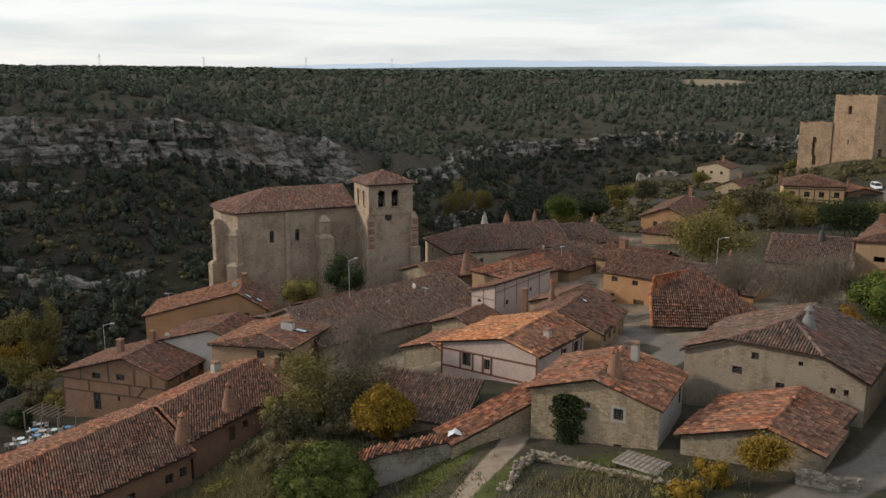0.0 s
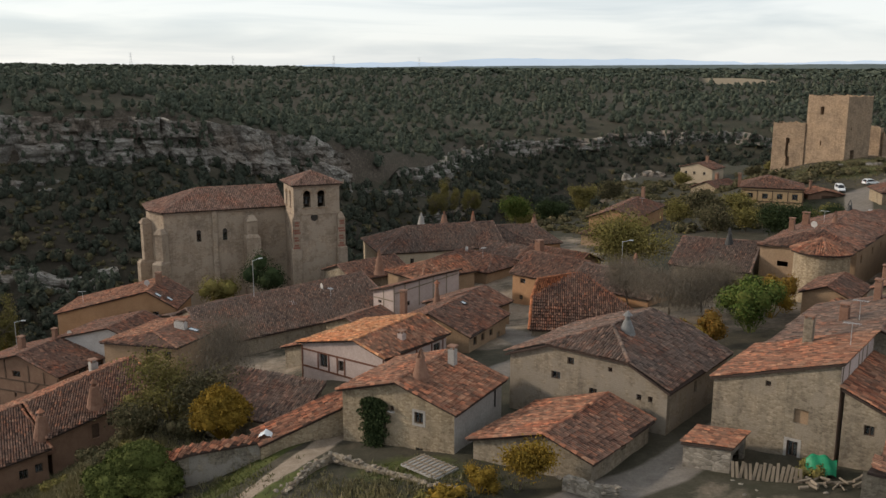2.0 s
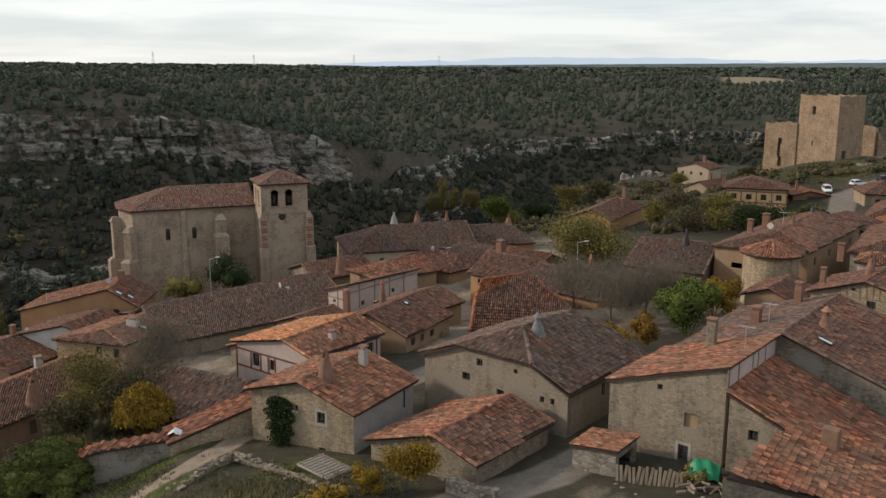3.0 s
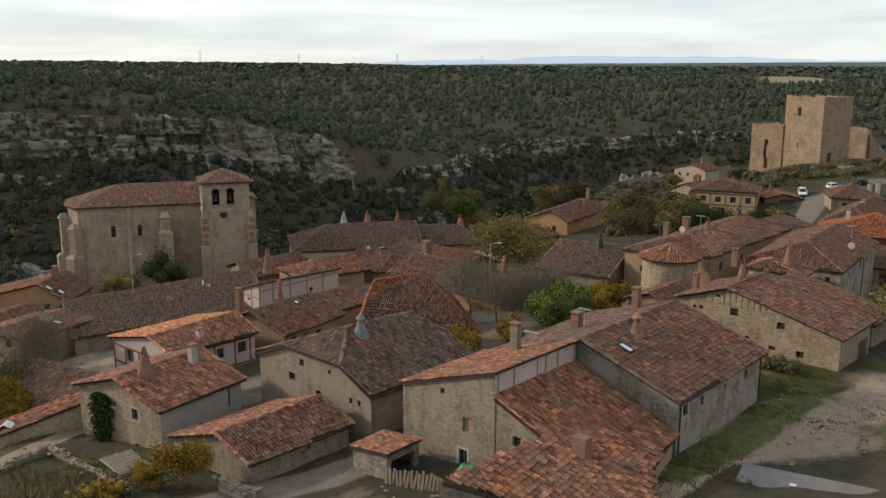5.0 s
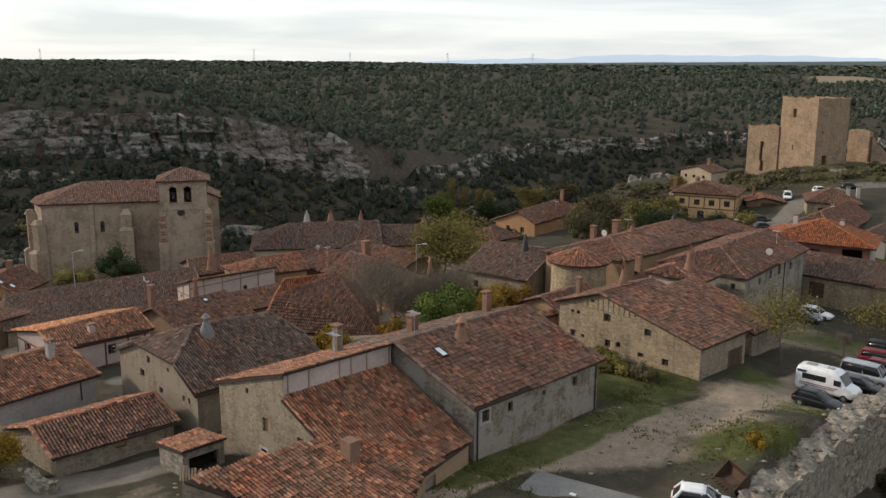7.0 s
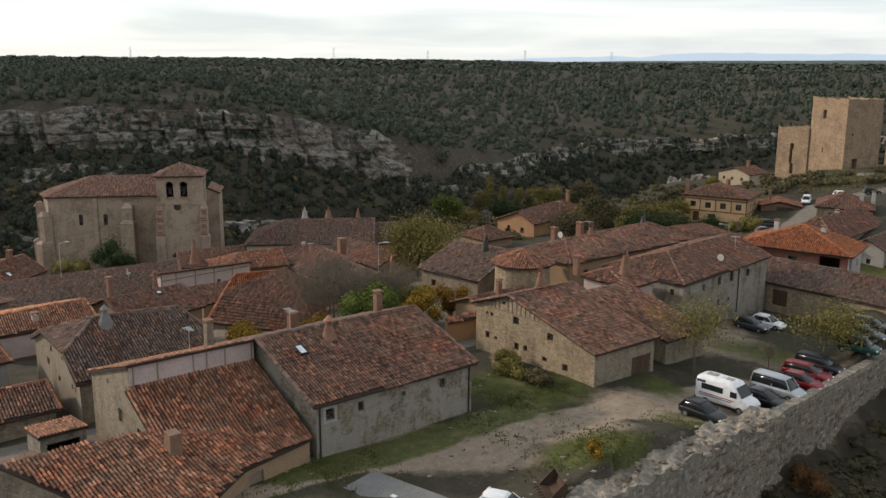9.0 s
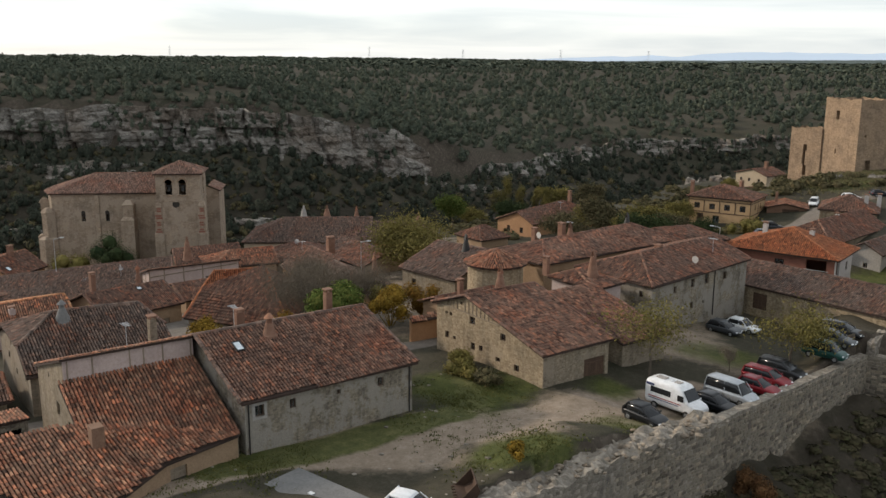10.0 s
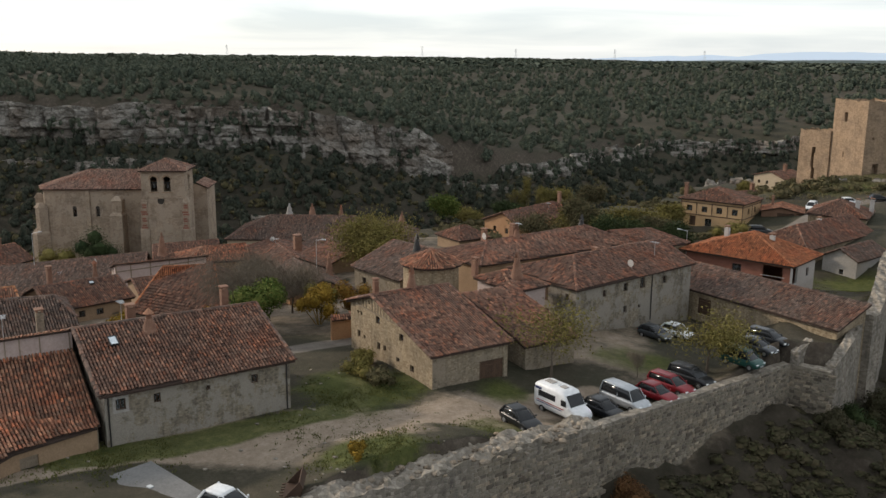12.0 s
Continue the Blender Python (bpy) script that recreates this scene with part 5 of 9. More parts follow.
ruin("rampart", [(107.6, 118, 0.2), (109.0, 126, 2.0), (110.4, 138, 2.4), (113.5, 156, 1.8)], 1.6, -9.0, 0.5, M_RAMPART, "ragged limestone rampart with a pale crest", "wall", 7.0, 0.5, 10)


# ---- cliffs ----
def rock_mat():
    m, nt, b = shader("limestone_cliff", 0.95, 0.15)
    v = coords(nt, spread=False)
    mp2 = nt.nodes.new("ShaderNodeMapping")
    mp2.inputs["Scale"].default_value = (0.25, 0.25, 1.6)
    nt.links.new(v, mp2.inputs["Vector"])
    strata, big, fine = tex(nt, mp2.outputs["Vector"], 0.5, 6.0, 0.7), tex(nt, v, 0.07, 5.0), tex(nt, v, 1.1, 8.0, 0.75)
    c = ramp(nt, strata.outputs["Fac"], ((0.30, (0.175, 0.163, 0.15)), (0.5, (0.28, 0.263, 0.24)), (0.72, (0.40, 0.375, 0.345))))
    c = mixc(nt, ramp(nt, big.outputs["Fac"], ((0.45, (0, 0, 0)), (0.62, (0.6, 0.6, 0.6)))), c, (0.165, 0.12, 0.09))
    c = mixc(nt, 0.6, c, ramp(nt, fine.outputs["Fac"], ((0.3, (0.45, 0.45, 0.45)), (0.72, (1.3, 1.28, 1.22)))), "MULTIPLY")
    # upright joints and bedding cracks
    for size, low in (((0.16, 0.16, 0.34), 0.05), ((0.55, 0.55, 0.9), 0.06)):
        mp3 = nt.nodes.new("ShaderNodeMapping")
        mp3.inputs["Scale"].default_value = size
        warp = mixc(nt, 0.35, v, tex(nt, v, 0.5, 3.0).outputs["Color"], "ADD")
        nt.links.new(warp, mp3.inputs["Vector"])
        vo = nt.nodes.new("ShaderNodeTexVoronoi")
        vo.feature = "DISTANCE_TO_EDGE"
        vo.inputs["Scale"].default_value = 1.0
        nt.links.new(mp3.outputs["Vector"], vo.inputs["Vector"])
        c = mixc(nt, 0.6, c, ramp(nt, vo.outputs["Distance"], ((0.0, (0.28, 0.26, 0.24)), (low, (0.85, 0.84, 0.82)), (0.3, (1.12, 1.12, 1.12)))), "MULTIPLY")
    nt.links.new(c, b.inputs["Base Color"])
    bumped(nt, b, fine.outputs["Fac"], 0.8, 0.5)
    return m


M_ROCK = rock_mat()


LEDGES = []


def cliff(path, height, seed, step=1.0, rowh=0.75, label="pale layered limestone cliff with dark cracks", rise=1.0, green=0.5, rough=1.0, grown=1.0):
    """A broken rock face along path (x, y), facing the side on its right: buttresses, two tiers with a ledge, blocks and cracks. green: how much grows on it."""
    P = [Vector((*p, 0)) for p in path]
    cum = [0.0]
    for a, b in zip(P, P[1:]):
        cum.append(cum[-1] + (b - a).length)
    n = int(cum[-1] / step)
    rows = int(height / rowh) + 1
    N = lambda x, y, z: noise.noise(Vector((x, y, z + seed * 7.3)))  # noqa: E731
    cell = lambda x, y, z: noise.cell(Vector((x, y, z + seed * 3.1)))  # noqa: E731
    rng = random.Random(seed)
    vs, fs = [], []
    for i in range(n + 1):
        s = cum[-1] * i / n
        x, y = (float(np.interp(s, cum, [p[k] for p in P])) for k in range(2))
        x2, y2 = (float(np.interp(min(s + 5, cum[-1]), cum, [p[k] for p in P])) for k in range(2))
        x1, y1 = (float(np.interp(max(s - 5, 0), cum, [p[k] for p in P])) for k in range(2))
        d = Vector((x2 - x1, y2 - y1, 0)).normalized()
        nr = Vector((d.y, -d.x, 0))
        fade = min(1.0, s / 12, (cum[-1] - s) / 12)
        top = gz(*(Vector((x, y, 0)) - nr * 9.5).xy) + rise * (0.2 + 2.6 * N(s * 0.045, 0, 0) + 1.4 * N(s * 0.17, 2, 0) + 0.9 * cell(s * 0.21, 1, 0)) - 3.0 * (1 - fade)
        foot = gz(*(Vector((x, y, 0)) + nr * 7.0).xy) - 1.5
        top = min(top, foot + height * (1.0 + 0.3 * N(s * 0.021, 5, 0)))
        h = max(1.5, top - foot)
        tier = 0.45 + 0.3 * N(s * 0.03, 12, 0)
        butt = 4.2 * N(s * 0.05, 14, 0) + 2.0 * N(s * 0.13, 15, 0)
        c = Vector((x, y, 0))
        vs.append(c - nr * 4 + Vector((0, 0, min(top, gz(*(c - nr * 4).xy) - 0.5))))
        for r in range(rows + 1):
            f = r / rows
            z = top - h * f
            # massive beds cut by upright joints, slightly undercut at their feet
            level = (z + 1.6 * N(s * 0.03, 3, 0)) / (3.4 + 0.9 * N(s * 0.015, 8, 0))
            bed = math.floor(level)
            under = 0.5 * max(0.0, 1 - (level - bed) / 0.2)
            pillar = 1.6 * cell(s * 0.085 + 0.6 * N(s * 0.02, z * 0.06, 9), math.floor(level / 3), 5)
            block = pillar + 0.7 * cell(s * 0.21 + bed * 0.37, bed, 6) + 0.3 * cell(s * 0.6, z * 0.7, 7)
            crack = -2.6 * max(0.0, 1 - abs(N(s * 0.09 + 0.02 * z, bed * 0.08, 4)) * 9)
            ledge = 2.4 * soft(f, tier - 0.02, tier + 0.03)
            off = 1.2 + 1.2 * f + ledge + butt * (0.6 + 0.4 * f) + rough * (block + crack - under) + 0.9 * N(s * 0.16, z * 0.16, 2) + 0.5 * N(s * 0.5, z * 0.5, 8)
            p = c + nr * off + Vector((0, 0, z))
            vs.append(p)
            mask = N(s * 0.045, z * 0.09, 31) + green - 0.42
            if mask > 0 and rng.random() < grown * 0.07 + (0.14 if abs(f - tier) < 0.08 or f > 0.9 else 0.0):
                LEDGES.append((p.x + nr.x * 0.3, p.y + nr.y * 0.3, z - 0.7, rng.uniform(0.5, 1.7), rng.uniform(0.7, 2.2)))
    m = rows + 2
    for i in range(n):
        for k in range(m - 1):
            a = i * m + k
            fs.append((a, a + m, a + m + 1, a + 1))
    return tagged(link("cliff", vs, fs, M_ROCK, kind="structure"), label, "cliff", kind="structure")


cliff(((-360, 204), (-250, 240), (-195, 263)), 13, 12, green=0.75)
cliff(((-200, 261), (-160, 277), (-113, 299), (-84, 316), (-50, 344), (-34, 356)), 20, 1, green=0.42, rough=1.7)
cliff(((-170, 252), (-130, 272), (-104, 284)), 6, 2, green=0.6)
cliff(((-34, 350), (-22, 354), (-10, 352), (0, 361)), 10, 3)
cliff(((14, 489), (75, 527), (128, 541), (190, 528), (260, 505)), 12, 4, 1.2, 0.8, rise=1.0, green=0.95, rough=1.6, grown=2.2)
cliff(((-17, 366), (3, 398), (6, 448), (14, 484)), 9, 10, green=0.8, rough=1.5, grown=2.0)
cliff(((-4, 330), (12, 352), (16, 372)), 8, 5)
cliff(((84, 334), (108, 333), (130, 302), (150, 322), (190, 315), (240, 330)), 9, 6, rise=0.6, green=0.5)
cliff(((-128, 222), (-112, 228), (-96, 228), (-82, 236)), 5, 7, green=1.3, grown=3.0)
cliff(((-70, 262), (-55, 272), (-44, 284)), 5, 8, green=0.6)


def crag(x, y, top, rx, ry, turn, seed, label="weathered limestone crag with dark joints"):
    """A free-standing block of rock: upright joints, stepped beds and a broken crest."""
    N = lambda a, b, c: noise.noise(Vector((a, b, c + seed * 5.7)))  # noqa: E731
    foot = min(gz(x + a, y + b) for a in (-rx, 0, rx) for b in (-ry, 0, ry)) - 1.0
    rows, seg = max(5, int((top - foot) / 0.7)), 40
    rot = Matrix.Rotation(radians(turn), 3, "Z")
    vs, fs = [], []
    for r in range(rows + 1):
        f = r / rows
        for k in range(seg):
            a = 2 * math.pi * k / seg
            c, q = math.cos(a), math.sin(a)
            joint = 0.20 * noise.cell(Vector((k * 0.23 + seed, math.floor(f * 3) * 1.7, seed))) - 0.22 * max(0.0, 1 - abs(N(c * 2.2, q * 2.2, 0)) * 8)
            g = (abs(c) ** 3 + abs(q) ** 3) ** (-1 / 3) * (1.12 - 0.28 * f ** 2 + joint + 0.12 * N(c * 3, q * 3, f * 5))
            z = foot + (top - foot) * f * (1 + 0.22 * (N(c * 1.6, q * 1.6, 9) + 0.5 * noise.cell(Vector((c * 2.3 + 7, q * 2.3, seed)))) * f)
            p = rot @ Vector((rx * g * c, ry * g * q, 0))
            vs.append((x + p.x, y + p.y, z))
    fs = [(r * seg + k, r * seg + (k + 1) % seg, (r + 1) * seg + (k + 1) % seg, (r + 1) * seg + k) for r in range(rows) for k in range(seg)]
    vs.append((x, y, top - 0.3))
    fs += [(rows * seg + k, rows * seg + (k + 1) % seg, len(vs) - 1) for k in range(seg)]
    return tagged(link("crag", vs, fs, M_ROCK, kind="structure"), label, "rock", kind="structure")


for k, (x, y, top, rx, ry, turn) in enumerate(((75, 322, -13.5, 3.6, 3, 10), (83, 325, -12.0, 4.0, 4, -15), (69, 318, -17, 3, 3, 30), (108, 223, 0, 1.6, 0.7, 20), (116, 221, 0, 2.0, 0.7, -12))):
    crag(x, y, max(top, gz(x, y) + 0.6) if k > 2 else top, rx, ry, turn, 20 + k)


# ---- foliage ----
def leaf_mat(name, cols, rough=0.75):
    m, nt, b = shader(name, max(rough, 0.9), 0.05)
    g = nt.nodes.new("ShaderNodeNewGeometry")
    c = ramp(nt, g.outputs["Random Per Island"], tuple((i / (len(cols) - 1), x) for i, x in enumerate(cols)))
    i = nt.nodes.new("ShaderNodeTexCoord")
    big = tex(nt, i.outputs["Object"], 0.10, 5.0, 0.8)
    c = mixc(nt, 0.5, c, ramp(nt, big.outputs["Fac"], ((0.32, (0.5, 0.54, 0.52)), (0.5, (0.95, 0.95, 0.92)), (0.68, (1.5, 1.38, 1.15)))), "MULTIPLY")
    nt.links.new(c, b.inputs["Base Color"])
    return m


# raised and slightly blue: some distance haze is put into the leaf colour
L_PINE = leaf_mat("foliage_juniper", ((0.038, 0.049, 0.038), (0.060, 0.074, 0.055), (0.086, 0.100, 0.074), (0.106, 0.115, 0.087), (0.072, 0.085, 0.064)))
L_SCRUB = leaf_mat("foliage_scrub", ((0.045, 0.044, 0.024), (0.088, 0.079, 0.042), (0.132, 0.108, 0.062), (0.066, 0.067, 0.034)))
L_OLIVE = leaf_mat("foliage_olive", ((0.10, 0.092, 0.028), (0.155, 0.135, 0.042), (0.20, 0.165, 0.06), (0.125, 0.108, 0.042)))
L_GREEN = leaf_mat("foliage_green", ((0.035, 0.060, 0.014), (0.065, 0.095, 0.022), (0.10, 0.125, 0.034), (0.13, 0.135, 0.036)))
L_YELL = leaf_mat("foliage_yellow", ((0.15, 0.095, 0.017), (0.21, 0.13, 0.022), (0.27, 0.175, 0.032), (0.115, 0.08, 0.018)))
L_ORAN = leaf_mat("foliage_rust", ((0.15, 0.075, 0.018), (0.22, 0.12, 0.026), (0.13, 0.095, 0.026)))
L_DARK = leaf_mat("foliage_dark", ((0.020, 0.032, 0.015), (0.034, 0.048, 0.020), (0.05, 0.064, 0.028)))
# darkened forest green: the gorge's shade is put into the leaf colour
L_GORGE_SHADE = leaf_mat("foliage_gorge_shade", ((0.025, 0.032, 0.025), (0.040, 0.048, 0.036), (0.058, 0.064, 0.048), (0.072, 0.070, 0.054)))
L_RUST = leaf_mat("foliage_russet", ((0.075, 0.036, 0.018), (0.11, 0.055, 0.026), (0.15, 0.08, 0.036), (0.06, 0.038, 0.02)))
L_TWIG = leaf_mat("twigs_bare", ((0.11, 0.092, 0.072), (0.15, 0.125, 0.096), (0.20, 0.165, 0.13)))
L_JUNI = leaf_mat("foliage_juniper_bush", ((0.042, 0.052, 0.016), (0.07, 0.084, 0.024), (0.105, 0.118, 0.036), (0.058, 0.068, 0.02)))
M_BARK = plain("bark", (0.07, 0.055, 0.042), (0.13, 0.105, 0.08), 5.0, 0.95, stretch=(1, 1, 0.25))


def crown_template(cards, rng, core=True, tall=1.0, size=0.30, fine=False, cone=0.0):
    """Leaf cards scattered over a lumpy ball of radius 1 standing on z = 0, as (verts, quads)."""
    vs, fs = [], []
    lumps = rng.normal(0, 1, (7, 3))
    lumps /= np.linalg.norm(lumps, axis=1)[:, None]
    for i in range(cards):
        d = rng.normal(0, 1, 3)
        d /= np.linalg.norm(d)
        d[2] = d[2] if d[2] > -0.5 else -d[2]
        r = 0.62 + 0.30 * np.max(lumps @ d) ** 3 + rng.uniform(-0.12, 0.10)
        c = d * r * np.array([1, 1, tall]) * np.array([1 - cone * d[2], 1 - cone * d[2], 1]) + np.array([0, 0, 0.72 * tall])
        a = rng.normal(0, 1, 3) + d * 0.3
        u = np.cross(d, a)
        u /= np.linalg.norm(u) + 1e-9
        w = np.cross(d + rng.normal(0, 0.45, 3), u)
        w /= np.linalg.norm(w) + 1e-9
        s = size * rng.uniform(0.6, 1.25)
        k = len(vs)
        if fine:
            vs += [c - u * s - w * s * 0.7, c + u * s - w * s * 0.5, c + w * s]
            fs.append((k, k + 1, k + 2, k + 2))
            continue
        vs += [c - u * s - w * s * 0.7, c + u * s * 0.9 - w * s * 0.6, c + u * s * 0.8 + w * s * 0.8, c - u * s * 0.7 + w * s * 0.75]
        fs.append((k, k + 1, k + 2, k + 3))
    if core:
        k = len(vs)
        for z, r in ((0.1, 0.35), (0.55, 0.62), (1.0, 0.5)):
            vs += [np.array([r * math.cos(a), r * math.sin(a), z * tall]) for a in np.arange(5) * 1.2566]
        vs.append(np.array([0, 0, 1.3 * tall]))
        for row in range(2):
            for j in range(5):
                a, b = k + row * 5 + j, k + row * 5 + (j + 1) % 5
                fs.append((a, b, b + 5, a + 5))
        for j in range(5):
            fs.append((k + 10 + j, k + 10 + (j + 1) % 5, k + 15, k + 15))
    return np.array(vs), np.array(fs)


def quick_mesh(name, V, F, material):
    """One object from arrays of vertices and of four-cornered faces, whose last corner is doubled in a triangle."""
    tri = F[:, 2] == F[:, 3]
    sizes = np.where(tri, 3, 4).astype(np.int32)
    keep = np.ones(F.shape, bool)
    keep[tri, 3] = False
    corners = F[keep].astype(np.int32)
    me = bpy.data.meshes.new(name)
    me.vertices.add(len(V))
    me.vertices.foreach_set("co", V.astype(np.float32).ravel())
    me.loops.add(len(corners))
    me.loops.foreach_set("vertex_index", corners)
    me.polygons.add(len(F))
    me.polygons.foreach_set("loop_start", np.concatenate([[0], np.cumsum(sizes)[:-1]]).astype(np.int32))
    me.polygons.foreach_set("loop_total", sizes)
    me.materials.append(material)
    me.update(calc_edges=True)
    return new(name, me)


def scatter(name, places, templates, material, label, category, rng):
    """places: rows of x, y, z, radius, height; all joined into one object."""
    V, F, base = [], [], 0
    for x, y, z, r, h in places:
        v, f = templates[rng.integers(len(templates))]
        a = rng.uniform(0, 6.28)
        c, s = math.cos(a), math.sin(a)
        w = np.stack([(v[:, 0] * c - v[:, 1] * s) * r + x, (v[:, 0] * s + v[:, 1] * c) * r + y, v[:, 2] * h + z], -1)
        V.append(w)
        F.append(f + base)
        base += len(v)
    ob = quick_mesh(name, np.concatenate(V), np.concatenate(F), material)
    return tagged(ob, label, category, kind="stuff")


def grow_forest():
    rng = np.random.default_rng(11)
    near = [crown_template(105, rng, tall=rng.uniform(0.75, 1.1), size=0.17, fine=True, cone=rng.uniform(0.0, 0.4)) for _ in range(12)]
    mid = [crown_template(34, rng, tall=rng.uniform(0.85, 1.2), size=0.28, fine=True, cone=0.3) for _ in range(8)]
    far = [crown_template(7, rng, tall=0.9, size=0.62) for _ in range(5)]
    out = {"near": [], "mid": [], "far": [], "scrub": [], "gorge": []}
    n = 30000
    r = np.exp(rng.uniform(math.log(150), math.log(3400), n))
    th = rng.uniform(radians(-52), radians(31), n)
    x, y = 50 + r * np.sin(th), r * np.cos(th)
    d, _ = line_side(x, y, RIM)
    dv, _ = line_side(x, y, BANK)
    z = ground_z(x, y)
    clump = 0.5 + 0.5 * wobble(x, y, 38, 1.3) + 0.3 * wobble(x, y, 11, 4.1)
    field = bump_at(x, y, 307, 1000, 40, 60) + bump_at(x, y, 250, 470, 50, 18) + bump_at(x, y, 205, 425, 30, 12)
    for i in range(n):
        if dv[i] < 10 or field[i] > 0.4:
            continue
        u = rng.uniform()
        if d[i] > -1:
            if u > 0.62 + 0.5 * clump[i] and r[i] < 800:
                continue
            size = 1.3 + 2.0 * rng.uniform() ** 1.6
            if r[i] < 620:
                out["near"].append((x[i], y[i], z[i] - 0.3, size, size * rng.uniform(0.85, 1.25)))
            elif r[i] < 1100:
                out["mid"].append((x[i], y[i], z[i] - 0.3, size * 1.25, size * 1.4))
            else:
                out["far"].append((x[i], y[i], z[i] - 0.5, size * 2.0 * (r[i] / 1100) ** 0.5, size * 1.2))
        elif d[i] < -6 and u < 0.95 * clump[i] + (0.45 if x[i] > -55 else 0.6):
            size = rng.uniform(0.7, 2.1)
            out["gorge" if rng.uniform() < 0.7 else "scrub"].append((x[i], y[i], z[i] - 0.3, size, size * rng.uniform(0.8, 1.4)))
    # thick growth at the foot of the cliffs and along the gorge floor
    m2 = 8200
    ex, ey = rng.uniform(-230, 200, m2), rng.uniform(170, 545, m2)
    ed, _ = line_side(ex, ey, RIM)
    ev, _ = line_side(ex, ey, BANK)
    ez = ground_z(ex, ey)
    for i in range(m2):
        if ev[i] > 6 and ed[i] < -3 and rng.uniform() < (0.25 if ex[i] > -55 else 0.6) + 0.75 * math.exp(-(((ed[i] + 16) / 14) ** 2)) or (ev[i] > 18 and ez[i] < -34):
            q = rng.uniform(0.9, 2.6)
            out["gorge"].append((ex[i], ey[i], ez[i] - 0.3, q, q * rng.uniform(0.9, 1.5)))
    out["near"] += LEDGES
    scatter("forest", out["near"], near, L_PINE, "dark juniper and pine forest on the plateau and gorge slopes", "forest", rng)
    scatter("forest", out["gorge"], near, L_GORGE_SHADE, "thick forest in the gorge and under its cliffs, darkened for shade", "forest", rng)
    scatter("forest", out["mid"], mid, L_PINE, "dark pine forest on the far plateau", "forest", rng)
    scatter("forest", out["far"], far, L_PINE, "distant dark forest reaching the skyline", "forest", rng)
    sc = [crown_template(50, rng, tall=0.8, size=0.22, fine=True) for _ in range(7)]
    # low scrub on the banks and slopes
    m = 9500
    sx, sy = rng.uniform(-190, 170, m), rng.uniform(110, 420, m)
    sd, _ = line_side(sx, sy, RIM)
    sv, _ = line_side(sx, sy, BANK)
    sz = ground_z(sx, sy)
    for i in range(m):
        if sv[i] > 4 and sd[i] < -3 and rng.uniform() < 0.6 + 0.4 * math.sin(sx[i] * 0.1) * math.sin(sy[i] * 0.13):
            q = rng.uniform(0.4, 1.3)
            out["scrub"].append((sx[i], sy[i], sz[i] - 0.2, q, q * rng.uniform(0.7, 1.1)))
    vx, vy = rng.uniform(24, 128, 3400), rng.uniform(170, 300, 3400)
    bank, _ = line_side(vx, vy, BANK)
    free = (bank < 3) & (0.5 + 0.5 * wobble(vx, vy, 14, 2.2) > 0.42)
    for hx, hy, hr in ((29, 167, 10), (66, 186, 8), (108, 204, 9), (83, 201, 11), (97, 204, 9), (99, 192, 10), (109, 187, 10), (103, 172, 14), (88, 261, 10), (95, 301, 10), (110, 240, 13), (102, 247, 9), (52, 186, 13), (92, 176, 7), (122, 244, 10)):
        free &= np.hypot(vx - hx, vy - hy) > hr
    vz = ground_z(vx, vy)
    for i in np.nonzero(free)[0]:
        q = 0.35 + 1.5 * rng.uniform() ** 2
        out["scrub"].append((vx[i], vy[i], vz[i] - 0.2, q, q * rng.uniform(0.6, 1.1)))
    scatter("scrub", out["scrub"], sc, L_SCRUB, "brown and olive scrub on the gorge slopes", "scrub", rng)


grow_forest()


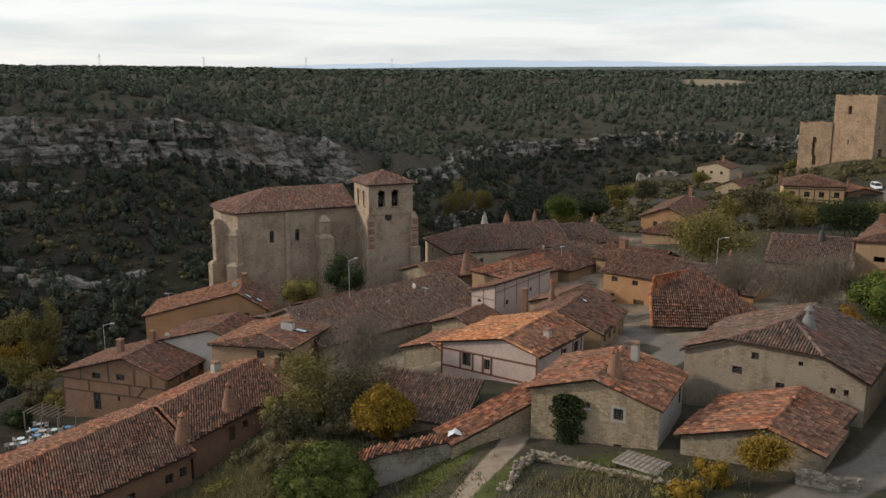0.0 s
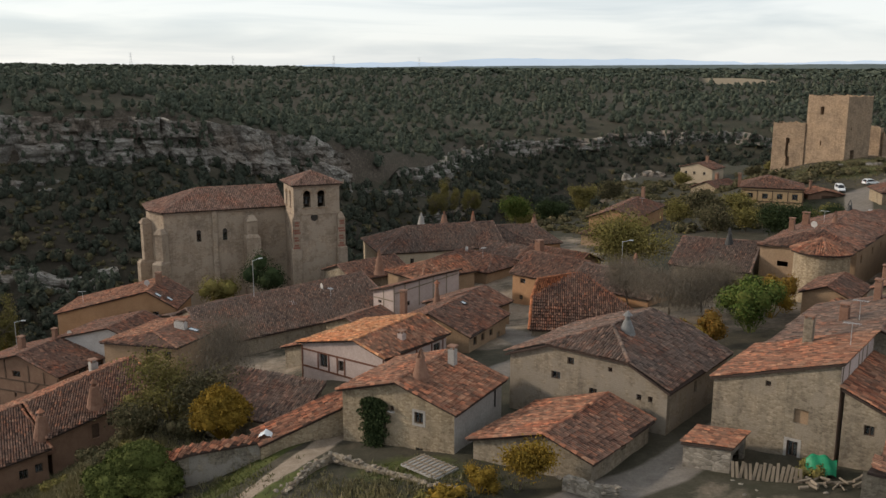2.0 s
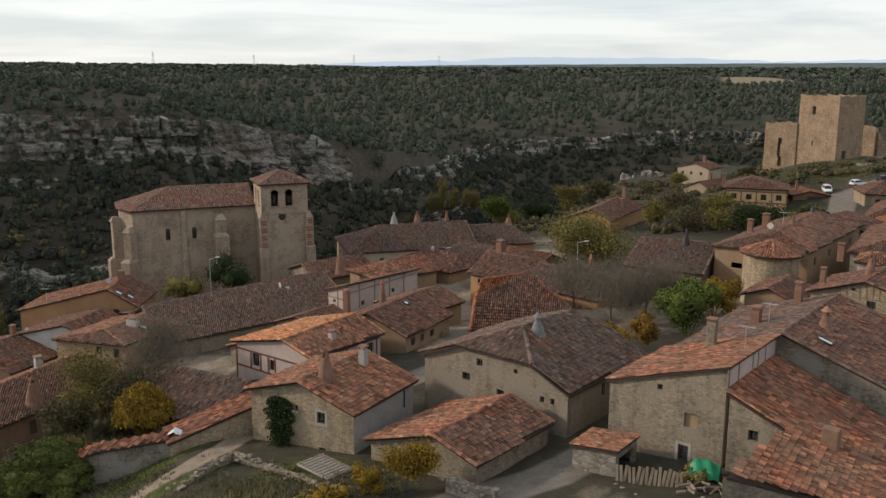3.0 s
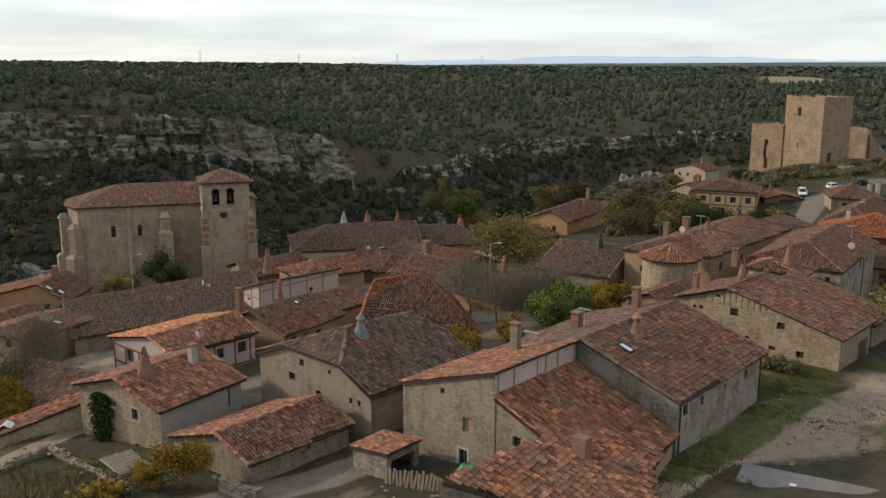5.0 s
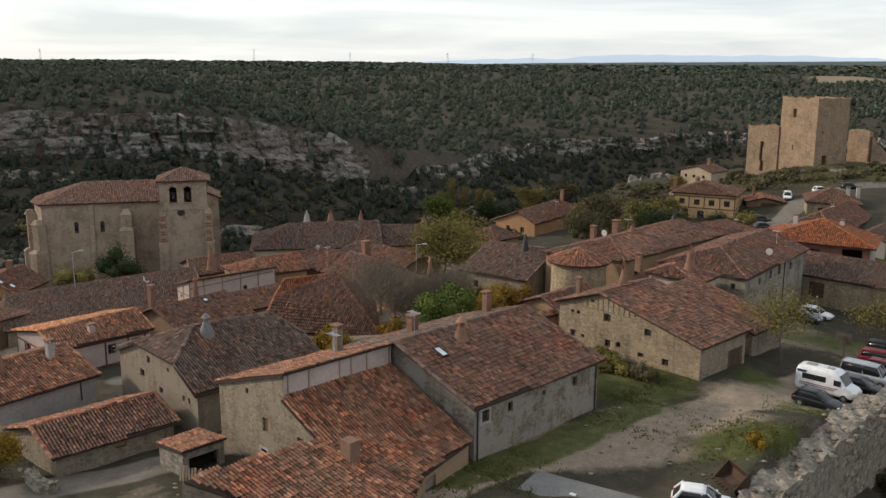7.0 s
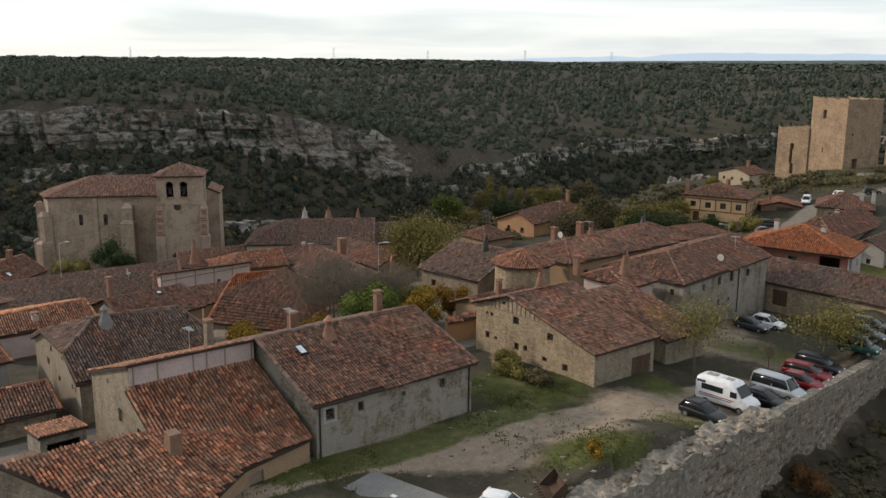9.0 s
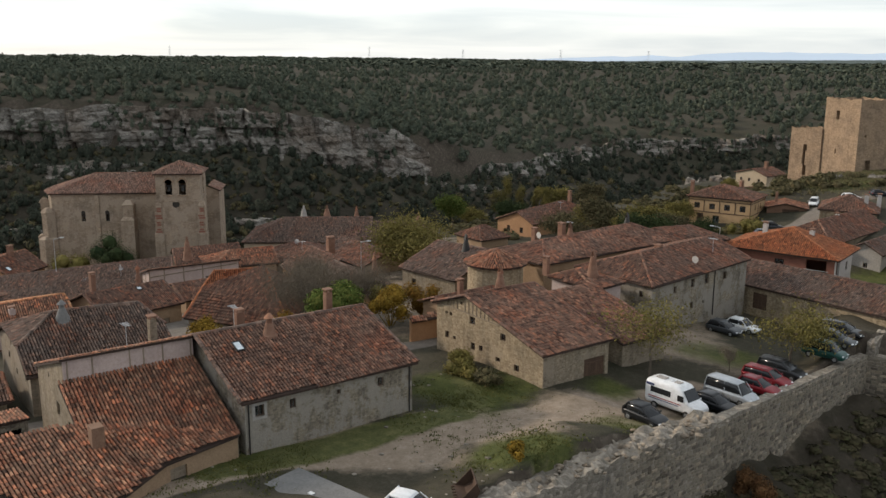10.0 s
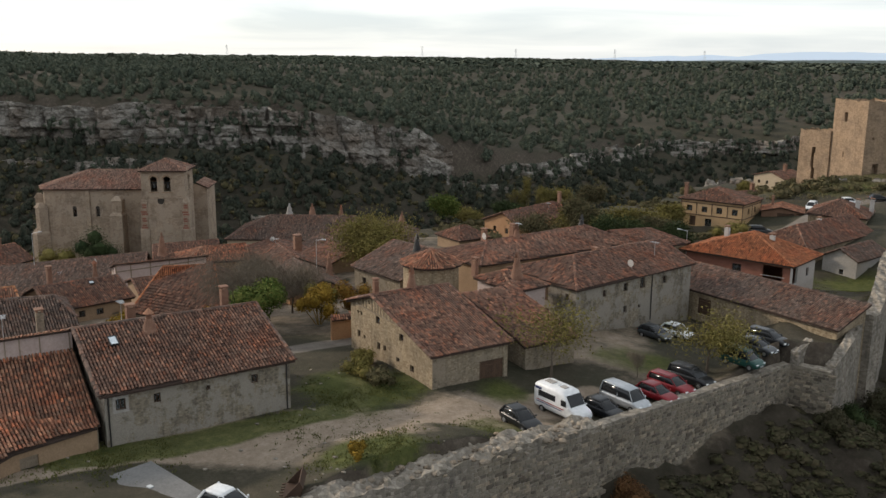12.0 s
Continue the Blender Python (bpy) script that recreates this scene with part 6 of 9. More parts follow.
def tree(x, y, height, radius, leaf, label, density=1.0, bare=0.0, trunk=0.14, seed=1, low=0.25, leaf_size=0.16, category="tree", z=None):
    """A broadleaf tree: tapered trunk, forking limbs with twigs, and a crown of many small leaves gathered in tufts along the limbs."""
    rng = random.Random(seed)
    T = thing("tree", Matrix.Translation((x, y, (gz(x, y) if z is None else z) - 0.15)), label, category, "village trees")
    bm = bmesh.new()
    tips = []

    def limb(p, d, length, r, level):
        k = 3
        for i in range(k):
            q = p + d * length / k
            d2 = (d + Vector((rng.uniform(-1, 1), rng.uniform(-1, 1), rng.uniform(-0.3, 0.5))) * 0.22).normalized()
            add_cyl(bm, p, q, r * (1 - 0.25 * i), r * (1 - 0.25 * (i + 1)), 5 if level else 7)
            p, d = q, d2
            if level < 3 and (i > 0 or level):
                for _ in range(2 if level < 2 else 1):
                    a = rng.uniform(0, 6.28)
                    side = Vector((math.cos(a), math.sin(a), rng.uniform(0.0, 0.75)))
                    limb(p, (d * 0.45 + side * 0.8).normalized(), length * rng.uniform(0.5, 0.72), r * 0.5, level + 1)
            if level >= 2:
                tips.append(p.copy())
        tips.append(p.copy())

    limb(Vector((0, 0, 0)), Vector((rng.uniform(-0.08, 0.08), rng.uniform(-0.08, 0.08), 1)).normalized(), height * 0.52, trunk, 0)
    part("trunk", bm, M_BARK, T, "bare grey-brown trunk and limbs")
    mx = max(max(abs(t.x), abs(t.y)) for t in tips) + 1e-6
    mz = max(t.z for t in tips)
    vs, fs = [], []
    lean = [t for t in tips if t.z > height * low]
    count = int(6600 * density)
    npr = np.random.default_rng(seed)
    if lean and count:
        pick = npr.integers(len(lean), size=count)
        base = np.array([tuple(t) for t in lean])[pick]
        base[:, :2] *= min(1.6, radius / mx)
        base[:, 2] *= height * 0.93 / mz
        c = base + npr.normal(0, 1, (count, 3)) * radius * np.array([0.2, 0.2, 0.15])
        u = npr.normal(0, 1, (count, 3))
        u /= np.linalg.norm(u, axis=1)[:, None]
        w = np.cross(u, npr.normal(0, 1, (count, 3)))
        w /= np.linalg.norm(w, axis=1)[:, None]
        s = (leaf_size * 0.76 * npr.uniform(0.6, 1.3, count))[:, None]
        if leaf is L_TWIG:
            u[:, 2] = np.abs(u[:, 2]) + 0.4
            q = np.stack([c - u * s * 2.2, c - w * s * 0.10, c + u * s * 2.2, c + w * s * 0.10], 1)
        else:
            q = np.stack([c - u * s, c - w * s * 0.55, c + u * s, c + w * s * 0.55], 1)
        quick_mesh("crown", q.reshape(-1, 3), np.arange(count * 4).reshape(-1, 4), leaf).parent = T
    return T


def bush(x, y, radius, height, leaf, label, cards=900, seed=1, z=None, size=0.16, name="bush", squash=1.0):
    """A dense shrub of many small leaves gathered in lobes over a dark heart."""
    cards, size = int(cards * 2.3), size * 0.62
    rng = np.random.default_rng(seed)
    B = thing(name, Matrix.Translation((x, y, (gz(x, y) if z is None else z) - 0.1)), label, "bush", "bushes")
    lobes = []
    for i in range(9):
        a, q = rng.uniform(0, 6.28), rng.uniform(0.15, 0.68)
        lobes.append((q * math.cos(a) * radius, q * math.sin(a) * radius * squash, height * rng.uniform(0.25, 0.7), radius * rng.uniform(0.28, 0.46)))
    unit = lambda q: q / np.linalg.norm(q, axis=1)[:, None]  # noqa: E731
    lob = np.array(lobes)[rng.integers(len(lobes), size=cards)]
    d = unit(rng.normal(0, 1, (cards, 3)))
    c = lob[:, :3] + d * (lob[:, 3] * rng.uniform(0.55, 1.08, cards))[:, None] * np.array([1, 1, min(1.0, height / radius)])
    c[:, 2] = np.maximum(c[:, 2], 0.05)
    u = unit(np.cross(d, rng.normal(0, 1, (cards, 3))))
    w = unit(np.cross(d + rng.normal(0, 0.5, (cards, 3)), u))
    s = (size * rng.uniform(0.6, 1.3, cards))[:, None]
    V = np.stack([c - u * s, c - w * s * 0.7, c + u * s, c + w * s * 0.7], 1).reshape(-1, 3)
    quick_mesh("leaves", V, np.arange(cards * 4).reshape(-1, 4), leaf).parent = B
    bm = bmesh.new()
    for lx, ly, lz, lr in lobes:
        m = Matrix.Translation((lx, ly, lz)) @ Matrix.Diagonal((lr * 0.62, lr * 0.62, lr * 0.62 * min(1.0, height / radius), 1))
        bmesh.ops.create_icosphere(bm, subdivisions=1, radius=1, matrix=m)
        add_cyl(bm, (lx * 0.2, ly * 0.2, 0), (lx, ly, lz), 0.05, 0.03, 5)
    part("inner_growth", bm, leaf, B)
    return B


tree(-8.4, 84.0, 12.2, 5.6, L_TWIG, "tall bare tree with a haze of fine brown twigs", 3.0, trunk=0.26, seed=3, low=0.2, z=-10.5)
tree(-12.6, 82.0, 8.6, 4.2, L_OLIVE, "half-bare olive-brown tree in the thicket", 1.0, trunk=0.16, seed=4, low=0.12, z=-9.8)
tree(-9.0, 79.0, 7.2, 3.8, L_SCRUB, "half-bare brown tree in the thicket", 1.0, trunk=0.14, seed=6, low=0.12, z=-9.2)
tree(-15.5, 78.0, 4.2, 2.8, L_SCRUB, "scrubby brown tree on the grassy slope", 0.6, trunk=0.1, seed=5, low=0.1)


def cushions(name, x, y, z, radius, height, leaf, label, seed, count, lobe=(0.20, 0.30), loose=(0.86, 1.06), flat=0.72, core=0.9, dome=0.62):
    """A dense rounded shrub: many cushions of fine foliage over a dome."""
    rng = np.random.default_rng(seed)
    B = thing(name, Matrix.Translation((x, y, z - 0.1)), label, "bush", "bushes")
    unit = lambda q: q / np.linalg.norm(q, axis=1)[:, None]  # noqa: E731
    lobes = []
    for i in range(34):
        a, q = 2.4 * i, math.sqrt((i + 0.5) / 34)
        rr = radius * 0.80 * q
        lobes.append((rr * math.cos(a) * rng.uniform(0.9, 1.1), rr * math.sin(a) * 0.85, max(0.5, height * (0.80 - dome * q * q) + rng.uniform(-0.25, 0.25)), radius * rng.uniform(*lobe)))
    L = np.array(lobes)
    lob = L[rng.integers(len(L), size=count)]
    d = unit(rng.normal(0, 1, (count, 3)))
    d[:, 2] = np.where(d[:, 2] < -0.3, -d[:, 2], d[:, 2])
    c = lob[:, :3] + d * (lob[:, 3] * rng.uniform(*loose, count))[:, None] * np.array([1, 1, flat])
    c[:, 2] = np.maximum(c[:, 2], 0.05)
    u = unit(np.cross(d, rng.normal(0, 1, (count, 3))))
    w = unit(d * 0.8 + rng.normal(0, 0.45, (count, 3)))
    s = (0.12 * rng.uniform(0.6, 1.3, count))[:, None]
    V = np.stack([c - u * s * 0.8, c - w * s * 0.3, c + u * s * 0.8, c + w * s * 1.3], 1).reshape(-1, 3)
    quick_mesh("leaves", V, np.arange(count * 4).reshape(-1, 4), leaf).parent = B
    bm = bmesh.new()
    for lx, ly, lz, lr in lobes:
        bmesh.ops.create_icosphere(bm, subdivisions=2, radius=1, matrix=Matrix.Translation((lx, ly, lz)) @ Matrix.Diagonal((lr * core, lr * core, lr * core * flat, 1)))
        add_cyl(bm, (lx * 0.2, ly * 0.2, 0), (lx, ly, lz), 0.09, 0.05, 5)
    part("inner_growth", bm, leaf, B)


def ivy(key, x, y, z0, z1, width, seed):
    """Climbing ivy spreading over the front wall of a house, widest near its top."""
    rng = np.random.default_rng(seed)
    h = HOUSES[key]
    M = h["ob"].matrix_world.copy()
    lx = (M.inverted() @ Vector((x, y, 0))).x
    B = thing("ivy", M @ Matrix.Translation((lx, h["o"], z0)), "dark climbing ivy against the house wall", "ivy")
    n = 5200
    f = rng.uniform(0, 1, n) ** 0.85
    half = width / 2 * (0.62 + 0.45 * f) * np.where(f > 0.75, 1 - ((f - 0.75) / 0.3) ** 2, 1) * (1 + 0.18 * np.sin(f * 21 + 1) + 0.1 * np.sin(f * 47))
    c = np.stack([half * np.clip(rng.normal(0, 0.55, n), -1.1, 1.1), -0.12 - np.abs(rng.normal(0, 0.28, n)) * (1.2 - 0.6 * f), f * (z1 - z0)], -1)
    u = rng.normal(0, 1, (n, 3))
    u /= np.linalg.norm(u, axis=1)[:, None]
    w = np.cross(u, rng.normal(0, 1, (n, 3)))
    w /= np.linalg.norm(w, axis=1)[:, None]
    s = (0.10 * rng.uniform(0.6, 1.3, n))[:, None]
    quick_mesh("leaves", np.stack([c - u * s, c - w * s * 0.7, c + u * s, c + w * s * 0.7], 1).reshape(-1, 3), np.arange(n * 4).reshape(-1, 4), L_DARK).parent = B
    bm = bmesh.new()
    for i in range(5):
        a = (i - 2) * width * 0.16
        add_cyl(bm, (a * 0.4, -0.06, 0), (a * 1.4, -0.05, (z1 - z0) * (0.9 - 0.1 * abs(i - 2))), 0.05, 0.015, 5)
    part("stems", bm, M_BARK, B)


cushions("juniper_bush", -9.0, 65.0, gz(-9.0, 65.0), 4.5, 4.1, L_JUNI, "broad dark green juniper bush on the bank", 7, 15000)
cushions("bush", -5.2, 75.2, -7.6, 2.9, 4.9, L_YELL, "yellow autumn tree beside the shed", 6, 9000, (0.26, 0.42), (0.7, 1.15), 0.9, 0.6, 0.5)
ivy("h1", 9.4, 64.5, gz(9.4, 64.3) - 0.1, 0.2, 2.6, 9)
bush(-14.0, 69.5, 2.6, 2.2, L_SCRUB, "brown scrub beside the juniper", 900, 8)
bush(16.0, 54.0, 1.6, 1.5, L_YELL, "low yellow bush behind the dry stone wall", 500, 12)
bush(14.4, 53.2, 1.3, 1.1, L_OLIVE, "low olive bush behind the dry stone wall", 400, 13)
bush(47.0, 91.0, 3.9, 6.6, L_GREEN, "round leafy green tree between the roofs", 3600, 14, z=-1.6, size=0.2)
tree(39.4, 131.8, 9.4, 7.0, L_OLIVE, "broad olive-green tree among the houses", 2.6, trunk=0.28, seed=15, low=0.15, leaf_size=0.22, z=-5.4)
tree(40.0, 98.0, 6.6, 5.5, L_TWIG, "bare grey tree with fine twigs", 3.2, trunk=0.16, seed=16, low=0.15, z=-2.6)
tree(44.5, 101.5, 6.2, 4.8, L_TWIG, "bare grey tree with fine twigs", 2.8, trunk=0.15, seed=17, low=0.15, z=-2.4)
tree(36.5, 105.0, 6.0, 4.5, L_TWIG, "bare grey tree with fine twigs", 2.6, trunk=0.15, seed=18, low=0.15, z=-3.4)
bush(38.2, 80.0, 2.5, 4.6, L_YELL, "yellow autumn bush behind the roofs", 1600, 19, z=-1.4, size=0.18)
bush(42.4, 87.5, 2.5, 4.2, L_ORAN, "rust-coloured autumn bush behind the roofs", 1600, 20, z=-1.8, size=0.18)
bush(51.0, 96.5, 2.9, 5.4, L_YELL, "yellow autumn tree beside the long house", 2000, 21, z=-1.6, size=0.18)
bush(53.5, 100.0, 2.4, 4.6, L_ORAN, "rust and yellow autumn tree", 1500, 22, z=-1.4, size=0.18)
bush(49.0, 101.0, 2.6, 4.4, L_OLIVE, "olive-green tree beside the long house", 1500, 23, z=-1.6, size=0.18)
tree(79.6, 88.0, 7.0, 4.6, L_OLIVE, "half-bare autumn tree over the parked van", 0.42, trunk=0.14, seed=24, low=0.2)
tree(92.2, 99.0, 6.6, 4.0, L_OLIVE, "yellowing tree over the parked cars", 0.75, trunk=0.16, seed=25, low=0.2)
tree(86.5, 93.0, 2.6, 1.0, L_TWIG, "small bare tree in the car park", 0.12, trunk=0.05, seed=26, low=0.3)
tree(82.0, 158.0, 6.0, 3.0, L_DARK, "dark evergreen tree among the roofs", 2.0, trunk=0.14, seed=27, low=0.08)
bush(88.4, 180, 3.6, 3.4, L_OLIVE, "olive bush below the yellow house", 1200, 28, size=0.24)
bush(73, 150, 3.0, 2.6, L_DARK, "dark hedge beside the roofs", 900, 29, size=0.24)
bush(-15.2, 133.8, 4.8, 8.6, L_DARK, "dark ivy-green bush against the church", 1800, 30, z=-10.0, size=0.22)
bush(-22.0, 132.4, 4.8, 6.6, L_OLIVE, "yellowish bush against the church", 1100, 31, z=-11.5, size=0.22)
bush(-29.5, 131.8, 2.2, 3.0, L_OLIVE, "yellowish bush at the foot of the apse", 700, 32, z=-12.5, size=0.2)
bush(-35.0, 133.0, 2.4, 3.4, L_YELL, "yellow-green bush below the apse", 800, 33, z=-14.0, size=0.2)
for k, (x, y, top) in enumerate(((5.5, 331, -14), (9.5, 336, -19), (14.3, 346, -21), (18, 350, -22), (1.5, 330, -20), (-85, 184, -22), (-88, 180, -24))):
    tree(x, y, top - gz(x, y), 2.4, L_OLIVE, "slender poplar thinning in autumn", 1.0, trunk=0.2, seed=40 + k, low=0.05, leaf_size=0.26)
for k, (x, y) in enumerate(((-92, 190), (-97, 186), (-90, 176), (-80, 172), (-101, 196))):
    tree(x, y, 8.0 + k % 3, 4.0, L_YELL if k < 2 else L_OLIVE, "autumn tree in the gorge", 1.2, trunk=0.2, seed=50 + k, low=0.15, leaf_size=0.26)
for k, (x, y, lf) in enumerate(((30, 205, L_OLIVE), (36, 212, L_DARK), (44, 222, L_OLIVE), (52, 228, L_SCRUB), (63, 172, L_SCRUB), (70, 180, L_OLIVE), (27, 196, L_GREEN))):
    tree(x, y, 6.0 + (k * 37 % 5) * 0.7, 3.6, lf, "tree on the slope behind the village", 1.3, trunk=0.16, seed=60 + k, low=0.1, leaf_size=0.26)
for k, (x, y) in enumerate(((96, 224), (103, 222), (112, 222), (120, 226), (90, 228), (126, 232), (98, 216), (116, 214))):
    bush(x, y, 2.2, 1.4, L_SCRUB, "scrub on the castle knoll", 420, 80 + k, size=0.24)
bush(64.3, 81.0, 2.0, 1.8, L_OLIVE, "dry brown bramble between the houses", 800, 91)
bush(66.5, 79.6, 1.8, 1.4, L_SCRUB, "dry brown bramble between the houses", 700, 92)
bush(62.8, 83.6, 1.6, 1.7, L_OLIVE, "olive shrub between the houses", 600, 93)
bush(73.4, 62.4, 1.0, 1.5, L_YELL, "yellow shrub on the grass", 300, 94)
bush(78.0, 66.6, 1.3, 0.8, L_GREEN, "low green shrub beside the rampart", 300, 95)
bush(40.5, 55.4, 1.5, 1.1, L_OLIVE, "overgrown weeds in the yard", 500, 96)


# ---- roof furniture ----
def roof_z(key, x, y):
    """Height of a house's roof over a place of the village."""
    h = HOUSES[key]
    p = h["ob"].matrix_world.inverted() @ Vector((x, y, 0))
    f = min(1, max(0, p.y / h["l"]))
    if h["mono"]:
        return float(np.interp(p.x, [-h["w"] / 2, h["w"] / 2], [h["zl"], h["zr"]])), p
    rz = h["z0"] + (h["z1"] - h["z0"]) * f
    return float(np.interp(p.x, [-h["w"] / 2, h["rx"], h["w"] / 2], [h["zl"], rz, h["zr"]])), p


def cone_chimney(key, x, y, top, r=0.85, ears=True, cap=None):
    """The tall tapering chimney of the region: a cone of mud and tile with two leaning tiles on its mouth."""
    z, p = roof_z(key, x, y)
    H = HOUSES[key]["ob"]
    h = max(1.0, top - z - 0.5)
    bm = bmesh.new()
    rows = 9
    rng = random.Random(int(x * 7 + y))
    last = None
    for i in range(rows + 1):
        a = i / rows
        ra = r * (1 - 0.68 * a) * rng.uniform(0.95, 1.05) + 0.02
        ring = [bm.verts.new((p.x + ra * math.cos(t), p.y + ra * math.sin(t), z - 0.5 + (h + 0.5) * a)) for t in (2 * math.pi * j / 14 for j in range(14))]
        for j in range(14 if last else 0):
            bm.faces.new((last[j], last[(j + 1) % 14], ring[(j + 1) % 14], ring[j]))
        last = ring
    bm.faces.new(last)
    c = part("chimney", bm, M_CONE if cap is None else cap, H, "tall conical chimney of mud and tile")
    bm = bmesh.new()
    if ears:
        for s in (-1, 1):
            m = Matrix.Translation((p.x + s * 0.13, p.y, z + h + 0.32)) @ Matrix.Rotation(-s * 0.3, 4, "Y")
            add_box(bm, (0, 0, 0), (0.07, 0.42, 0.85), m=m, taper=0.55)
    else:
        add_cyl(bm, (p.x, p.y, z + h), (p.x, p.y, z + h + 0.35), 0.24, 0.2, 10)
        add_cyl(bm, (p.x, p.y, z + h + 0.4), (p.x, p.y, z + h + 0.8), 0.42, 0.04, 10)
    part("cap", bm, T_RED if cap is None else cap, c)


def box_chimney(key, x, y, top, w=0.55, d=0.5, material=None, hat=True):
    z, p = roof_z(key, x, y)
    H = HOUSES[key]["ob"]
    bm = bmesh.new()
    add_box(bm, (p.x, p.y, (z - 0.5 + top - 0.3) / 2), (w, d, top - 0.3 - z + 0.5), bevel=0.03)
    c = part("chimney", bm, material or M_CONE, H, "square rendered chimney")
    if hat:
        bm = bmesh.new()
        for sx in (-1, 1):
            for sy in (-1, 1):
                add_box(bm, (p.x + sx * (w / 2 - 0.08), p.y + sy * (d / 2 - 0.08), top - 0.18), (0.1, 0.1, 0.26))
        add_box(bm, (p.x, p.y, top - 0.02), (w + 0.16, d + 0.16, 0.09), taper=0.9)
        part("cap", bm, M_CONE, c)


M_CONE = plain("chimney_mud_tile", (0.15, 0.075, 0.05), (0.25, 0.145, 0.10), 5.0, 0.95, 0.5, 0.04)
cone_chimney("h1", 13.6, 66.1, 3.9, 0.8)
box_chimney("h1", 16.0, 69.9, 3.2, 0.6, 0.6, M_GREYP)
box_chimney("h2", 10.5, 84.7, -0.1, 0.65, 0.65, M_PINK)
box_chimney("h2b", 9.5, 99.0, 0.4, 0.7, 0.6, M_CONE)
cone_chimney("h2b", 13.2, 103.2, 0.3, 0.5, False)
cone_chimney("h3", 30.4, 70.4, 4.3, 0.8, False, M_CONC)
box_chimney("n1a", 43.3, 65.6, 7.4, 0.7, 0.55, M_STONE)
box_chimney("n1b", 48.0, 70.6, 7.0, 0.7, 0.7, M_CONE)
box_chimney("n1b", 53.2, 76.4, 7.7, 0.6, 0.6, M_CONE)
cone_chimney("n1b", 52.4, 67.7, 7.6, 0.75, False)
box_chimney("n2", 47.9, 53.2, 4.3, 1.0, 0.8, M_BRICKO, False)
cone_chimney("g1", 64.9, 90.3, 7.4, 0.6)
box_chimney("g1", 60.6, 91.2, 5.7, 0.5, 0.5)
cone_chimney("g3", 72.2, 101.2, 7.2, 0.75, True, M_CONE)
box_chimney("g3", 66.8, 103.2, 5.9, 0.7, 0.5)
cone_chimney("wr", 52.6, 119.9, 4.1, 0.7, True, M_IRON)
cone_chimney("lb", 7.7, 160.9, -0.9, 1.0, True, M_GREYP)
cone_chimney("lb", 11.9, 162.4, -0.9, 1.0)
cone_chimney("lb", 17.3, 164.2, -1.1, 0.7)
cone_chimney("lbe", 29.0, 167.0, -2.0, 0.9)
cone_chimney("l2a", -25.8, 81.9, -8.2, 1.25, False)
cone_chimney("l2b", -22.1, 86.2, -6.6, 1.2, False)
box_chimney("l2b", -25.4, 93.6, -6.7, 0.9, 0.8, M_GREYP)
box_chimney("l2b", -18.6, 93.0, -6.0, 0.8, 0.7)
box_chimney("l1", -41.5, 108.3, -8.8, 0.8, 0.7)
box_chimney("l1", -38.0, 110.4, -8.3, 0.6, 0.6)
box_chimney("l4", -19.5, 106.2, -5.6, 1.6, 0.7, M_WHITE)
box_chimney("l3", -29.0, 125.0, -4.0, 0.8, 0.8)
cone_chimney("p2", 3.4, 128.5, -1.2, 0.8)
box_chimney("m2", 27.5, 131.0, 0.2, 1.1, 1.0, M_CONE)
cone_chimney("m2s", 39.8, 119.0, 0.6, 0.6)
cone_chimney("lh", 66.5, 119.6, 6.3, 0.6)
box_chimney("lh", 61.5, 121.5, 5.5, 0.7, 0.6)
box_chimney("lh", 64.5, 124.6, 5.8, 0.9, 0.7)
cone_chimney("lh", 72.5, 129.5, 6.4, 0.6, True, M_IRON)
box_chimney("g2", 78.0, 113.0, 6.4, 0.8, 0.6, None, False)
box_chimney("r", 90.6, 139.5, 5.0, 0.6, 0.6, M_WHITE)
box_chimney("r", 96.5, 137.2, 4.8, 0.6, 0.6, M_WHITE)
box_chimney("y", 78.0, 202.5, 2.2, 0.7, 0.6)
box_chimney("x1", 109.5, 186.0, 3.2, 0.7, 0.6, M_WHITE)
box_chimney("x1", 112.0, 188.5, 3.1, 0.7, 0.6, M_WHITE)
box_chimney("r2", 103.0, 170.0, 2.1, 0.6, 0.6, M_WHITE)
box_chimney("q1", 88.6, 260.5, -4.6, 0.9, 0.9)
box_chimney("q2", 96.0, 301.0, -3.6, 0.9, 0.9)
box_chimney("x2", 95.0, 205.0, 0.2, 0.5, 0.5)
box_chimney("z2", 54.0, 190.5, 0.4, 0.7, 0.6)


def skylight(key, x, y, w, l, rise=0.08):
    z, p = roof_z(key, x, y)
    h = HOUSES[key]
    side = 1 if p.x > h["rx"] else -1
    run = (h["w"] / 2 - h["rx"]) if side > 0 else (h["w"] / 2 + h["rx"])
    a = math.atan2(((h["zr"] if side > 0 else h["zl"]) - (h["z0"] + h["z1"]) / 2), run) * side
    m = Matrix.Translation((p.x, p.y, z + 0.1 + rise)) @ Matrix.Rotation(-a, 4, "Y")
    bm = bmesh.new()
    for c, s in (((0, l / 2, 0), (w, 0.08, 0.14)), ((0, -l / 2, 0), (w, 0.08, 0.14)), ((w / 2, 0, 0), (0.08, l, 0.14)), ((-w / 2, 0, 0), (0.08, l, 0.14))):
        add_box(bm, c, s, m=m)
    f = part("roof_window", bm, M_IRON, h["ob"])
    bm = bmesh.new()
    add_box(bm, (0, 0, 0), (w - 0.1, l - 0.1, 0.05), m=m)
    part("pane", bm, M_SKYL, f)


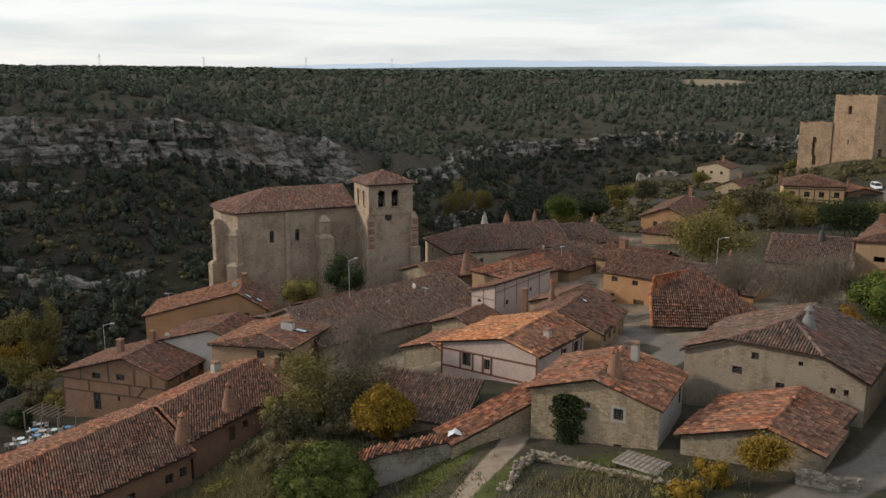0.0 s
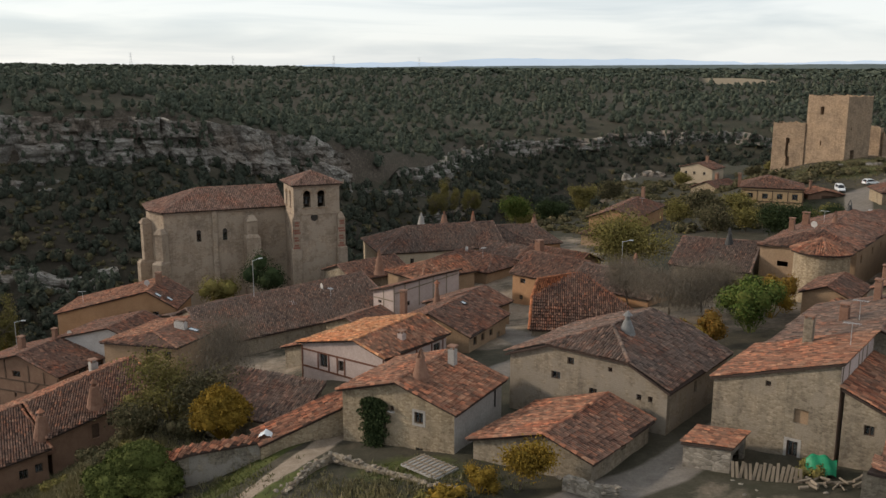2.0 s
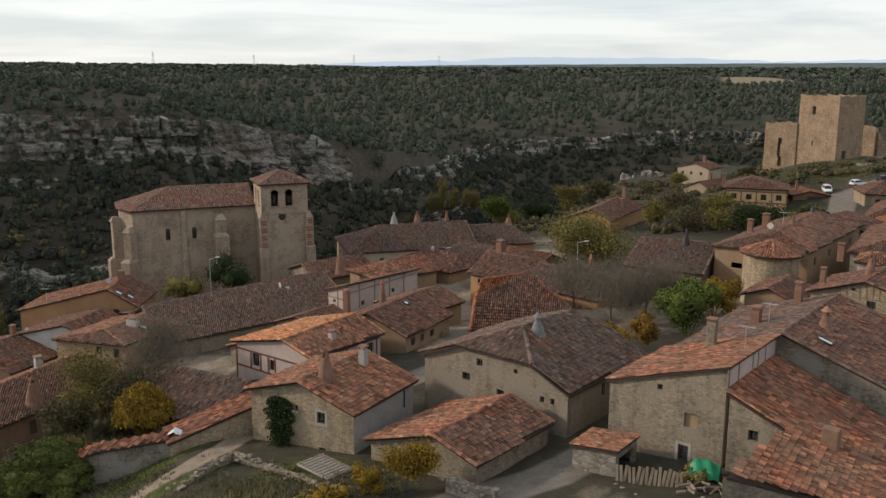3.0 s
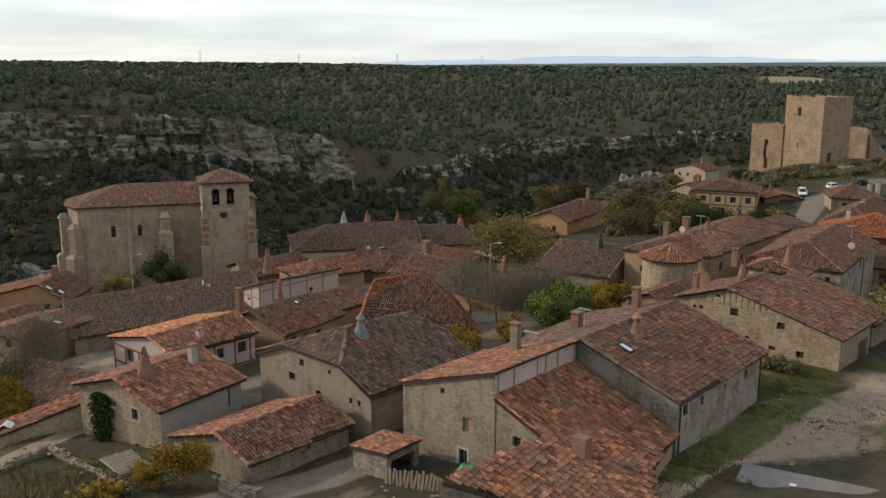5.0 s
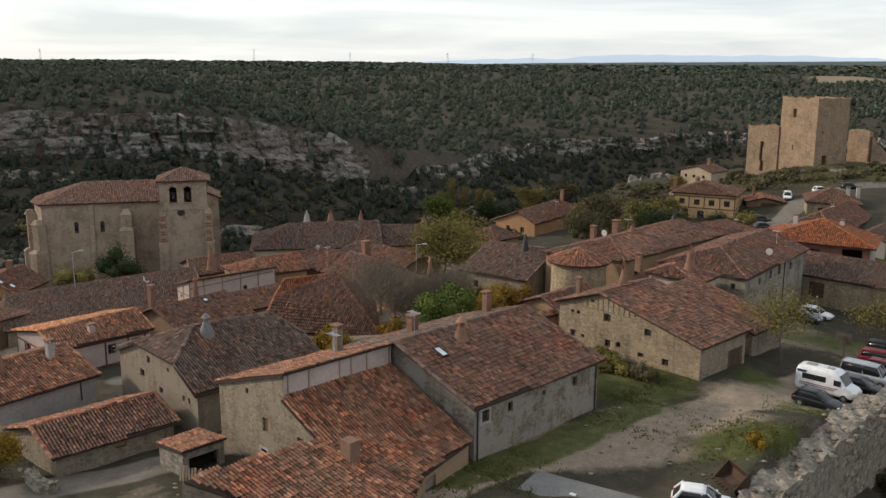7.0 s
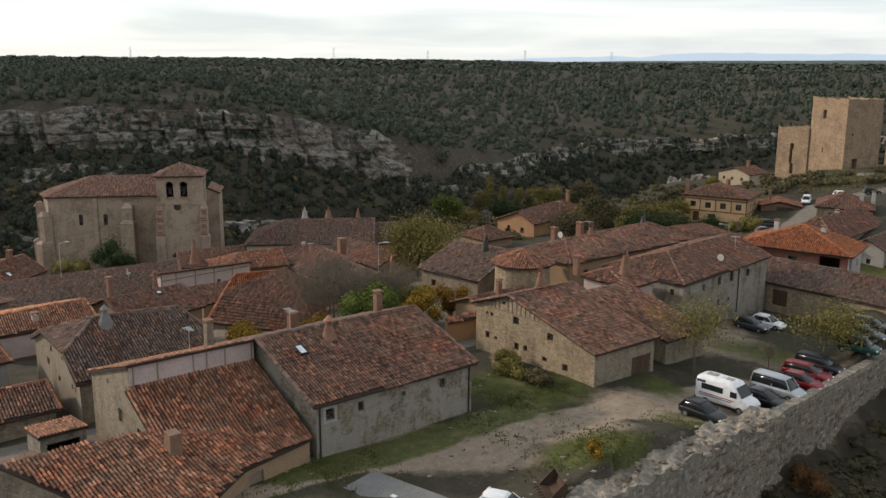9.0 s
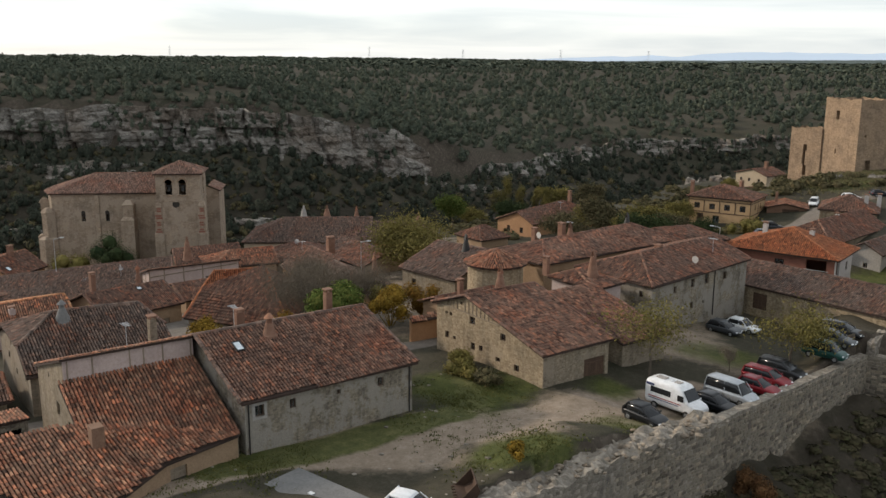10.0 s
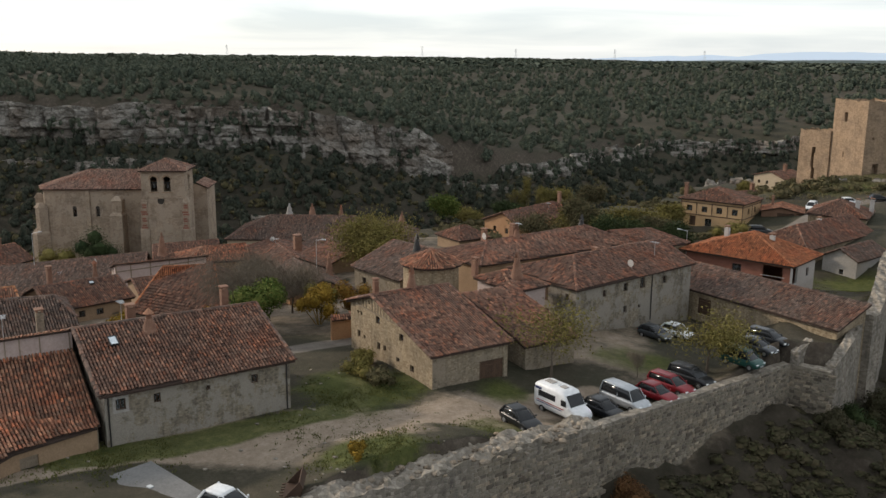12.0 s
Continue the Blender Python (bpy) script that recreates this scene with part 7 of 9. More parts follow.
skylight("n1b", 51.4, 64.8, 1.1, 0.6)
skylight("v1", -7.4, 117.1, 1.2, 0.8)
skylight("l3", -27.6, 120.6, 0.9, 0.8)
skylight("l3", -26.3, 121.6, 0.9, 0.8)
skylight("l4", -17.8, 106.0, 1.5, 0.8)
skylight("h2b", 16.5, 99.0, 0.6, 0.6)


def aerial(key, x, y, h=1.8, seed=1):
    """A television aerial: mast, boom and rods."""
    z, p = roof_z(key, x, y)
    T = thing("aerial", HOUSES[key]["ob"].matrix_world @ Matrix.Translation((p.x, p.y, z)), "thin metal television aerial on a roof", "aerial", "roof aerials")
    bm = bmesh.new()
    add_cyl(bm, (0, 0, -0.2), (0, 0, h), 0.025, 0.02, 6)
    part("mast", bm, M_PALEM, T)
    bm = bmesh.new()
    add_cyl(bm, (-0.6, 0, h - 0.1), (0.6, 0.1, h - 0.05), 0.025, 0.02, 5)
    for i in range(7):
        s = -0.55 + i * 0.17
        add_cyl(bm, (s, -0.3 + i * 0.02, h - 0.08), (s, 0.35 - i * 0.02, h - 0.08), 0.018, 0.018, 4)
    part("rods", bm, M_PALEM, T)


def dish(key, x, y, seed=1):
    z, p = roof_z(key, x, y)
    T = thing("satellite_dish", HOUSES[key]["ob"].matrix_world @ Matrix.Translation((p.x, p.y, z)), "small pale satellite dish on a roof", "dish", "satellite dishes")
    bm = bmesh.new()
    for i in range(5):
        r0, r1 = 0.42 * i / 5, 0.42 * (i + 1) / 5
        add_cyl(bm, (0, -0.15 * (i / 5) ** 2, 0.7), (0, -0.15 * ((i + 1) / 5) ** 2 - 0.004, 0.7), max(r0, 0.01), r1, 14)
    part("bowl", bm, M_WHITE, T)
    bm = bmesh.new()
    add_cyl(bm, (0, 0.05, -0.1), (0, 0.05, 0.7), 0.03, 0.03, 6)
    add_cyl(bm, (0, 0, 0.5), (0, -0.45, 0.62), 0.015, 0.015, 5)
    part("arm", bm, M_PALEM, T)


for k, x, y in (("n1a", 44.5, 61.0), ("n1b", 48.5, 69.0), ("v1", -2.5, 119.5), ("l1", -33.0, 110.5), ("l3", -39.5, 122.5), ("m1", 19.0, 138.0), ("g2", 84.0, 117.5), ("lh", 66, 122), ("z2", 53, 186), ("v1b", -14, 121)):
    aerial(k, x, y)
for k, x, y in (("v1", -4.0, 121.5), ("g2", 82.3, 112.0), ("l1", -36.2, 111.0), ("l3", -30.0, 123.0), ("lh", 63.0, 117.5), ("m1", 16.5, 141)):
    dish(k, x, y)


# ---- the round stair tower of the long house ----
def round_tower():
    T = thing("round_tower", Matrix.Translation((60.1, 106.8, 0)), "round rubble tower with a conical red tile roof", "tower")
    bm = bmesh.new()
    add_cyl(bm, (0, 0, -3.0), (0, 0, 4.0), 3.3, 3.2, 28)
    part("wall", bm, M_STONEW, T)
    top = Vector((0, 0, 5.5))
    n = 14
    ring = [Vector((3.7 * math.cos(a), 3.7 * math.sin(a), 4.0)) for a in (2 * math.pi * i / n for i in range(n))]
    make_roof(T, [[ring[i], ring[(i + 1) % n], top] for i in range(n)], [(r, top) for r in ring[::2]], T_RED, pitch=0.27, seed=55)


round_tower()

# lean-to between the barn and the grey house, and other low roofs
house("g4", (72.9, 91.0), -36, 10.5, 6.5, 4.3, 1.7, 2, 2, 0, wall=M_STONE, tile=T_OLD, label="low lean-to with a brown tiled roof", mono=True)
house("lt1", (4.6, 67.0), 26, 8.6, 3.4, -3.9, -1.2, -2, -2, 0, wall=M_STONEW, tile=T_RED, tile2=None, label="low stone outhouse stepping down the path, with a tiled roof", mono=True, o=0.15)
house("f1", (14.5, 108.5), -36, 9, 8, -4.4, -4.4, -3.0, -3.0, 0, wall=M_ADOBE, tile=T_OLD, label="low house with a brown tiled roof")
house("f2", (20.5, 150.5), -130, 9, 12, -5.6, -5.6, -3.8, -3.8, 0, wall=M_OCHRE, tile=T_GREY, label="house with ochre walls and a grey roof")
house("f3", (27.0, 141.5), -130, 9, 11, -4.4, -4.4, -2.6, -2.6, 0, wall=M_ADOBE, tile=T_OLD, label="earth-walled house with a brown roof")
house("f4", (-4.0, 135), -50, 10, 11, -6.6, -6.6, -4.9, -4.6, 0, wall=M_STONE, tile=T_OLD, label="house with a weathered brown roof")
house("f5", (-20.5, 124.5), -50, 7, 9, -9.4, -9.4, -8.2, -8.0, 0, wall=M_STONE, tile=T_OLD, label="small house below the church")
house("f6", (-1.5, 96.5), -36, 9, 7, -6.8, -6.8, -5.4, -5.4, 0, wall=M_STONE, tile=T_RED, label="low outhouse with a reddish tiled roof")


# ---- garden walls ----
def coped_wall(path, thick, zdrop, label, seed, material=None):
    """A rendered wall with a saddle of tiles on its crest. path: (x, y, top)."""
    W = thing("garden_wall", Matrix(), label, "wall")
    for a, b in zip(path, path[1:]):
        a, b = Vector(a), Vector(b)
        d = b - a
        L = d.xy.length
        nr = Vector((d.y, -d.x, 0)).normalized()
        q = [a + nr * thick / 2, b + nr * thick / 2, b - nr * thick / 2, a - nr * thick / 2]
        vs = [Vector((p.x, p.y, p.z - zdrop)) for p in q] + q
        link("wall", vs, [(0, 1, 5, 4), (1, 2, 6, 5), (2, 3, 7, 6), (3, 0, 4, 7), (4, 5, 6, 7)], material or M_GREYP, W)
        e = 0.25
        up = Vector((0, 0, 0.32))
        make_roof(W, [[a + nr * (thick / 2 + e), b + nr * (thick / 2 + e), b - nr * thick / 2 + up, a - nr * thick / 2 + up]], [], T_RED, seed=seed)


coped_wall([(-9.0, 64.4, -5.6), (-5.2, 65.7, -4.7), (0.6, 66.2, -3.7)], 0.8, 4.0, "grey garden wall with a tiled coping", 3, M_PATCHL)
ruin("dry_stone_wall", [(4.4, 57.0, -3.6), (5.6, 60.5, -3.4), (7.0, 62.4, -3.2), (9.5, 61.0, -3.2), (12.1, 59.2, -3.1), (14.5, 57.2, -2.8), (17.2, 55.4, -2.6)], 0.45, -6.0, 0.25, M_STONE, "low tumbled dry stone wall round a garden", "wall", 11.0, 0.3, 5)
ruin("dry_stone_wall", [(24.0, 55.2, -1.2), (25.6, 53.9, -1.0), (27.2, 53.2, -0.9)], 0.7, -4.0, 0.35, M_RAMPART, "tumbled dry stone wall end beside the lane", "wall", 13.0, 0.3, 5)
coped_wall([(55.0, 92.0, 0.6), (60.5, 97.2, 0.9)], 0.5, 3.2, "ochre yard wall with a tiled coping", 5, M_OCHRE)


def pergola_slab():
    T = thing("slatted_cover", Matrix.Translation((14.6, 59.9, -3.0)) @ Matrix.Rotation(radians(-40), 4, "Z"), "pale weathered slatted cover lying in the garden", "cover")
    bm = bmesh.new()
    add_box(bm, (0, 0, 0.12), (3.6, 2.4, 0.16), bevel=0.02)
    part("slab", bm, M_GREYP, T)
    for i in range(9):
        boxpart("slat", (-1.6 + i * 0.4, 0, 0.23), (0.13, 2.4, 0.05), M_WOODL, T)
    for i in range(3):
        boxpart("slat", (0, -0.9 + i * 0.9, 0.26), (3.5, 0.08, 0.04), M_WOODL, T)


pergola_slab()


# ---- beams on half-timbered walls ----
def timbers(key, face, lines, thick=0.18, material=None):
    """lines: (s0, z0, s1, z1) along a wall of a house."""
    h = HOUSES[key]
    o, w, l = h["o"], h["w"], h["l"]
    x0, x1, y0, y1 = -w / 2 + o, w / 2 - o, o, l - o
    p, q = {"n": ((x0, y0), (x1, y0)), "r": ((x1, y0), (x1, y1)), "l": ((x0, y1), (x0, y0))}[face]
    p, q = Vector((*p, 0)), Vector((*q, 0))
    u = (q - p).normalized()
    nr = Vector((u.y, -u.x, 0))
    for s0, z0, s1, z1 in lines:
        a, b = p + u * s0 + Vector((0, 0, z0)), p + u * s1 + Vector((0, 0, z1))
        d = b - a
        m = Matrix.Translation((a + b) / 2 + nr * 0.015) @ Matrix((d.normalized(), nr, d.normalized().cross(nr))).transposed().to_4x4()
        bm = bmesh.new()
        add_box(bm, (0, 0, 0), (d.length, 0.07, thick), m=m)
        part("timber", bm, material or M_BEAM, h["ob"], "dark red-brown timber")


M_BEAM = plain("timber_redbrown", (0.10, 0.042, 0.028), (0.16, 0.07, 0.045), 4.0, 0.8)
timbers("h2", "n", [(0.1, -2.9, 11.3, -2.75), (0.1, -4.7, 11.3, -4.7), (0.1, -6.5, 0.1, -2.5), (11.25, -6.5, 11.25, -1.9), (2.4, -4.7, 2.4, -2.9), (3.9, -4.7, 3.9, -2.9), (5.1, -4.7, 5.1, -2.9), (6.1, -4.7, 6.1, -2.9)])
timbers("h2", "r", [(0.1, -2.0, 9.8, -2.0), (0.1, -4.6, 9.8, -4.6), (4.9, -4.6, 4.9, -2.0), (7.4, -4.6, 7.4, -2.0), (9.3, -4.6, 9.3, -2.0)])
timbers("l1", "n", [(0.1, -13.2, 15.6, -13.2), (0.1, -17.5, 0.1, -13), (3.0, -13.2, 3.0, -11.6), (7.2, -13.2, 7.2, -10.6), (11.0, -13.2, 11.0, -11.0), (13.4, -13.2, 13.4, -11.6), (15.6, -17.5, 15.6, -12.2), (0.2, -14.7, 15.6, -14.7), (11.2, -14.7, 12.6, -13.2), (4.1, -14.7, 4.1, -13.2), (10.2, -14.7, 10.2, -13.2)], 0.16, M_WOOD)
timbers("l1", "r", [(0.1, -13.2, 8.6, -13.2), (2.6, -14.5, 2.6, -12), (5.6, -14.5, 5.6, -12), (8.5, -15, 8.5, -12)], 0.16, M_WOOD)
timbers("p1", "r", [(0.1, -4.0, 13.0, -3.4), (2.2, -6.5, 2.2, -3.0), (5.0, -6.5, 5.0, -3.0), (7.8, -6.5, 7.8, -3.0), (10.6, -6.5, 10.6, -3.0), (0.1, -7, 0.1, -3)], 0.16, M_WOODL)
timbers("p1", "n", [(0.1, -5.0, 3.8, -5.0), (2.0, -6.8, 2.0, -3.8)], 0.16, M_WOODL)
timbers("y", "n", [(0.1, -3.6, 13.0, -3.6), (0.1, -1.2, 13.0, -1.2), (0.15, -6.5, 0.15, -0.8), (3.4, -3.6, 3.4, -1.2), (6.6, -3.6, 6.6, -1.2), (9.8, -3.6, 9.8, -1.2), (12.85, -6.5, 12.85, -0.8)], 0.18, M_WOOD)
timbers("y", "r", [(0.1, -3.6, 9.7, -3.6), (0.1, -1.2, 9.7, -1.2), (4.8, -3.6, 4.8, -1.2), (9.7, -6, 9.7, -0.8)], 0.18, M_WOOD)
timbers("n1a", "r", [(s, 4.95, s, 6.35) for s in (0.3, 2.0, 4.6, 5.6, 7.0, 9.1)], 0.09, M_WOODL)
timbers("g1", "n", [(s, 3.75, s, z) for s, z in ((1.6, 4.0), (2.2, 4.3), (2.8, 4.55), (3.4, 4.8), (4.6, 5.2), (5.2, 5.15), (5.8, 5.0), (6.4, 4.85), (7.0, 4.65), (7.6, 4.5), (8.2, 4.35), (8.8, 4.15))], 0.06, M_WOODL)
timbers("g1", "n", [(0.6, 3.72, 9.8, 3.72)], 0.1, M_WOODL)
timbers("r", "n", [(10.5, -1.0, 13.6, -1.0), (10.5, 0.1, 13.6, 0.1)], 0.07, M_PALEM)


def downpipe(key, face, s, z0, z1):
    h = HOUSES[key]
    o, w, l = h["o"], h["w"], h["l"]
    p = {"r": Vector((w / 2 - o + 0.08, o + s, 0)), "n": Vector((-w / 2 + o + s, o - 0.08, 0))}[face]
    bm = bmesh.new()
    add_cyl(bm, p + Vector((0, 0, z0)), p + Vector((0, 0, z1)), 0.055, 0.055, 8)
    part("downpipe", bm, M_IRON, h["ob"], "dark metal downpipe")


downpipe("n1b", "r", 0.25, -0.2, 3.7)
downpipe("n1b", "r", 13.7, -0.4, 3.7)
downpipe("h1", "r", 6.9, -1.6, 0.4)
downpipe("g2", "r", 12.6, -2.0, 3.6)


# ---- cars ----
def car_paint(name, col, metal=0.2):
    m, nt, b = shader(name, 0.3, 0.3)
    v = coords(nt)
    n = tex(nt, v, 3.0)
    nt.links.new(ramp(nt, n.outputs["Fac"], ((0.35, tuple(x * 0.82 for x in col)), (0.65, col))), b.inputs["Base Color"])
    b.inputs["Metallic"].default_value = metal
    b.inputs["Coat Weight"].default_value = 0.15
    return m


M_TYRE = plain("tyre_rubber", (0.018, 0.018, 0.018), (0.03, 0.03, 0.03), 8.0, 0.85)
M_CARGL = plain("car_glass", (0.012, 0.013, 0.015), (0.02, 0.022, 0.024), 1.0, 0.12, 0, spec=0.35)
M_RIM = plain("wheel_alloy", (0.30, 0.31, 0.32), (0.42, 0.43, 0.44), 6.0, 0.35, metal=0.8)
M_LAMP = plain("lamp_clear", (0.55, 0.57, 0.58), (0.68, 0.69, 0.70), 6.0, 0.15, 0)
M_REDL = plain("lamp_red", (0.22, 0.01, 0.01), (0.32, 0.015, 0.012), 6.0, 0.2, 0)


def shell(sections, power=4.0, seg=20):
    """A smooth hull through rounded cross-sections (x, low, high, half width)."""
    bm = bmesh.new()
    rings = []
    for xx, zlo, zhi, half in sections:
        ring = []
        for k in range(seg):
            a = 2 * math.pi * (k + 0.5) / seg
            c, d = math.cos(a), math.sin(a)
            ring.append(bm.verts.new((xx, half * math.copysign(abs(c) ** (2 / power), c), (zlo + zhi) / 2 + (zhi - zlo) / 2 * math.copysign(abs(d) ** (2 / power), d))))
        rings.append(ring)
    for a, b in zip(rings, rings[1:]):
        for k in range(seg):
            bm.faces.new((a[k], a[(k + 1) % seg], b[(k + 1) % seg], b[k]))
    bm.faces.new(rings[0])
    bm.faces.new(rings[-1][::-1])
    bmesh.ops.recalc_face_normals(bm, faces=bm.faces)
    return bm


def car(x, y, heading, paint, label, kind="hatch", z=None):
    """A parked car; heading: degrees of its nose, from +x. Rounded body, glazed cabin, roof, pillars, wheels, lamps."""
    L, W, Hh, belt = {"hatch": (3.9, 1.66, 1.44, 0.88), "estate": (4.4, 1.72, 1.46, 0.9), "suv": (4.4, 1.78, 1.62, 0.98), "van": (4.6, 1.84, 1.86, 1.02), "camper": (5.1, 1.95, 2.45, 1.2), "kombi": (4.1, 1.76, 1.76, 0.98)}[kind]
    big = kind in ("van", "camper")
    C = thing("van" if big else "car", Matrix.Translation((x, y, gz(x, y) if z is None else z)) @ Matrix.Rotation(radians(heading), 4, "Z"), label, "van" if big else "car", "parked cars")
    h2, f, r = W / 2, L / 2, -L / 2
    boxy = big or kind == "kombi"
    hood = 0.8 if boxy else 1.12
    rake = 0.62 if boxy else 0.82
    back = 0.16 if boxy or kind in ("estate", "suv") else 0.5
    nose = belt * (0.9 if boxy else 0.84)
    if kind == "camper":
        part("body", shell([(r, 0.5, 2.1, h2 * 0.9), (r + 0.1, 0.3, 2.36, h2 * 0.98), (r + 0.5, 0.27, Hh, h2), (0.2, 0.27, Hh, h2), (f - 1.75, 0.27, Hh - 0.04, h2 * 0.99), (f - 1.3, 0.27, 1.95, h2 * 0.97), (f - 0.85, 0.27, 1.3, h2 * 0.96), (f - 0.3, 0.28, 1.12, h2 * 0.93), (f, 0.4, 0.9, h2 * 0.8)], 6.0), paint, C, smooth=True)
        m = Matrix.Translation((f - 1.15, 0, 1.76)) @ Matrix.Rotation(radians(56), 4, "Y")
        bm = bmesh.new()
        add_box(bm, (0, 0, 0), (0.98, W * 0.8, 0.05), bevel=0.02, m=m)
        part("windscreen", bm, M_CARGL, C)
    else:
        part("body", shell([(r, 0.42, belt * 0.8, h2 * 0.8), (r + 0.1, 0.3, belt * 0.97, h2 * 0.94), (r + 0.5, 0.23, belt, h2), (0, 0.21, belt, h2), (f - hood - 0.1, 0.21, belt, h2 * 0.99), (f - hood * 0.55, 0.22, (belt + nose) / 2 + 0.02, h2 * 0.97), (f - 0.2, 0.25, nose * 0.88, h2 * 0.9), (f, 0.36, nose * 0.72, h2 * 0.74)], 5.0), paint, C, smooth=True)
        rt = Hh - 0.05
        part("cabin_glass", shell([(r + 0.1, belt - 0.25, belt + 0.02, h2 * 0.82), (r + 0.1 + back, belt - 0.25, rt, h2 * 0.84), (-0.2, belt - 0.25, rt, h2 * 0.87), (f - hood - rake, belt - 0.25, rt - 0.03, h2 * 0.85), (f - hood + 0.05, belt - 0.25, belt + 0.02, h2 * 0.84)], 3.2), M_CARGL, C, "dark tinted glazing", smooth=True)
        part("roof_panel", shell([(r + 0.02 + back, rt - 0.13, Hh - 0.05, h2 * 0.64), (r + 0.3 + back, rt - 0.14, Hh, h2 * 0.72), (-0.2, rt - 0.14, Hh + 0.01, h2 * 0.74), (f - hood - rake + 0.02, rt - 0.16, Hh - 0.05, h2 * 0.66)], 4.0), paint, C, smooth=True)
    for s in (-1, 1):
        if kind == "camper":
            for name, px, pz, sx, sz, mat in (("side_window", r + 1.6, 1.62, 2.0, 0.5, M_CARGL), ("side_window", f - 1.55, 1.55, 0.6, 0.5, M_CARGL), ("stripe", r + 2.0, 1.02, 3.2, 0.07, M_REDL), ("stripe", r + 1.9, 0.86, 3.0, 0.07, M_STRIPE), ("stripe", r + 0.55, 2.02, 0.8, 0.22, M_STRIPE)):
                bm = bmesh.new()
                add_box(bm, (px, s * (h2 + 0.004), pz), (sx, 0.03, sz), bevel=0.01)
                part(name, bm, mat, C)
        else:
            for px, lean, ww in ((r + 0.14 + back * 0.55, -0.5 * back, 0.2 if kind != "van" else 0.12), (-L * 0.05, 0.05, 0.09), (f - hood - rake * 0.5, 0.5 * rake, 0.08)):
                bm = bmesh.new()
                add_cyl(bm, (px + lean, s * h2 * 0.9, belt - 0.06), (px - lean * 0.8, s * h2 * 0.7, rt), ww * 0.5, ww * 0.42, 6)
                part("pillar", bm, paint, C)
        bm = bmesh.new()
        add_box(bm, (f - 0.14, s * h2 * 0.62, nose * 0.74), (0.2, 0.34, 0.14), bevel=0.04)
        part("headlight", bm, M_LAMP, C)
        bm = bmesh.new()
        add_box(bm, (r + 0.07, s * h2 * 0.74, belt * 0.84), (0.1, 0.2, 0.22), bevel=0.03)
        part("tail_light", bm, M_REDL, C)
        bm = bmesh.new()
        add_box(bm, (f - hood - 0.2, s * (h2 + 0.08), belt + 0.05), (0.1, 0.18, 0.13), bevel=0.03)
        part("mirror", bm, paint, C)
        for wx in (f - L * 0.19, r + L * 0.2):
            bm = bmesh.new()
            add_cyl(bm, (wx, s * (h2 - 0.2), 0.31), (wx, s * (h2 + 0.012), 0.31), 0.31, 0.31, 18)
            t = part("wheel", bm, M_TYRE, C)
            bm = bmesh.new()
            add_cyl(bm, (wx, s * (h2 - 0.02), 0.31), (wx, s * (h2 + 0.026), 0.31), 0.2, 0.17, 12)
            part("rim", bm, M_RIM, t)
    bm = bmesh.new()
    add_box(bm, (f - 0.04, 0, 0.42), (0.12, W * 0.74, 0.16), bevel=0.04)
    part("bumper", bm, M_TYRE if kind != "camper" else paint, C)
    bm = bmesh.new()
    add_box(bm, (f + 0.03, 0, 0.48), (0.02, 0.46, 0.1))
    part("plate", bm, M_LAMP, C)
    if kind in ("suv", "estate"):
        for s in (-1, 1):
            bm = bmesh.new()
            add_cyl(bm, (-L * 0.3, s * h2 * 0.6, Hh + 0.03), (L * 0.08, s * h2 * 0.6, Hh + 0.03), 0.025, 0.025, 6)
            part("roof_rail", bm, M_IRON, C)
    if kind == "camper":
        for px, sx, sy, mm in ((-1.5, 0.9, 0.6, M_GREYP), (0.1, 0.6, 0.5, M_GREYP), (-0.6, 0.4, 0.4, M_LAMP)):
            bm = bmesh.new()
            add_box(bm, (px, 0, Hh + 0.03), (sx, sy, 0.08), bevel=0.02)
            part("roof_hatch", bm, mm, C)
    return C


M_STRIPE = plain("stripe_blue", (0.02, 0.03, 0.09), (0.035, 0.045, 0.12), 4.0, 0.4, 0)
P_BLACK, P_WHITE, P_SILV = car_paint("paint_black", (0.010, 0.011, 0.013), 0.0), car_paint("paint_white", (0.72, 0.73, 0.74), 0.0), car_paint("paint_silver", (0.42, 0.44, 0.46), 0.5)
P_RED, P_GREEN, P_GREY = car_paint("paint_red", (0.20, 0.012, 0.018)), car_paint("paint_green", (0.015, 0.065, 0.055)), car_paint("paint_grey", (0.05, 0.055, 0.06), 0.3)
NOSE = -32
car(80.4, 76.2, NOSE - 4, P_BLACK, "black hatchback parked on the grass by the rampart", "hatch")
car(82.4, 81.4, NOSE, P_WHITE, "white camper van with dark stripes parked by the rampart", "camper")
car(85.5, 82.9, NOSE, P_BLACK, "black hatchback parked nose to the rampart", "hatch")
car(86.7, 85.7, NOSE, P_SILV, "silver minivan parked nose to the rampart", "van")
car(89.0, 88.3, NOSE + 2, P_RED, "small red hatchback parked by the rampart", "hatch")
car(89.8, 91.2, NOSE + 2, P_RED, "red estate car parked by the rampart", "estate")
car(91.2, 94.4, NOSE + 3, P_BLACK, "black estate car with roof rails", "suv")
car(95.3, 99.2, NOSE + 4, P_GREEN, "dark green van-like car", "kombi")
car(96.5, 102.2, NOSE + 4, P_GREY, "grey hatchback parked beside the shed", "hatch")
car(97.4, 105.4, NOSE + 4, P_BLACK, "black estate car beside the shed", "estate")
car(85.9, 108.1, -30, P_GREY, "dark grey car under the house wall", "hatch")
car(87.9, 111.2, -30, P_WHITE, "white hatchback under the house wall", "hatch")
car(69.2, 54.1, -8, P_WHITE, "white hatchback on the grass beside the concrete slab", "hatch")
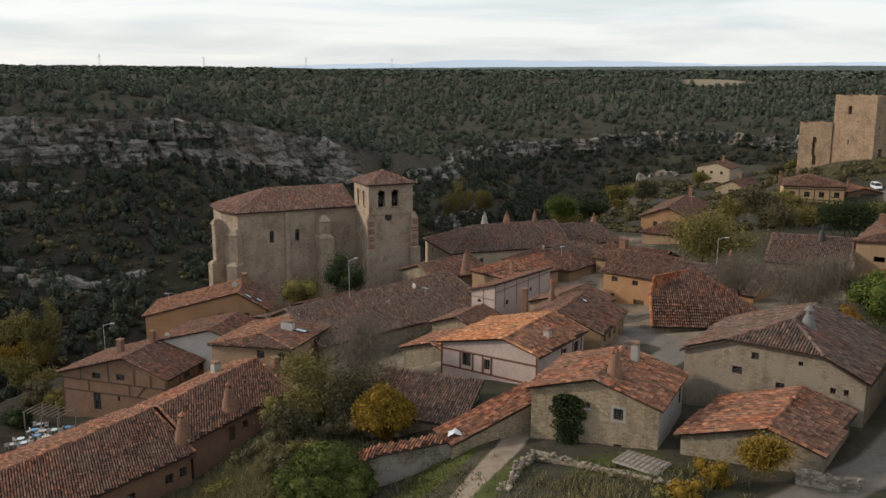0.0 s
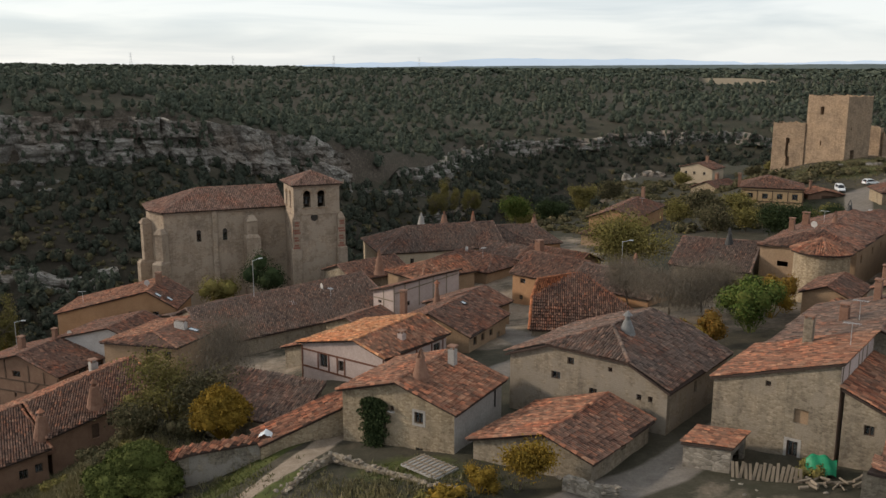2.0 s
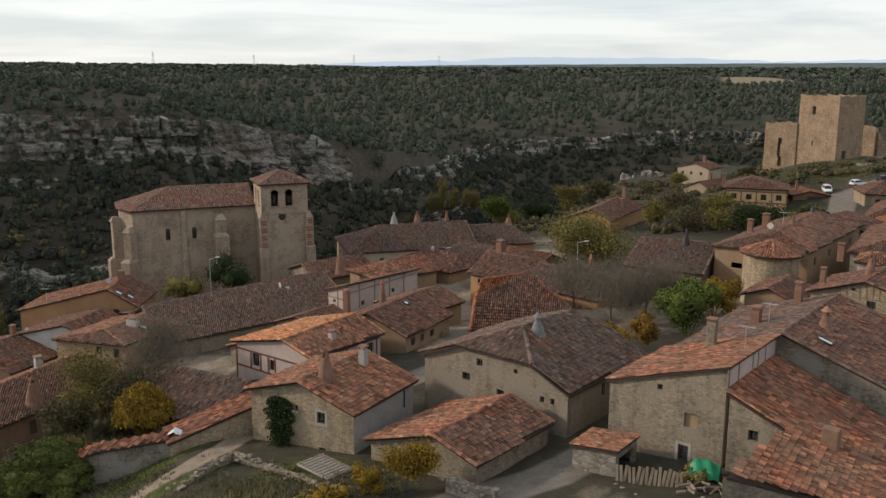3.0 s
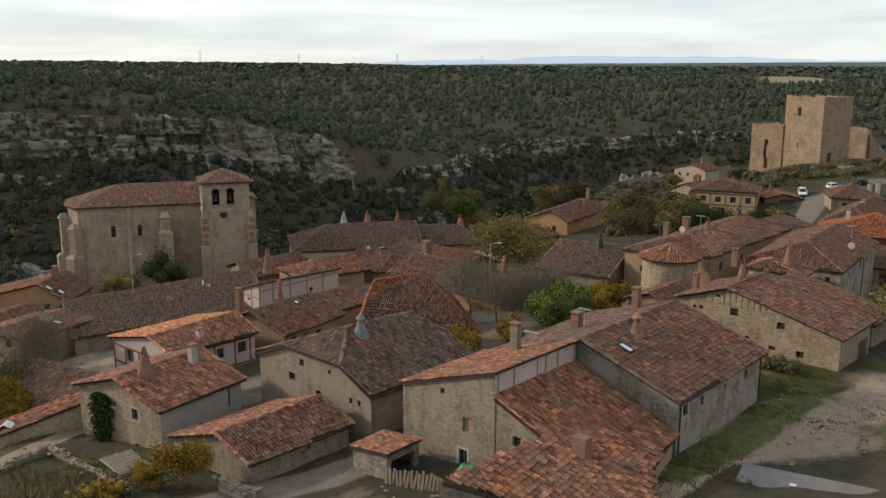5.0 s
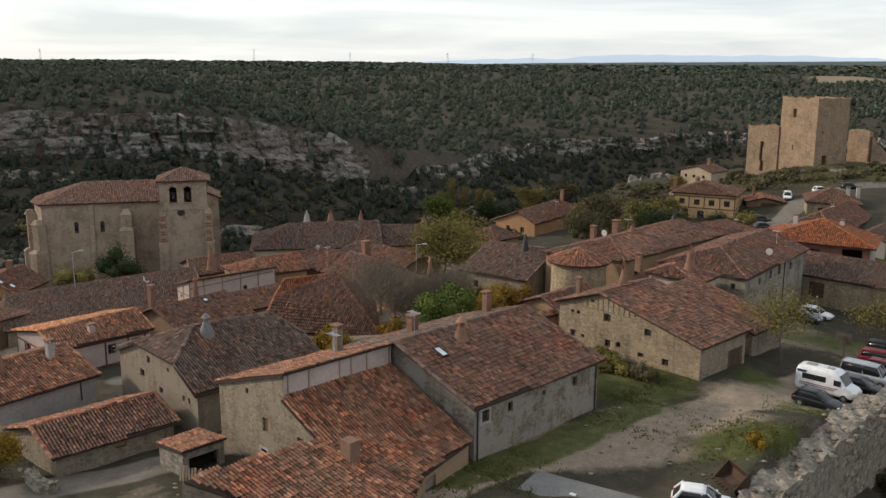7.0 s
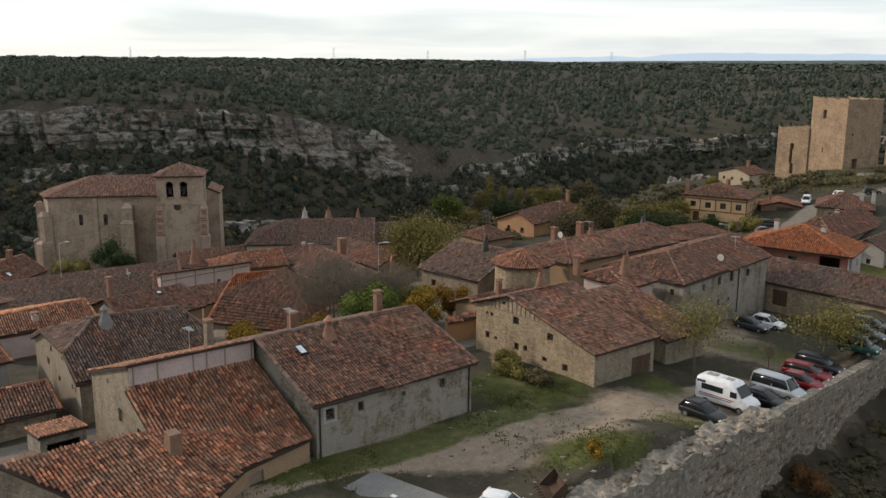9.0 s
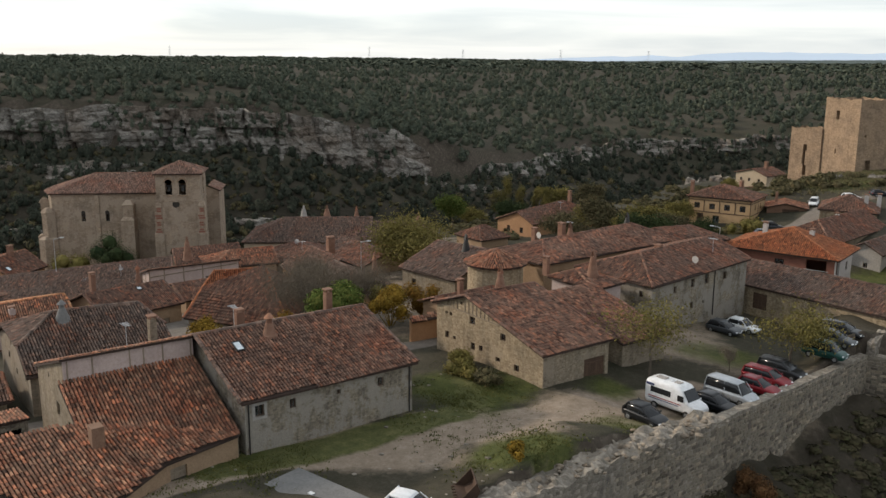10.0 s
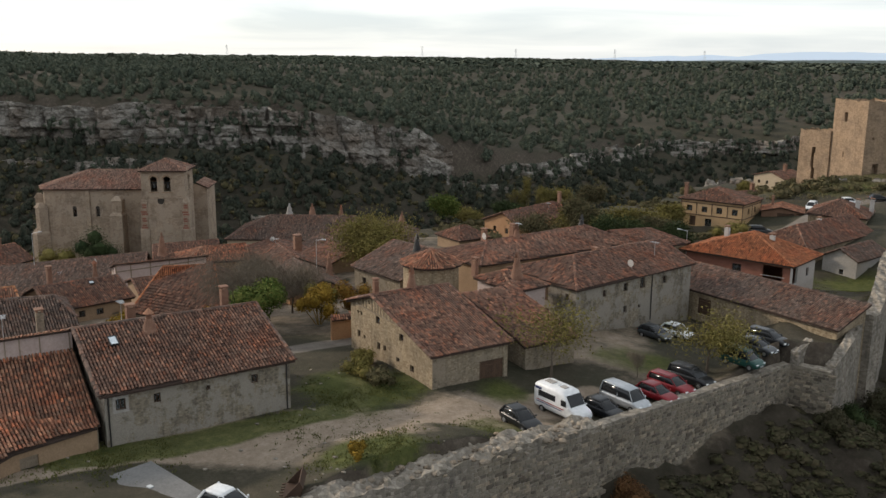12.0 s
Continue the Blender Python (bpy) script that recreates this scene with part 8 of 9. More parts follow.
car(102.4, 206.5, -100, P_WHITE, "white van parked before the garage", "kombi")
car(109.5, 207.0, 15, P_WHITE, "white car on the road below the castle", "hatch")
car(114.5, 205.0, 20, P_BLACK, "black car on the road below the castle", "hatch")
car(93.6, 185.9, 8, P_GREY, "dark grey car on the road", "suv")
car(92.0, 172.0, 15, P_GREY, "blue-grey car below the yellow house", "hatch")


# ---- yard clutter ----
def concrete_slab():
    T = thing("concrete_slab", Matrix.Translation((59.0, 59.4, 0.0)) @ Matrix.Rotation(radians(-21), 4, "Z"), "flat grey concrete roof slab at ground level", "slab")
    bm = bmesh.new()
    add_box(bm, (5.0, -6.5, -0.6), (10.0, 13.0, 1.2), bevel=0.05)
    part("slab", bm, M_CONC, T)
    boxpart("hatch", (3.4, -2.0, 0.03), (0.4, 0.3, 0.05), M_LAMP, T)


concrete_slab()


def bucket():
    T = thing("digger_bucket", Matrix.Translation((71.2, 58.0, gz(71.2, 58.0))) @ Matrix.Rotation(radians(25), 4, "Z"), "rusty steel digger bucket lying on the grass", "bucket")
    bm = bmesh.new()
    prof = [(-0.6, 0.05), (0.0, 0.0), (0.5, 0.25), (0.65, 0.7), (0.45, 1.15)]
    for (a, b), (c, d) in zip(prof, prof[1:]):
        m = Matrix.Translation(((a + c) / 2, 0, (b + d) / 2)) @ Matrix.Rotation(-math.atan2(d - b, c - a), 4, "Y")
        add_box(bm, (0, 0, 0), (math.hypot(c - a, d - b) + 0.04, 2.2, 0.06), m=m)
    part("shell", bm, M_RUST, T)
    for s in (-1, 1):
        link("cheek", [(a, s * 1.1, b) for a, b in prof] + [(a, s * 1.05, b) for a, b in prof], [(0, 1, 2, 3, 4), (9, 8, 7, 6, 5), (0, 4, 9, 5)], M_RUST, T)
    for i in range(6):
        boxpart("tooth", (-0.72, -0.9 + i * 0.36, 0.06), (0.26, 0.1, 0.07), M_RUST, T)


M_RUST = plain("rusty_steel", (0.05, 0.032, 0.024), (0.10, 0.062, 0.042), 5.0, 0.75, metal=0.4)
bucket()


def plank_fence():
    T = thing("plank_fence", Matrix.Translation((0, 0, 0)), "rough fence of leaning weathered planks", "fence")
    rng = random.Random(4)
    for i in range(16):
        f = i / 15
        x, y = 35.2 + 3.9 * f, 55.6 - 1.6 * f
        bm = bmesh.new()
        m = Matrix.Translation((x, y, gz(x, y) + 0.5)) @ Matrix.Rotation(radians(-22), 4, "Z") @ Matrix.Rotation(rng.uniform(-0.18, 0.18), 4, "Y") @ Matrix.Rotation(rng.uniform(-0.25, 0.05), 4, "X")
        add_box(bm, (0, 0, 0), (0.2, 0.05, 1.2 + rng.uniform(-0.2, 0.35)), m=m, bevel=0.012)
        part("plank", bm, M_WOODL, T)


plank_fence()


def tarp():
    T = thing("tarpaulin", Matrix.Translation((40.9, 55.4, gz(40.9, 55.4))) @ Matrix.Rotation(radians(-20), 4, "Z"), "bright green tarpaulin draped over a pile", "tarpaulin")
    vs, fs, n = [], [], 12
    for i in range(n + 1):
        for j in range(n + 1):
            u, v = i / n * 2 - 1, j / n * 2 - 1
            zz = 1.35 * (1 - 0.75 * abs(v)) * (1 - 0.25 * u * u) + 0.10 * math.sin(7 * u + 3 * v) + 0.06 * math.sin(13 * v - 4 * u)
            vs.append((u * 0.95, v * 0.8, max(0.03, zz)))
    for i in range(n):
        for j in range(n):
            a = i * (n + 1) + j
            fs.append((a, a + 1, a + n + 2, a + n + 1))
    link("sheet", vs, fs, M_TARP, T, smooth=True)
    boxpart("pile", (0, 0, 0.35), (1.4, 0.8, 0.7), M_WOODL, T, bevel=0.1)


M_TARP = plain("tarpaulin_green", (0.008, 0.16, 0.07), (0.012, 0.22, 0.10), 3.0, 0.5, 0.2)
tarp()


def clutter_bits():
    rng = random.Random(9)
    # firewood and boards by the fence
    for i in range(26):
        x, y = 39.6 + rng.uniform(-0.8, 4.2), 53.3 + rng.uniform(-0.7, 1.2)
        T = thing("log", Matrix.Translation((x, y, gz(x, y) + rng.uniform(0.1, 0.45))) @ Matrix.Rotation(rng.uniform(0, 3.1), 4, "Z"), "split weathered log on a woodpile", "log", "woodpile")
        bm = bmesh.new()
        ln = rng.uniform(0.5, 1.6)
        add_cyl(bm, (-ln / 2, 0, 0), (ln / 2, 0, rng.uniform(-0.2, 0.3)), rng.uniform(0.05, 0.11), None, 7)
        part("wood", bm, M_WOODL, T)
    for i in range(7):
        T = thing("beam", Matrix.Translation((77.5 + i * 0.14, 64.6 + i * 0.32, gz(77.5, 65) + 0.15 + 0.07 * (i % 3))) @ Matrix.Rotation(radians(38 + rng.uniform(-10, 10)), 4, "Z") @ Matrix.Rotation(rng.uniform(-0.12, 0.12), 4, "Y"), "grey weathered beam in a pile", "beam", "pile of beams")
        bm = bmesh.new()
        add_box(bm, (0, 0, 0), (2.6 + rng.uniform(-0.6, 0.6), 0.2, 0.18), bevel=0.02)
        part("timber", bm, M_WOODL, T)
    # loose stones in the yard
    pts = []
    for i in range(80):
        c = rng.choice(((64, 70, 5), (66, 64, 5), (72, 60, 4), (37, 53, 4), (53, 57.5, 1.6), (73, 70, 4), (62, 79, 3)))
        pts.append((c[0] + rng.gauss(0, c[2] * 0.6), c[1] + rng.gauss(0, c[2] * 0.5), rng.uniform(0.05, 0.17)))
    vs, fs = [], []
    for x, y, s in pts:
        bm = bmesh.new()
        bmesh.ops.create_icosphere(bm, subdivisions=1, radius=s)
        k = len(vs)
        z = gz(x, y)
        bm.verts.index_update()
        for v in bm.verts:
            j = 1 + 0.35 * noise.noise(v.co * 9 / s + Vector((x, y, 0)))
            vs.append((x + v.co.x * j * 1.3, y + v.co.y * j, z + v.co.z * j * 0.6 + s * 0.15))
        fs += [tuple(v.index + k for v in f.verts) for f in bm.faces]
        bm.free()
    tagged(link("stones", vs, fs, M_RAMPART, kind="stuff"), "loose pale stones scattered over the yard", "stones", kind="stuff")


clutter_bits()


# ---- street lamps, cafe terrace, pylons ----
def street_lamp(x, y, h, heading, z=None):
    T = thing("street_lamp", Matrix.Translation((x, y, gz(x, y) if z is None else z)) @ Matrix.Rotation(radians(heading), 4, "Z"), "slender grey street lamp with an arm", "lamp", "street lamps")
    bm = bmesh.new()
    add_cyl(bm, (0, 0, 0), (0, 0, h), 0.055, 0.035, 8)
    part("post", bm, M_PALEM, T)
    bm = bmesh.new()
    add_cyl(bm, (0, 0, h - 0.1), (1.0, 0, h + 0.15), 0.04, 0.03, 6)
    part("arm", bm, M_PALEM, T)
    bm = bmesh.new()
    add_box(bm, (1.2, 0, h + 0.13), (0.6, 0.25, 0.14), bevel=0.03)
    part("head", bm, M_PALEM, T)


street_lamp(-12.9, 117.5, 7.2, 40, -7.6)
street_lamp(37.9, 118.8, 7.5, 0, -5.0)
street_lamp(-47.0, 117.0, 6.0, 10, -15.5)
street_lamp(84.5, 147.0, 6.0, 180)


def cafe():
    rng = random.Random(3)
    for i in range(13):
        x, y = -49.5 + (i % 4) * 1.3 + rng.uniform(-0.4, 0.4), 95.0 + (i // 4) * 2.2 + rng.uniform(-0.4, 0.4)
        T = thing("cafe_table", Matrix.Translation((x, y, gz(x, y))), "round pale cafe table on a terrace", "table", "cafe tables")
        bm = bmesh.new()
        add_cyl(bm, (0, 0, 0.70), (0, 0, 0.74), 0.42, 0.42, 16)
        part("tabletop", bm, (M_WHITE, M_SKYL, M_TBLUE)[i % 3], T)
        bm = bmesh.new()
        add_cyl(bm, (0, 0, 0), (0, 0, 0.7), 0.04, 0.04, 6)
        add_cyl(bm, (0, 0, 0), (0, 0, 0.03), 0.25, 0.22, 10)
        part("leg", bm, M_PALEM, T)
        for k in range(2):
            C = thing("cafe_chair", Matrix.Translation((x + (0.75 if k else -0.75), y + rng.uniform(-0.2, 0.2), gz(x, y))) @ Matrix.Rotation(rng.uniform(0, 6), 4, "Z"), "pale plastic cafe chair on a terrace", "chair", "cafe chairs")
            boxpart("seat", (0, 0, 0.44), (0.44, 0.44, 0.04), M_WHITE, C)
            boxpart("backrest", (0, 0.21, 0.68), (0.44, 0.04, 0.4), M_WHITE, C)
            for sx in (-1, 1):
                for sy in (-1, 1):
                    boxpart("leg", (sx * 0.19, sy * 0.19, 0.21), (0.035, 0.035, 0.42), M_PALEM, C)
    T = thing("pergola", Matrix.Translation((-48.2, 101.5, gz(-48, 101))) @ Matrix.Rotation(radians(-18), 4, "Z"), "light timber pergola beside the cafe terrace", "pergola")
    for sx in (-2.5, 0, 2.5):
        for sy in (-1.5, 1.5):
            boxpart("post", (sx, sy, 1.2), (0.1, 0.1, 2.4), M_WOODL, T)
    for i in range(8):
        boxpart("slat", (-2.6 + i * 0.75, 0, 2.45), (0.07, 3.4, 0.09), M_WOODL, T)


M_TBLUE = plain("table_blue", (0.10, 0.28, 0.50), (0.14, 0.34, 0.58), 4.0, 0.5, 0)
cafe()

for i, (x, y, h) in enumerate(((-900, 2350, 34), (-640, 2400, 33), (-370, 2420, 35), (-140, 2440, 33), (-1450, 2200, 35))):
    T = thing("pylon", Matrix.Translation((x, y, gz(x, y))), "thin distant electricity pylon on the skyline", "pylon", "pylons")
    bm = bmesh.new()
    for sx in (-1, 1):
        for sy in (-1, 1):
            add_cyl(bm, (sx * 3, sy * 3, 0), (sx * 0.4, sy * 0.4, h), 0.2, 0.16, 4)
    for f in (0.3, 0.5, 0.7):
        add_cyl(bm, (-3 + 2.6 * f, -3 + 2.6 * f, h * f), (3 - 2.6 * f, 3 - 2.6 * f, h * f), 0.3, 0.3, 4)
    part("tower", bm, M_PALEM, T)
    for f in (0.75, 0.86, 0.97):
        bm = bmesh.new()
        add_cyl(bm, (-4, 0, h * f), (4, 0, h * f), 0.25, 0.25, 4)
        part("crossarm", bm, M_PALEM, T)


# ---- far mountains ----
def mountains():
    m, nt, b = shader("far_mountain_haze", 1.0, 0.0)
    # distance haze painted as a bluish colour with a glow of its own
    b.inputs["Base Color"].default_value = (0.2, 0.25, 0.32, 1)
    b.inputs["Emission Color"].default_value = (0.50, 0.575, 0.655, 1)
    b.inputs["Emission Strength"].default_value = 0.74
    vs, fs = [], []
    n = 160
    for i in range(n + 1):
        a = radians(-14 + 64 * i / n)
        r = 4500
        f = i / n
        h = 18 + 62 * min(1, f / 0.16) * (0.55 + 0.26 * noise.noise(Vector((f * 9, 0, 0))) + 0.16 * noise.noise(Vector((f * 30, 3, 0))) + 0.08 * noise.noise(Vector((f * 80, 3, 0))) + 0.22 * math.exp(-((f - 0.28) / 0.10) ** 2))
        x, y = r * math.sin(a), r * math.cos(a)
        vs += [(x, y, -60), (x, y, h)]
    for i in range(n):
        fs.append((2 * i, 2 * i + 2, 2 * i + 3, 2 * i + 1))
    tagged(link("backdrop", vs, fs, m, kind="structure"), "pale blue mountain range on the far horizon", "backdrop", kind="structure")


def far_hills():
    """Low wooded hills near the skyline, with distance haze put into their pale colour."""
    m = plain("far_woods_haze", (0.085, 0.105, 0.105), (0.125, 0.145, 0.135), 0.02, 1.0, 0, spec=0.0)
    vs, fs, n = [], [], 120
    for i in range(n + 1):
        f = i / n
        a = radians(-14 + 60 * f)
        rise = float(np.interp(math.degrees(a), [-14, -9, 2, 12, 22, 46], [8, 22, 29, 33, 37, 37])) + 2.2 * noise.noise(Vector((f * 14, 1, 0))) + 1.2 * noise.noise(Vector((f * 60, 2, 0)))
        for r, h in ((2850, -5), (3100, rise * 0.55), (3400, rise), (3700, -5)):
            vs.append((50 + r * math.sin(a), r * math.cos(a), h))
    for i in range(n):
        fs += [(4 * i + k, 4 * i + 4 + k, 4 * i + 5 + k, 4 * i + 1 + k) for k in range(3)]
    tagged(link("far_hills", vs, fs, m, kind="structure"), "low wooded hills along the skyline, hazed blue-green", "hills", kind="structure")


mountains()
far_hills()


# ---- stones of the ramparts and garden walls ----
M_BLOCK = tile_mat("limestone_blocks", ((0.168, 0.1461, 0.1165), (0.2296, 0.2006, 0.1591), (0.196, 0.17, 0.1362), (0.2576, 0.2245, 0.1789), (0.2128, 0.1799, 0.1394), (0.28, 0.2463, 0.1976)), (0.1848, 0.1591, 0.1258), 0.4, (0.896, 0.8502, 0.7696))
M_RUBBLE = tile_mat("limestone_rubble", ((0.17, 0.145, 0.115), (0.26, 0.225, 0.18), (0.22, 0.175, 0.13), (0.32, 0.28, 0.225)), (0.19, 0.165, 0.135), 0.4, (1.1, 0.95, 0.82))


def block_shape(rng, sx, sy, sz):
    """A dressed stone with a pillowed face: vertices and faces, its face towards +y."""
    j = lambda a: rng.uniform(-a, a)  # noqa: E731
    vs = []
    for y, k in ((-0.5, 1.0), (0.2, 1.0), (0.5, 0.78)):
        for x, z in ((-0.5, -0.5), (0.5, -0.5), (0.5, 0.5), (-0.5, 0.5)):
            vs.append(Vector((x * sx * k + j(0.02), y * sy + j(0.012), z * sz * k + j(0.015))))
    fs = [(8, 9, 10, 11)]
    for r in (0, 4):
        fs += [(r + i, r + (i + 1) % 4, r + 4 + (i + 1) % 4, r + 4 + i) for i in range(4)]
    return vs, fs


def face_stones(wall, path, thick, low, seed, loose, course=0.30, long=0.55):
    """Courses of stones on the outer side of a wall along path (x, y, top), down to low metres under its crest; the first ones are single objects."""
    rng = random.Random(seed)
    shapes = []
    for k in range(9):
        me = bpy.data.meshes.new("stone")
        v, f = block_shape(rng, 1.0, 0.22, 1.0)
        me.from_pydata([tuple(p) for p in v], [], f)
        me.materials.append(M_BLOCK)
        shapes.append(me)
    V, F = [], []
    P = [Vector(p) for p in path]
    made = 0
    for a, b in zip(P, P[1:]):
        d = (b - a).xy.to_3d().normalized()
        nr = Vector((d.y, -d.x, 0))
        L = (b - a).xy.length
        s = 0.0
        columns = []
        while s < L:
            columns.append(s)
            s += 4.0
        for c0 in columns:
            c1 = min(L, c0 + 4.0)
            drop = 0.1
            while drop < low:
                h = course * rng.uniform(0.75, 1.2)
                s = c0 + rng.uniform(-0.2, 0.2)
                while s < c1:
                    w = long * rng.uniform(0.55, 1.5)
                    if rng.random() > 0.035:
                        f = (s + w / 2) / L
                        top = a.z + (b.z - a.z) * f
                        z = top - drop - h / 2 - 0.15
                        c = a.lerp(b, f) + nr * (thick / 2 * (0.99 + 0.12 * drop / low) - 0.05 + rng.uniform(-0.03, 0.03))
                        m = Matrix.Translation((c.x, c.y, z)) @ Matrix((d, nr, Vector((0, 0, 1)))).transposed().to_4x4() @ Matrix.Rotation(rng.uniform(-0.04, 0.04), 4, "Y") @ Matrix.Diagonal((w - 0.03, 1.0, h - 0.03, 1))
                        if made < loose:
                            ob = new("stone", shapes[made % 9])
                            ob.matrix_world = m
                            ob.parent = wall
                            made += 1
                        else:
                            v, g = block_shape(rng, 1.0, 0.22, 1.0)
                            k = len(V)
                            V += [m @ p for p in v]
                            F += [tuple(q + k for q in t) for t in g]
                    s += w
                drop += h
    if V:
        link("stone_facing", V, F, M_BLOCK, wall, kind="stuff")


def crest_rubble(wall, path, thick, count, seed, size=0.3, up=0.1):
    """Loose rubble lying on a broken crest: single stones on shared meshes."""
    rng = random.Random(seed)
    shapes = []
    for k in range(7):
        bm = bmesh.new()
        bmesh.ops.create_icosphere(bm, subdivisions=1, radius=1.0)
        for v in bm.verts:
            v.co *= 1 + 0.45 * noise.noise(v.co * 1.7 + Vector((k * 5, seed, 0)))
            v.co.z *= 0.65
        me = bpy.data.meshes.new("rubble_stone")
        bm.to_mesh(me)
        bm.free()
        me.materials.append(M_RUBBLE)
        shapes.append(me)
    P = [Vector(p) for p in path]
    cum = [0.0]
    for a, b in zip(P, P[1:]):
        cum.append(cum[-1] + (b - a).xy.length)
    for i in range(count):
        s = rng.uniform(0, cum[-1])
        x, y, z = (float(np.interp(s, cum, [p[k] for p in P])) for k in range(3))
        q = size * rng.uniform(0.35, 1.25)
        ob = new("rubble_stone", shapes[i % 7])
        ob.matrix_world = Matrix.Translation((x + rng.gauss(0, thick * 0.3), y + rng.gauss(0, thick * 0.3), z + up + rng.uniform(-0.35, 0.12))) @ Matrix.Rotation(rng.uniform(0, 6), 4, "Z") @ Matrix.Rotation(rng.uniform(-0.5, 0.5), 4, "X") @ Matrix.Diagonal((q * 1.25, q, q, 1))
        ob.parent = wall


walls_all = [o for o in scene.objects if o.name.startswith(("rampart", "dry_stone_wall"))]
near_wall = [o for o in walls_all if o.name == "rampart"][0]
long_wall = [o for o in walls_all if o.name == "rampart.001"][0]
face_stones(long_wall, [(85.5, 78.6, -0.65), (92.3, 90.8, -1.2), (99.3, 103.3, -1.7)], 0.9, 7.0, 3, 300)
face_stones(near_wall, [(73.6, 58.2, 0.9), (80.2, 69.5, 0.45), (85.4, 78.3, -0.4)], 2.3, 6.5, 4, 0)
crest_rubble(near_wall, [(70.0, 50.5, 1.2), (73.6, 58.2, 1.0), (76.8, 63.4, 0.8), (80.2, 69.5, 0.55), (83.2, 74.5, 0.25), (85.4, 78.3, -0.25)], 2.3, 290, 6, 0.25, 0.0)
pier = [o for o in walls_all if o.name == "rampart_pier"][0]
face_stones(pier, [(99.6, 103.8, -1.75), (103.4, 102.9, -1.9)], 1.2, 6.5, 7, 0)
for o, path in zip([o for o in walls_all if o.name.startswith("dry_stone_wall")], ([(4.4, 57.0, -3.6), (5.6, 60.5, -3.4), (7.0, 62.4, -3.2), (9.5, 61.0, -3.2), (12.1, 59.2, -3.1), (14.5, 57.2, -2.8), (17.2, 55.4, -2.6)], [(24.0, 55.2, -1.2), (25.6, 53.9, -1.0), (27.2, 53.2, -0.9)])):
    crest_rubble(o, path, 0.7, 260 if path[0][0] < 10 else 60, 9, 0.17, 0.03)


# ---- grass, weeds and brambles ----
G_DRY = leaf_mat("grass_dry", ((0.13, 0.115, 0.06), (0.19, 0.165, 0.095), (0.10, 0.095, 0.045), (0.24, 0.205, 0.125)), 0.9)
G_GREEN = leaf_mat("grass_green", ((0.07, 0.08, 0.026), (0.10, 0.105, 0.036), (0.135, 0.13, 0.05)), 0.9)
L_BRAMBLE = leaf_mat("bramble_dark", ((0.034, 0.032, 0.020), (0.052, 0.048, 0.028), (0.072, 0.060, 0.038), (0.044, 0.050, 0.024)))


def grass(areas, material, label, seed, tall):
    """Tufts of thin blades over patches (x, y, spread x, spread y, count)."""
    rng = np.random.default_rng(seed)
    V, k = [], 0
    for cx, cy, sx, sy, count in areas:
        x, y = rng.normal(cx, sx, count), rng.normal(cy, sy, count)
        z = ground_z(x, y)
        for b in range(6):
            a = rng.uniform(0, 6.28, count)
            h = tall * rng.uniform(0.5, 1.2, count)
            bx, by = x + rng.normal(0, 0.16, count), y + rng.normal(0, 0.16, count)
            w = 0.035 + 0.03 * rng.uniform(0, 1, count)
            lx, ly = rng.normal(0, 0.35, count) * h, rng.normal(0, 0.35, count) * h
            V.append(np.stack([np.stack([bx - w * np.cos(a), by - w * np.sin(a), z - 0.05], -1), np.stack([bx + w * np.cos(a), by + w * np.sin(a), z - 0.05], -1), np.stack([bx + lx, by + ly, z + h], -1)], 1))
    V = np.concatenate(V).reshape(-1, 3)
    F = np.arange(len(V)).reshape(-1, 3)
    tagged(quick_mesh("grass", V, np.concatenate([F, F[:, 2:]], 1), material), label, "grass", kind="stuff")


grass([(-16, 69, 6, 5, 5200), (-22, 76, 4, 4, 1800), (-9, 58, 3, 3, 900), (11, 56, 4, 2, 500), (112, 222, 10, 6, 2600)], G_DRY, "dry straw-coloured grass on the banks", 21, 0.42)
grass([(-1, 62, 1.5, 3, 700), (66, 76, 3, 4, 1300), (56, 61, 2, 3, 500), (73, 65, 2.6, 2.6, 500), (79, 74, 1.6, 2, 200), (14, 58, 4, 2, 600), (54, 58, 3, 3, 500), (-18, 66, 5, 4, 800), (112, 140, 6, 12, 900)], G_GREEN, "short green grass on the yard and banks", 22, 0.1)


def brambles():
    rng = np.random.default_rng(31)
    sc = [crown_template(60, rng, tall=0.75, size=0.17, fine=True) for _ in range(8)]
    rows = []
    line = ((55, 20), (66.5, 44), (73.6, 58.2), (85.5, 78.5), (99.5, 103.5), (104, 104), (107, 116), (114, 156), (150, 215))
    x, y = rng.uniform(76, 135, 17000), rng.uniform(48, 150, 17000)
    d, _ = line_side(x, y, line)
    z = ground_z(x, y)
    for i in range(len(x)):
        if d[i] < -2.0 and rng.uniform() < 0.95 * math.exp(d[i] / 30) * (0.75 + 0.25 * math.sin(x[i] * 0.7) * math.sin(y[i] * 0.6)):
            q = 0.25 + 1.0 * rng.uniform() ** 2
            rows.append((x[i], y[i], z[i] - 0.25, q * 1.2, q * rng.uniform(0.4, 0.8)))
    scatter("brambles", rows, sc, L_BRAMBLE, "dark brambles on the bank below the rampart", "brambles", rng)


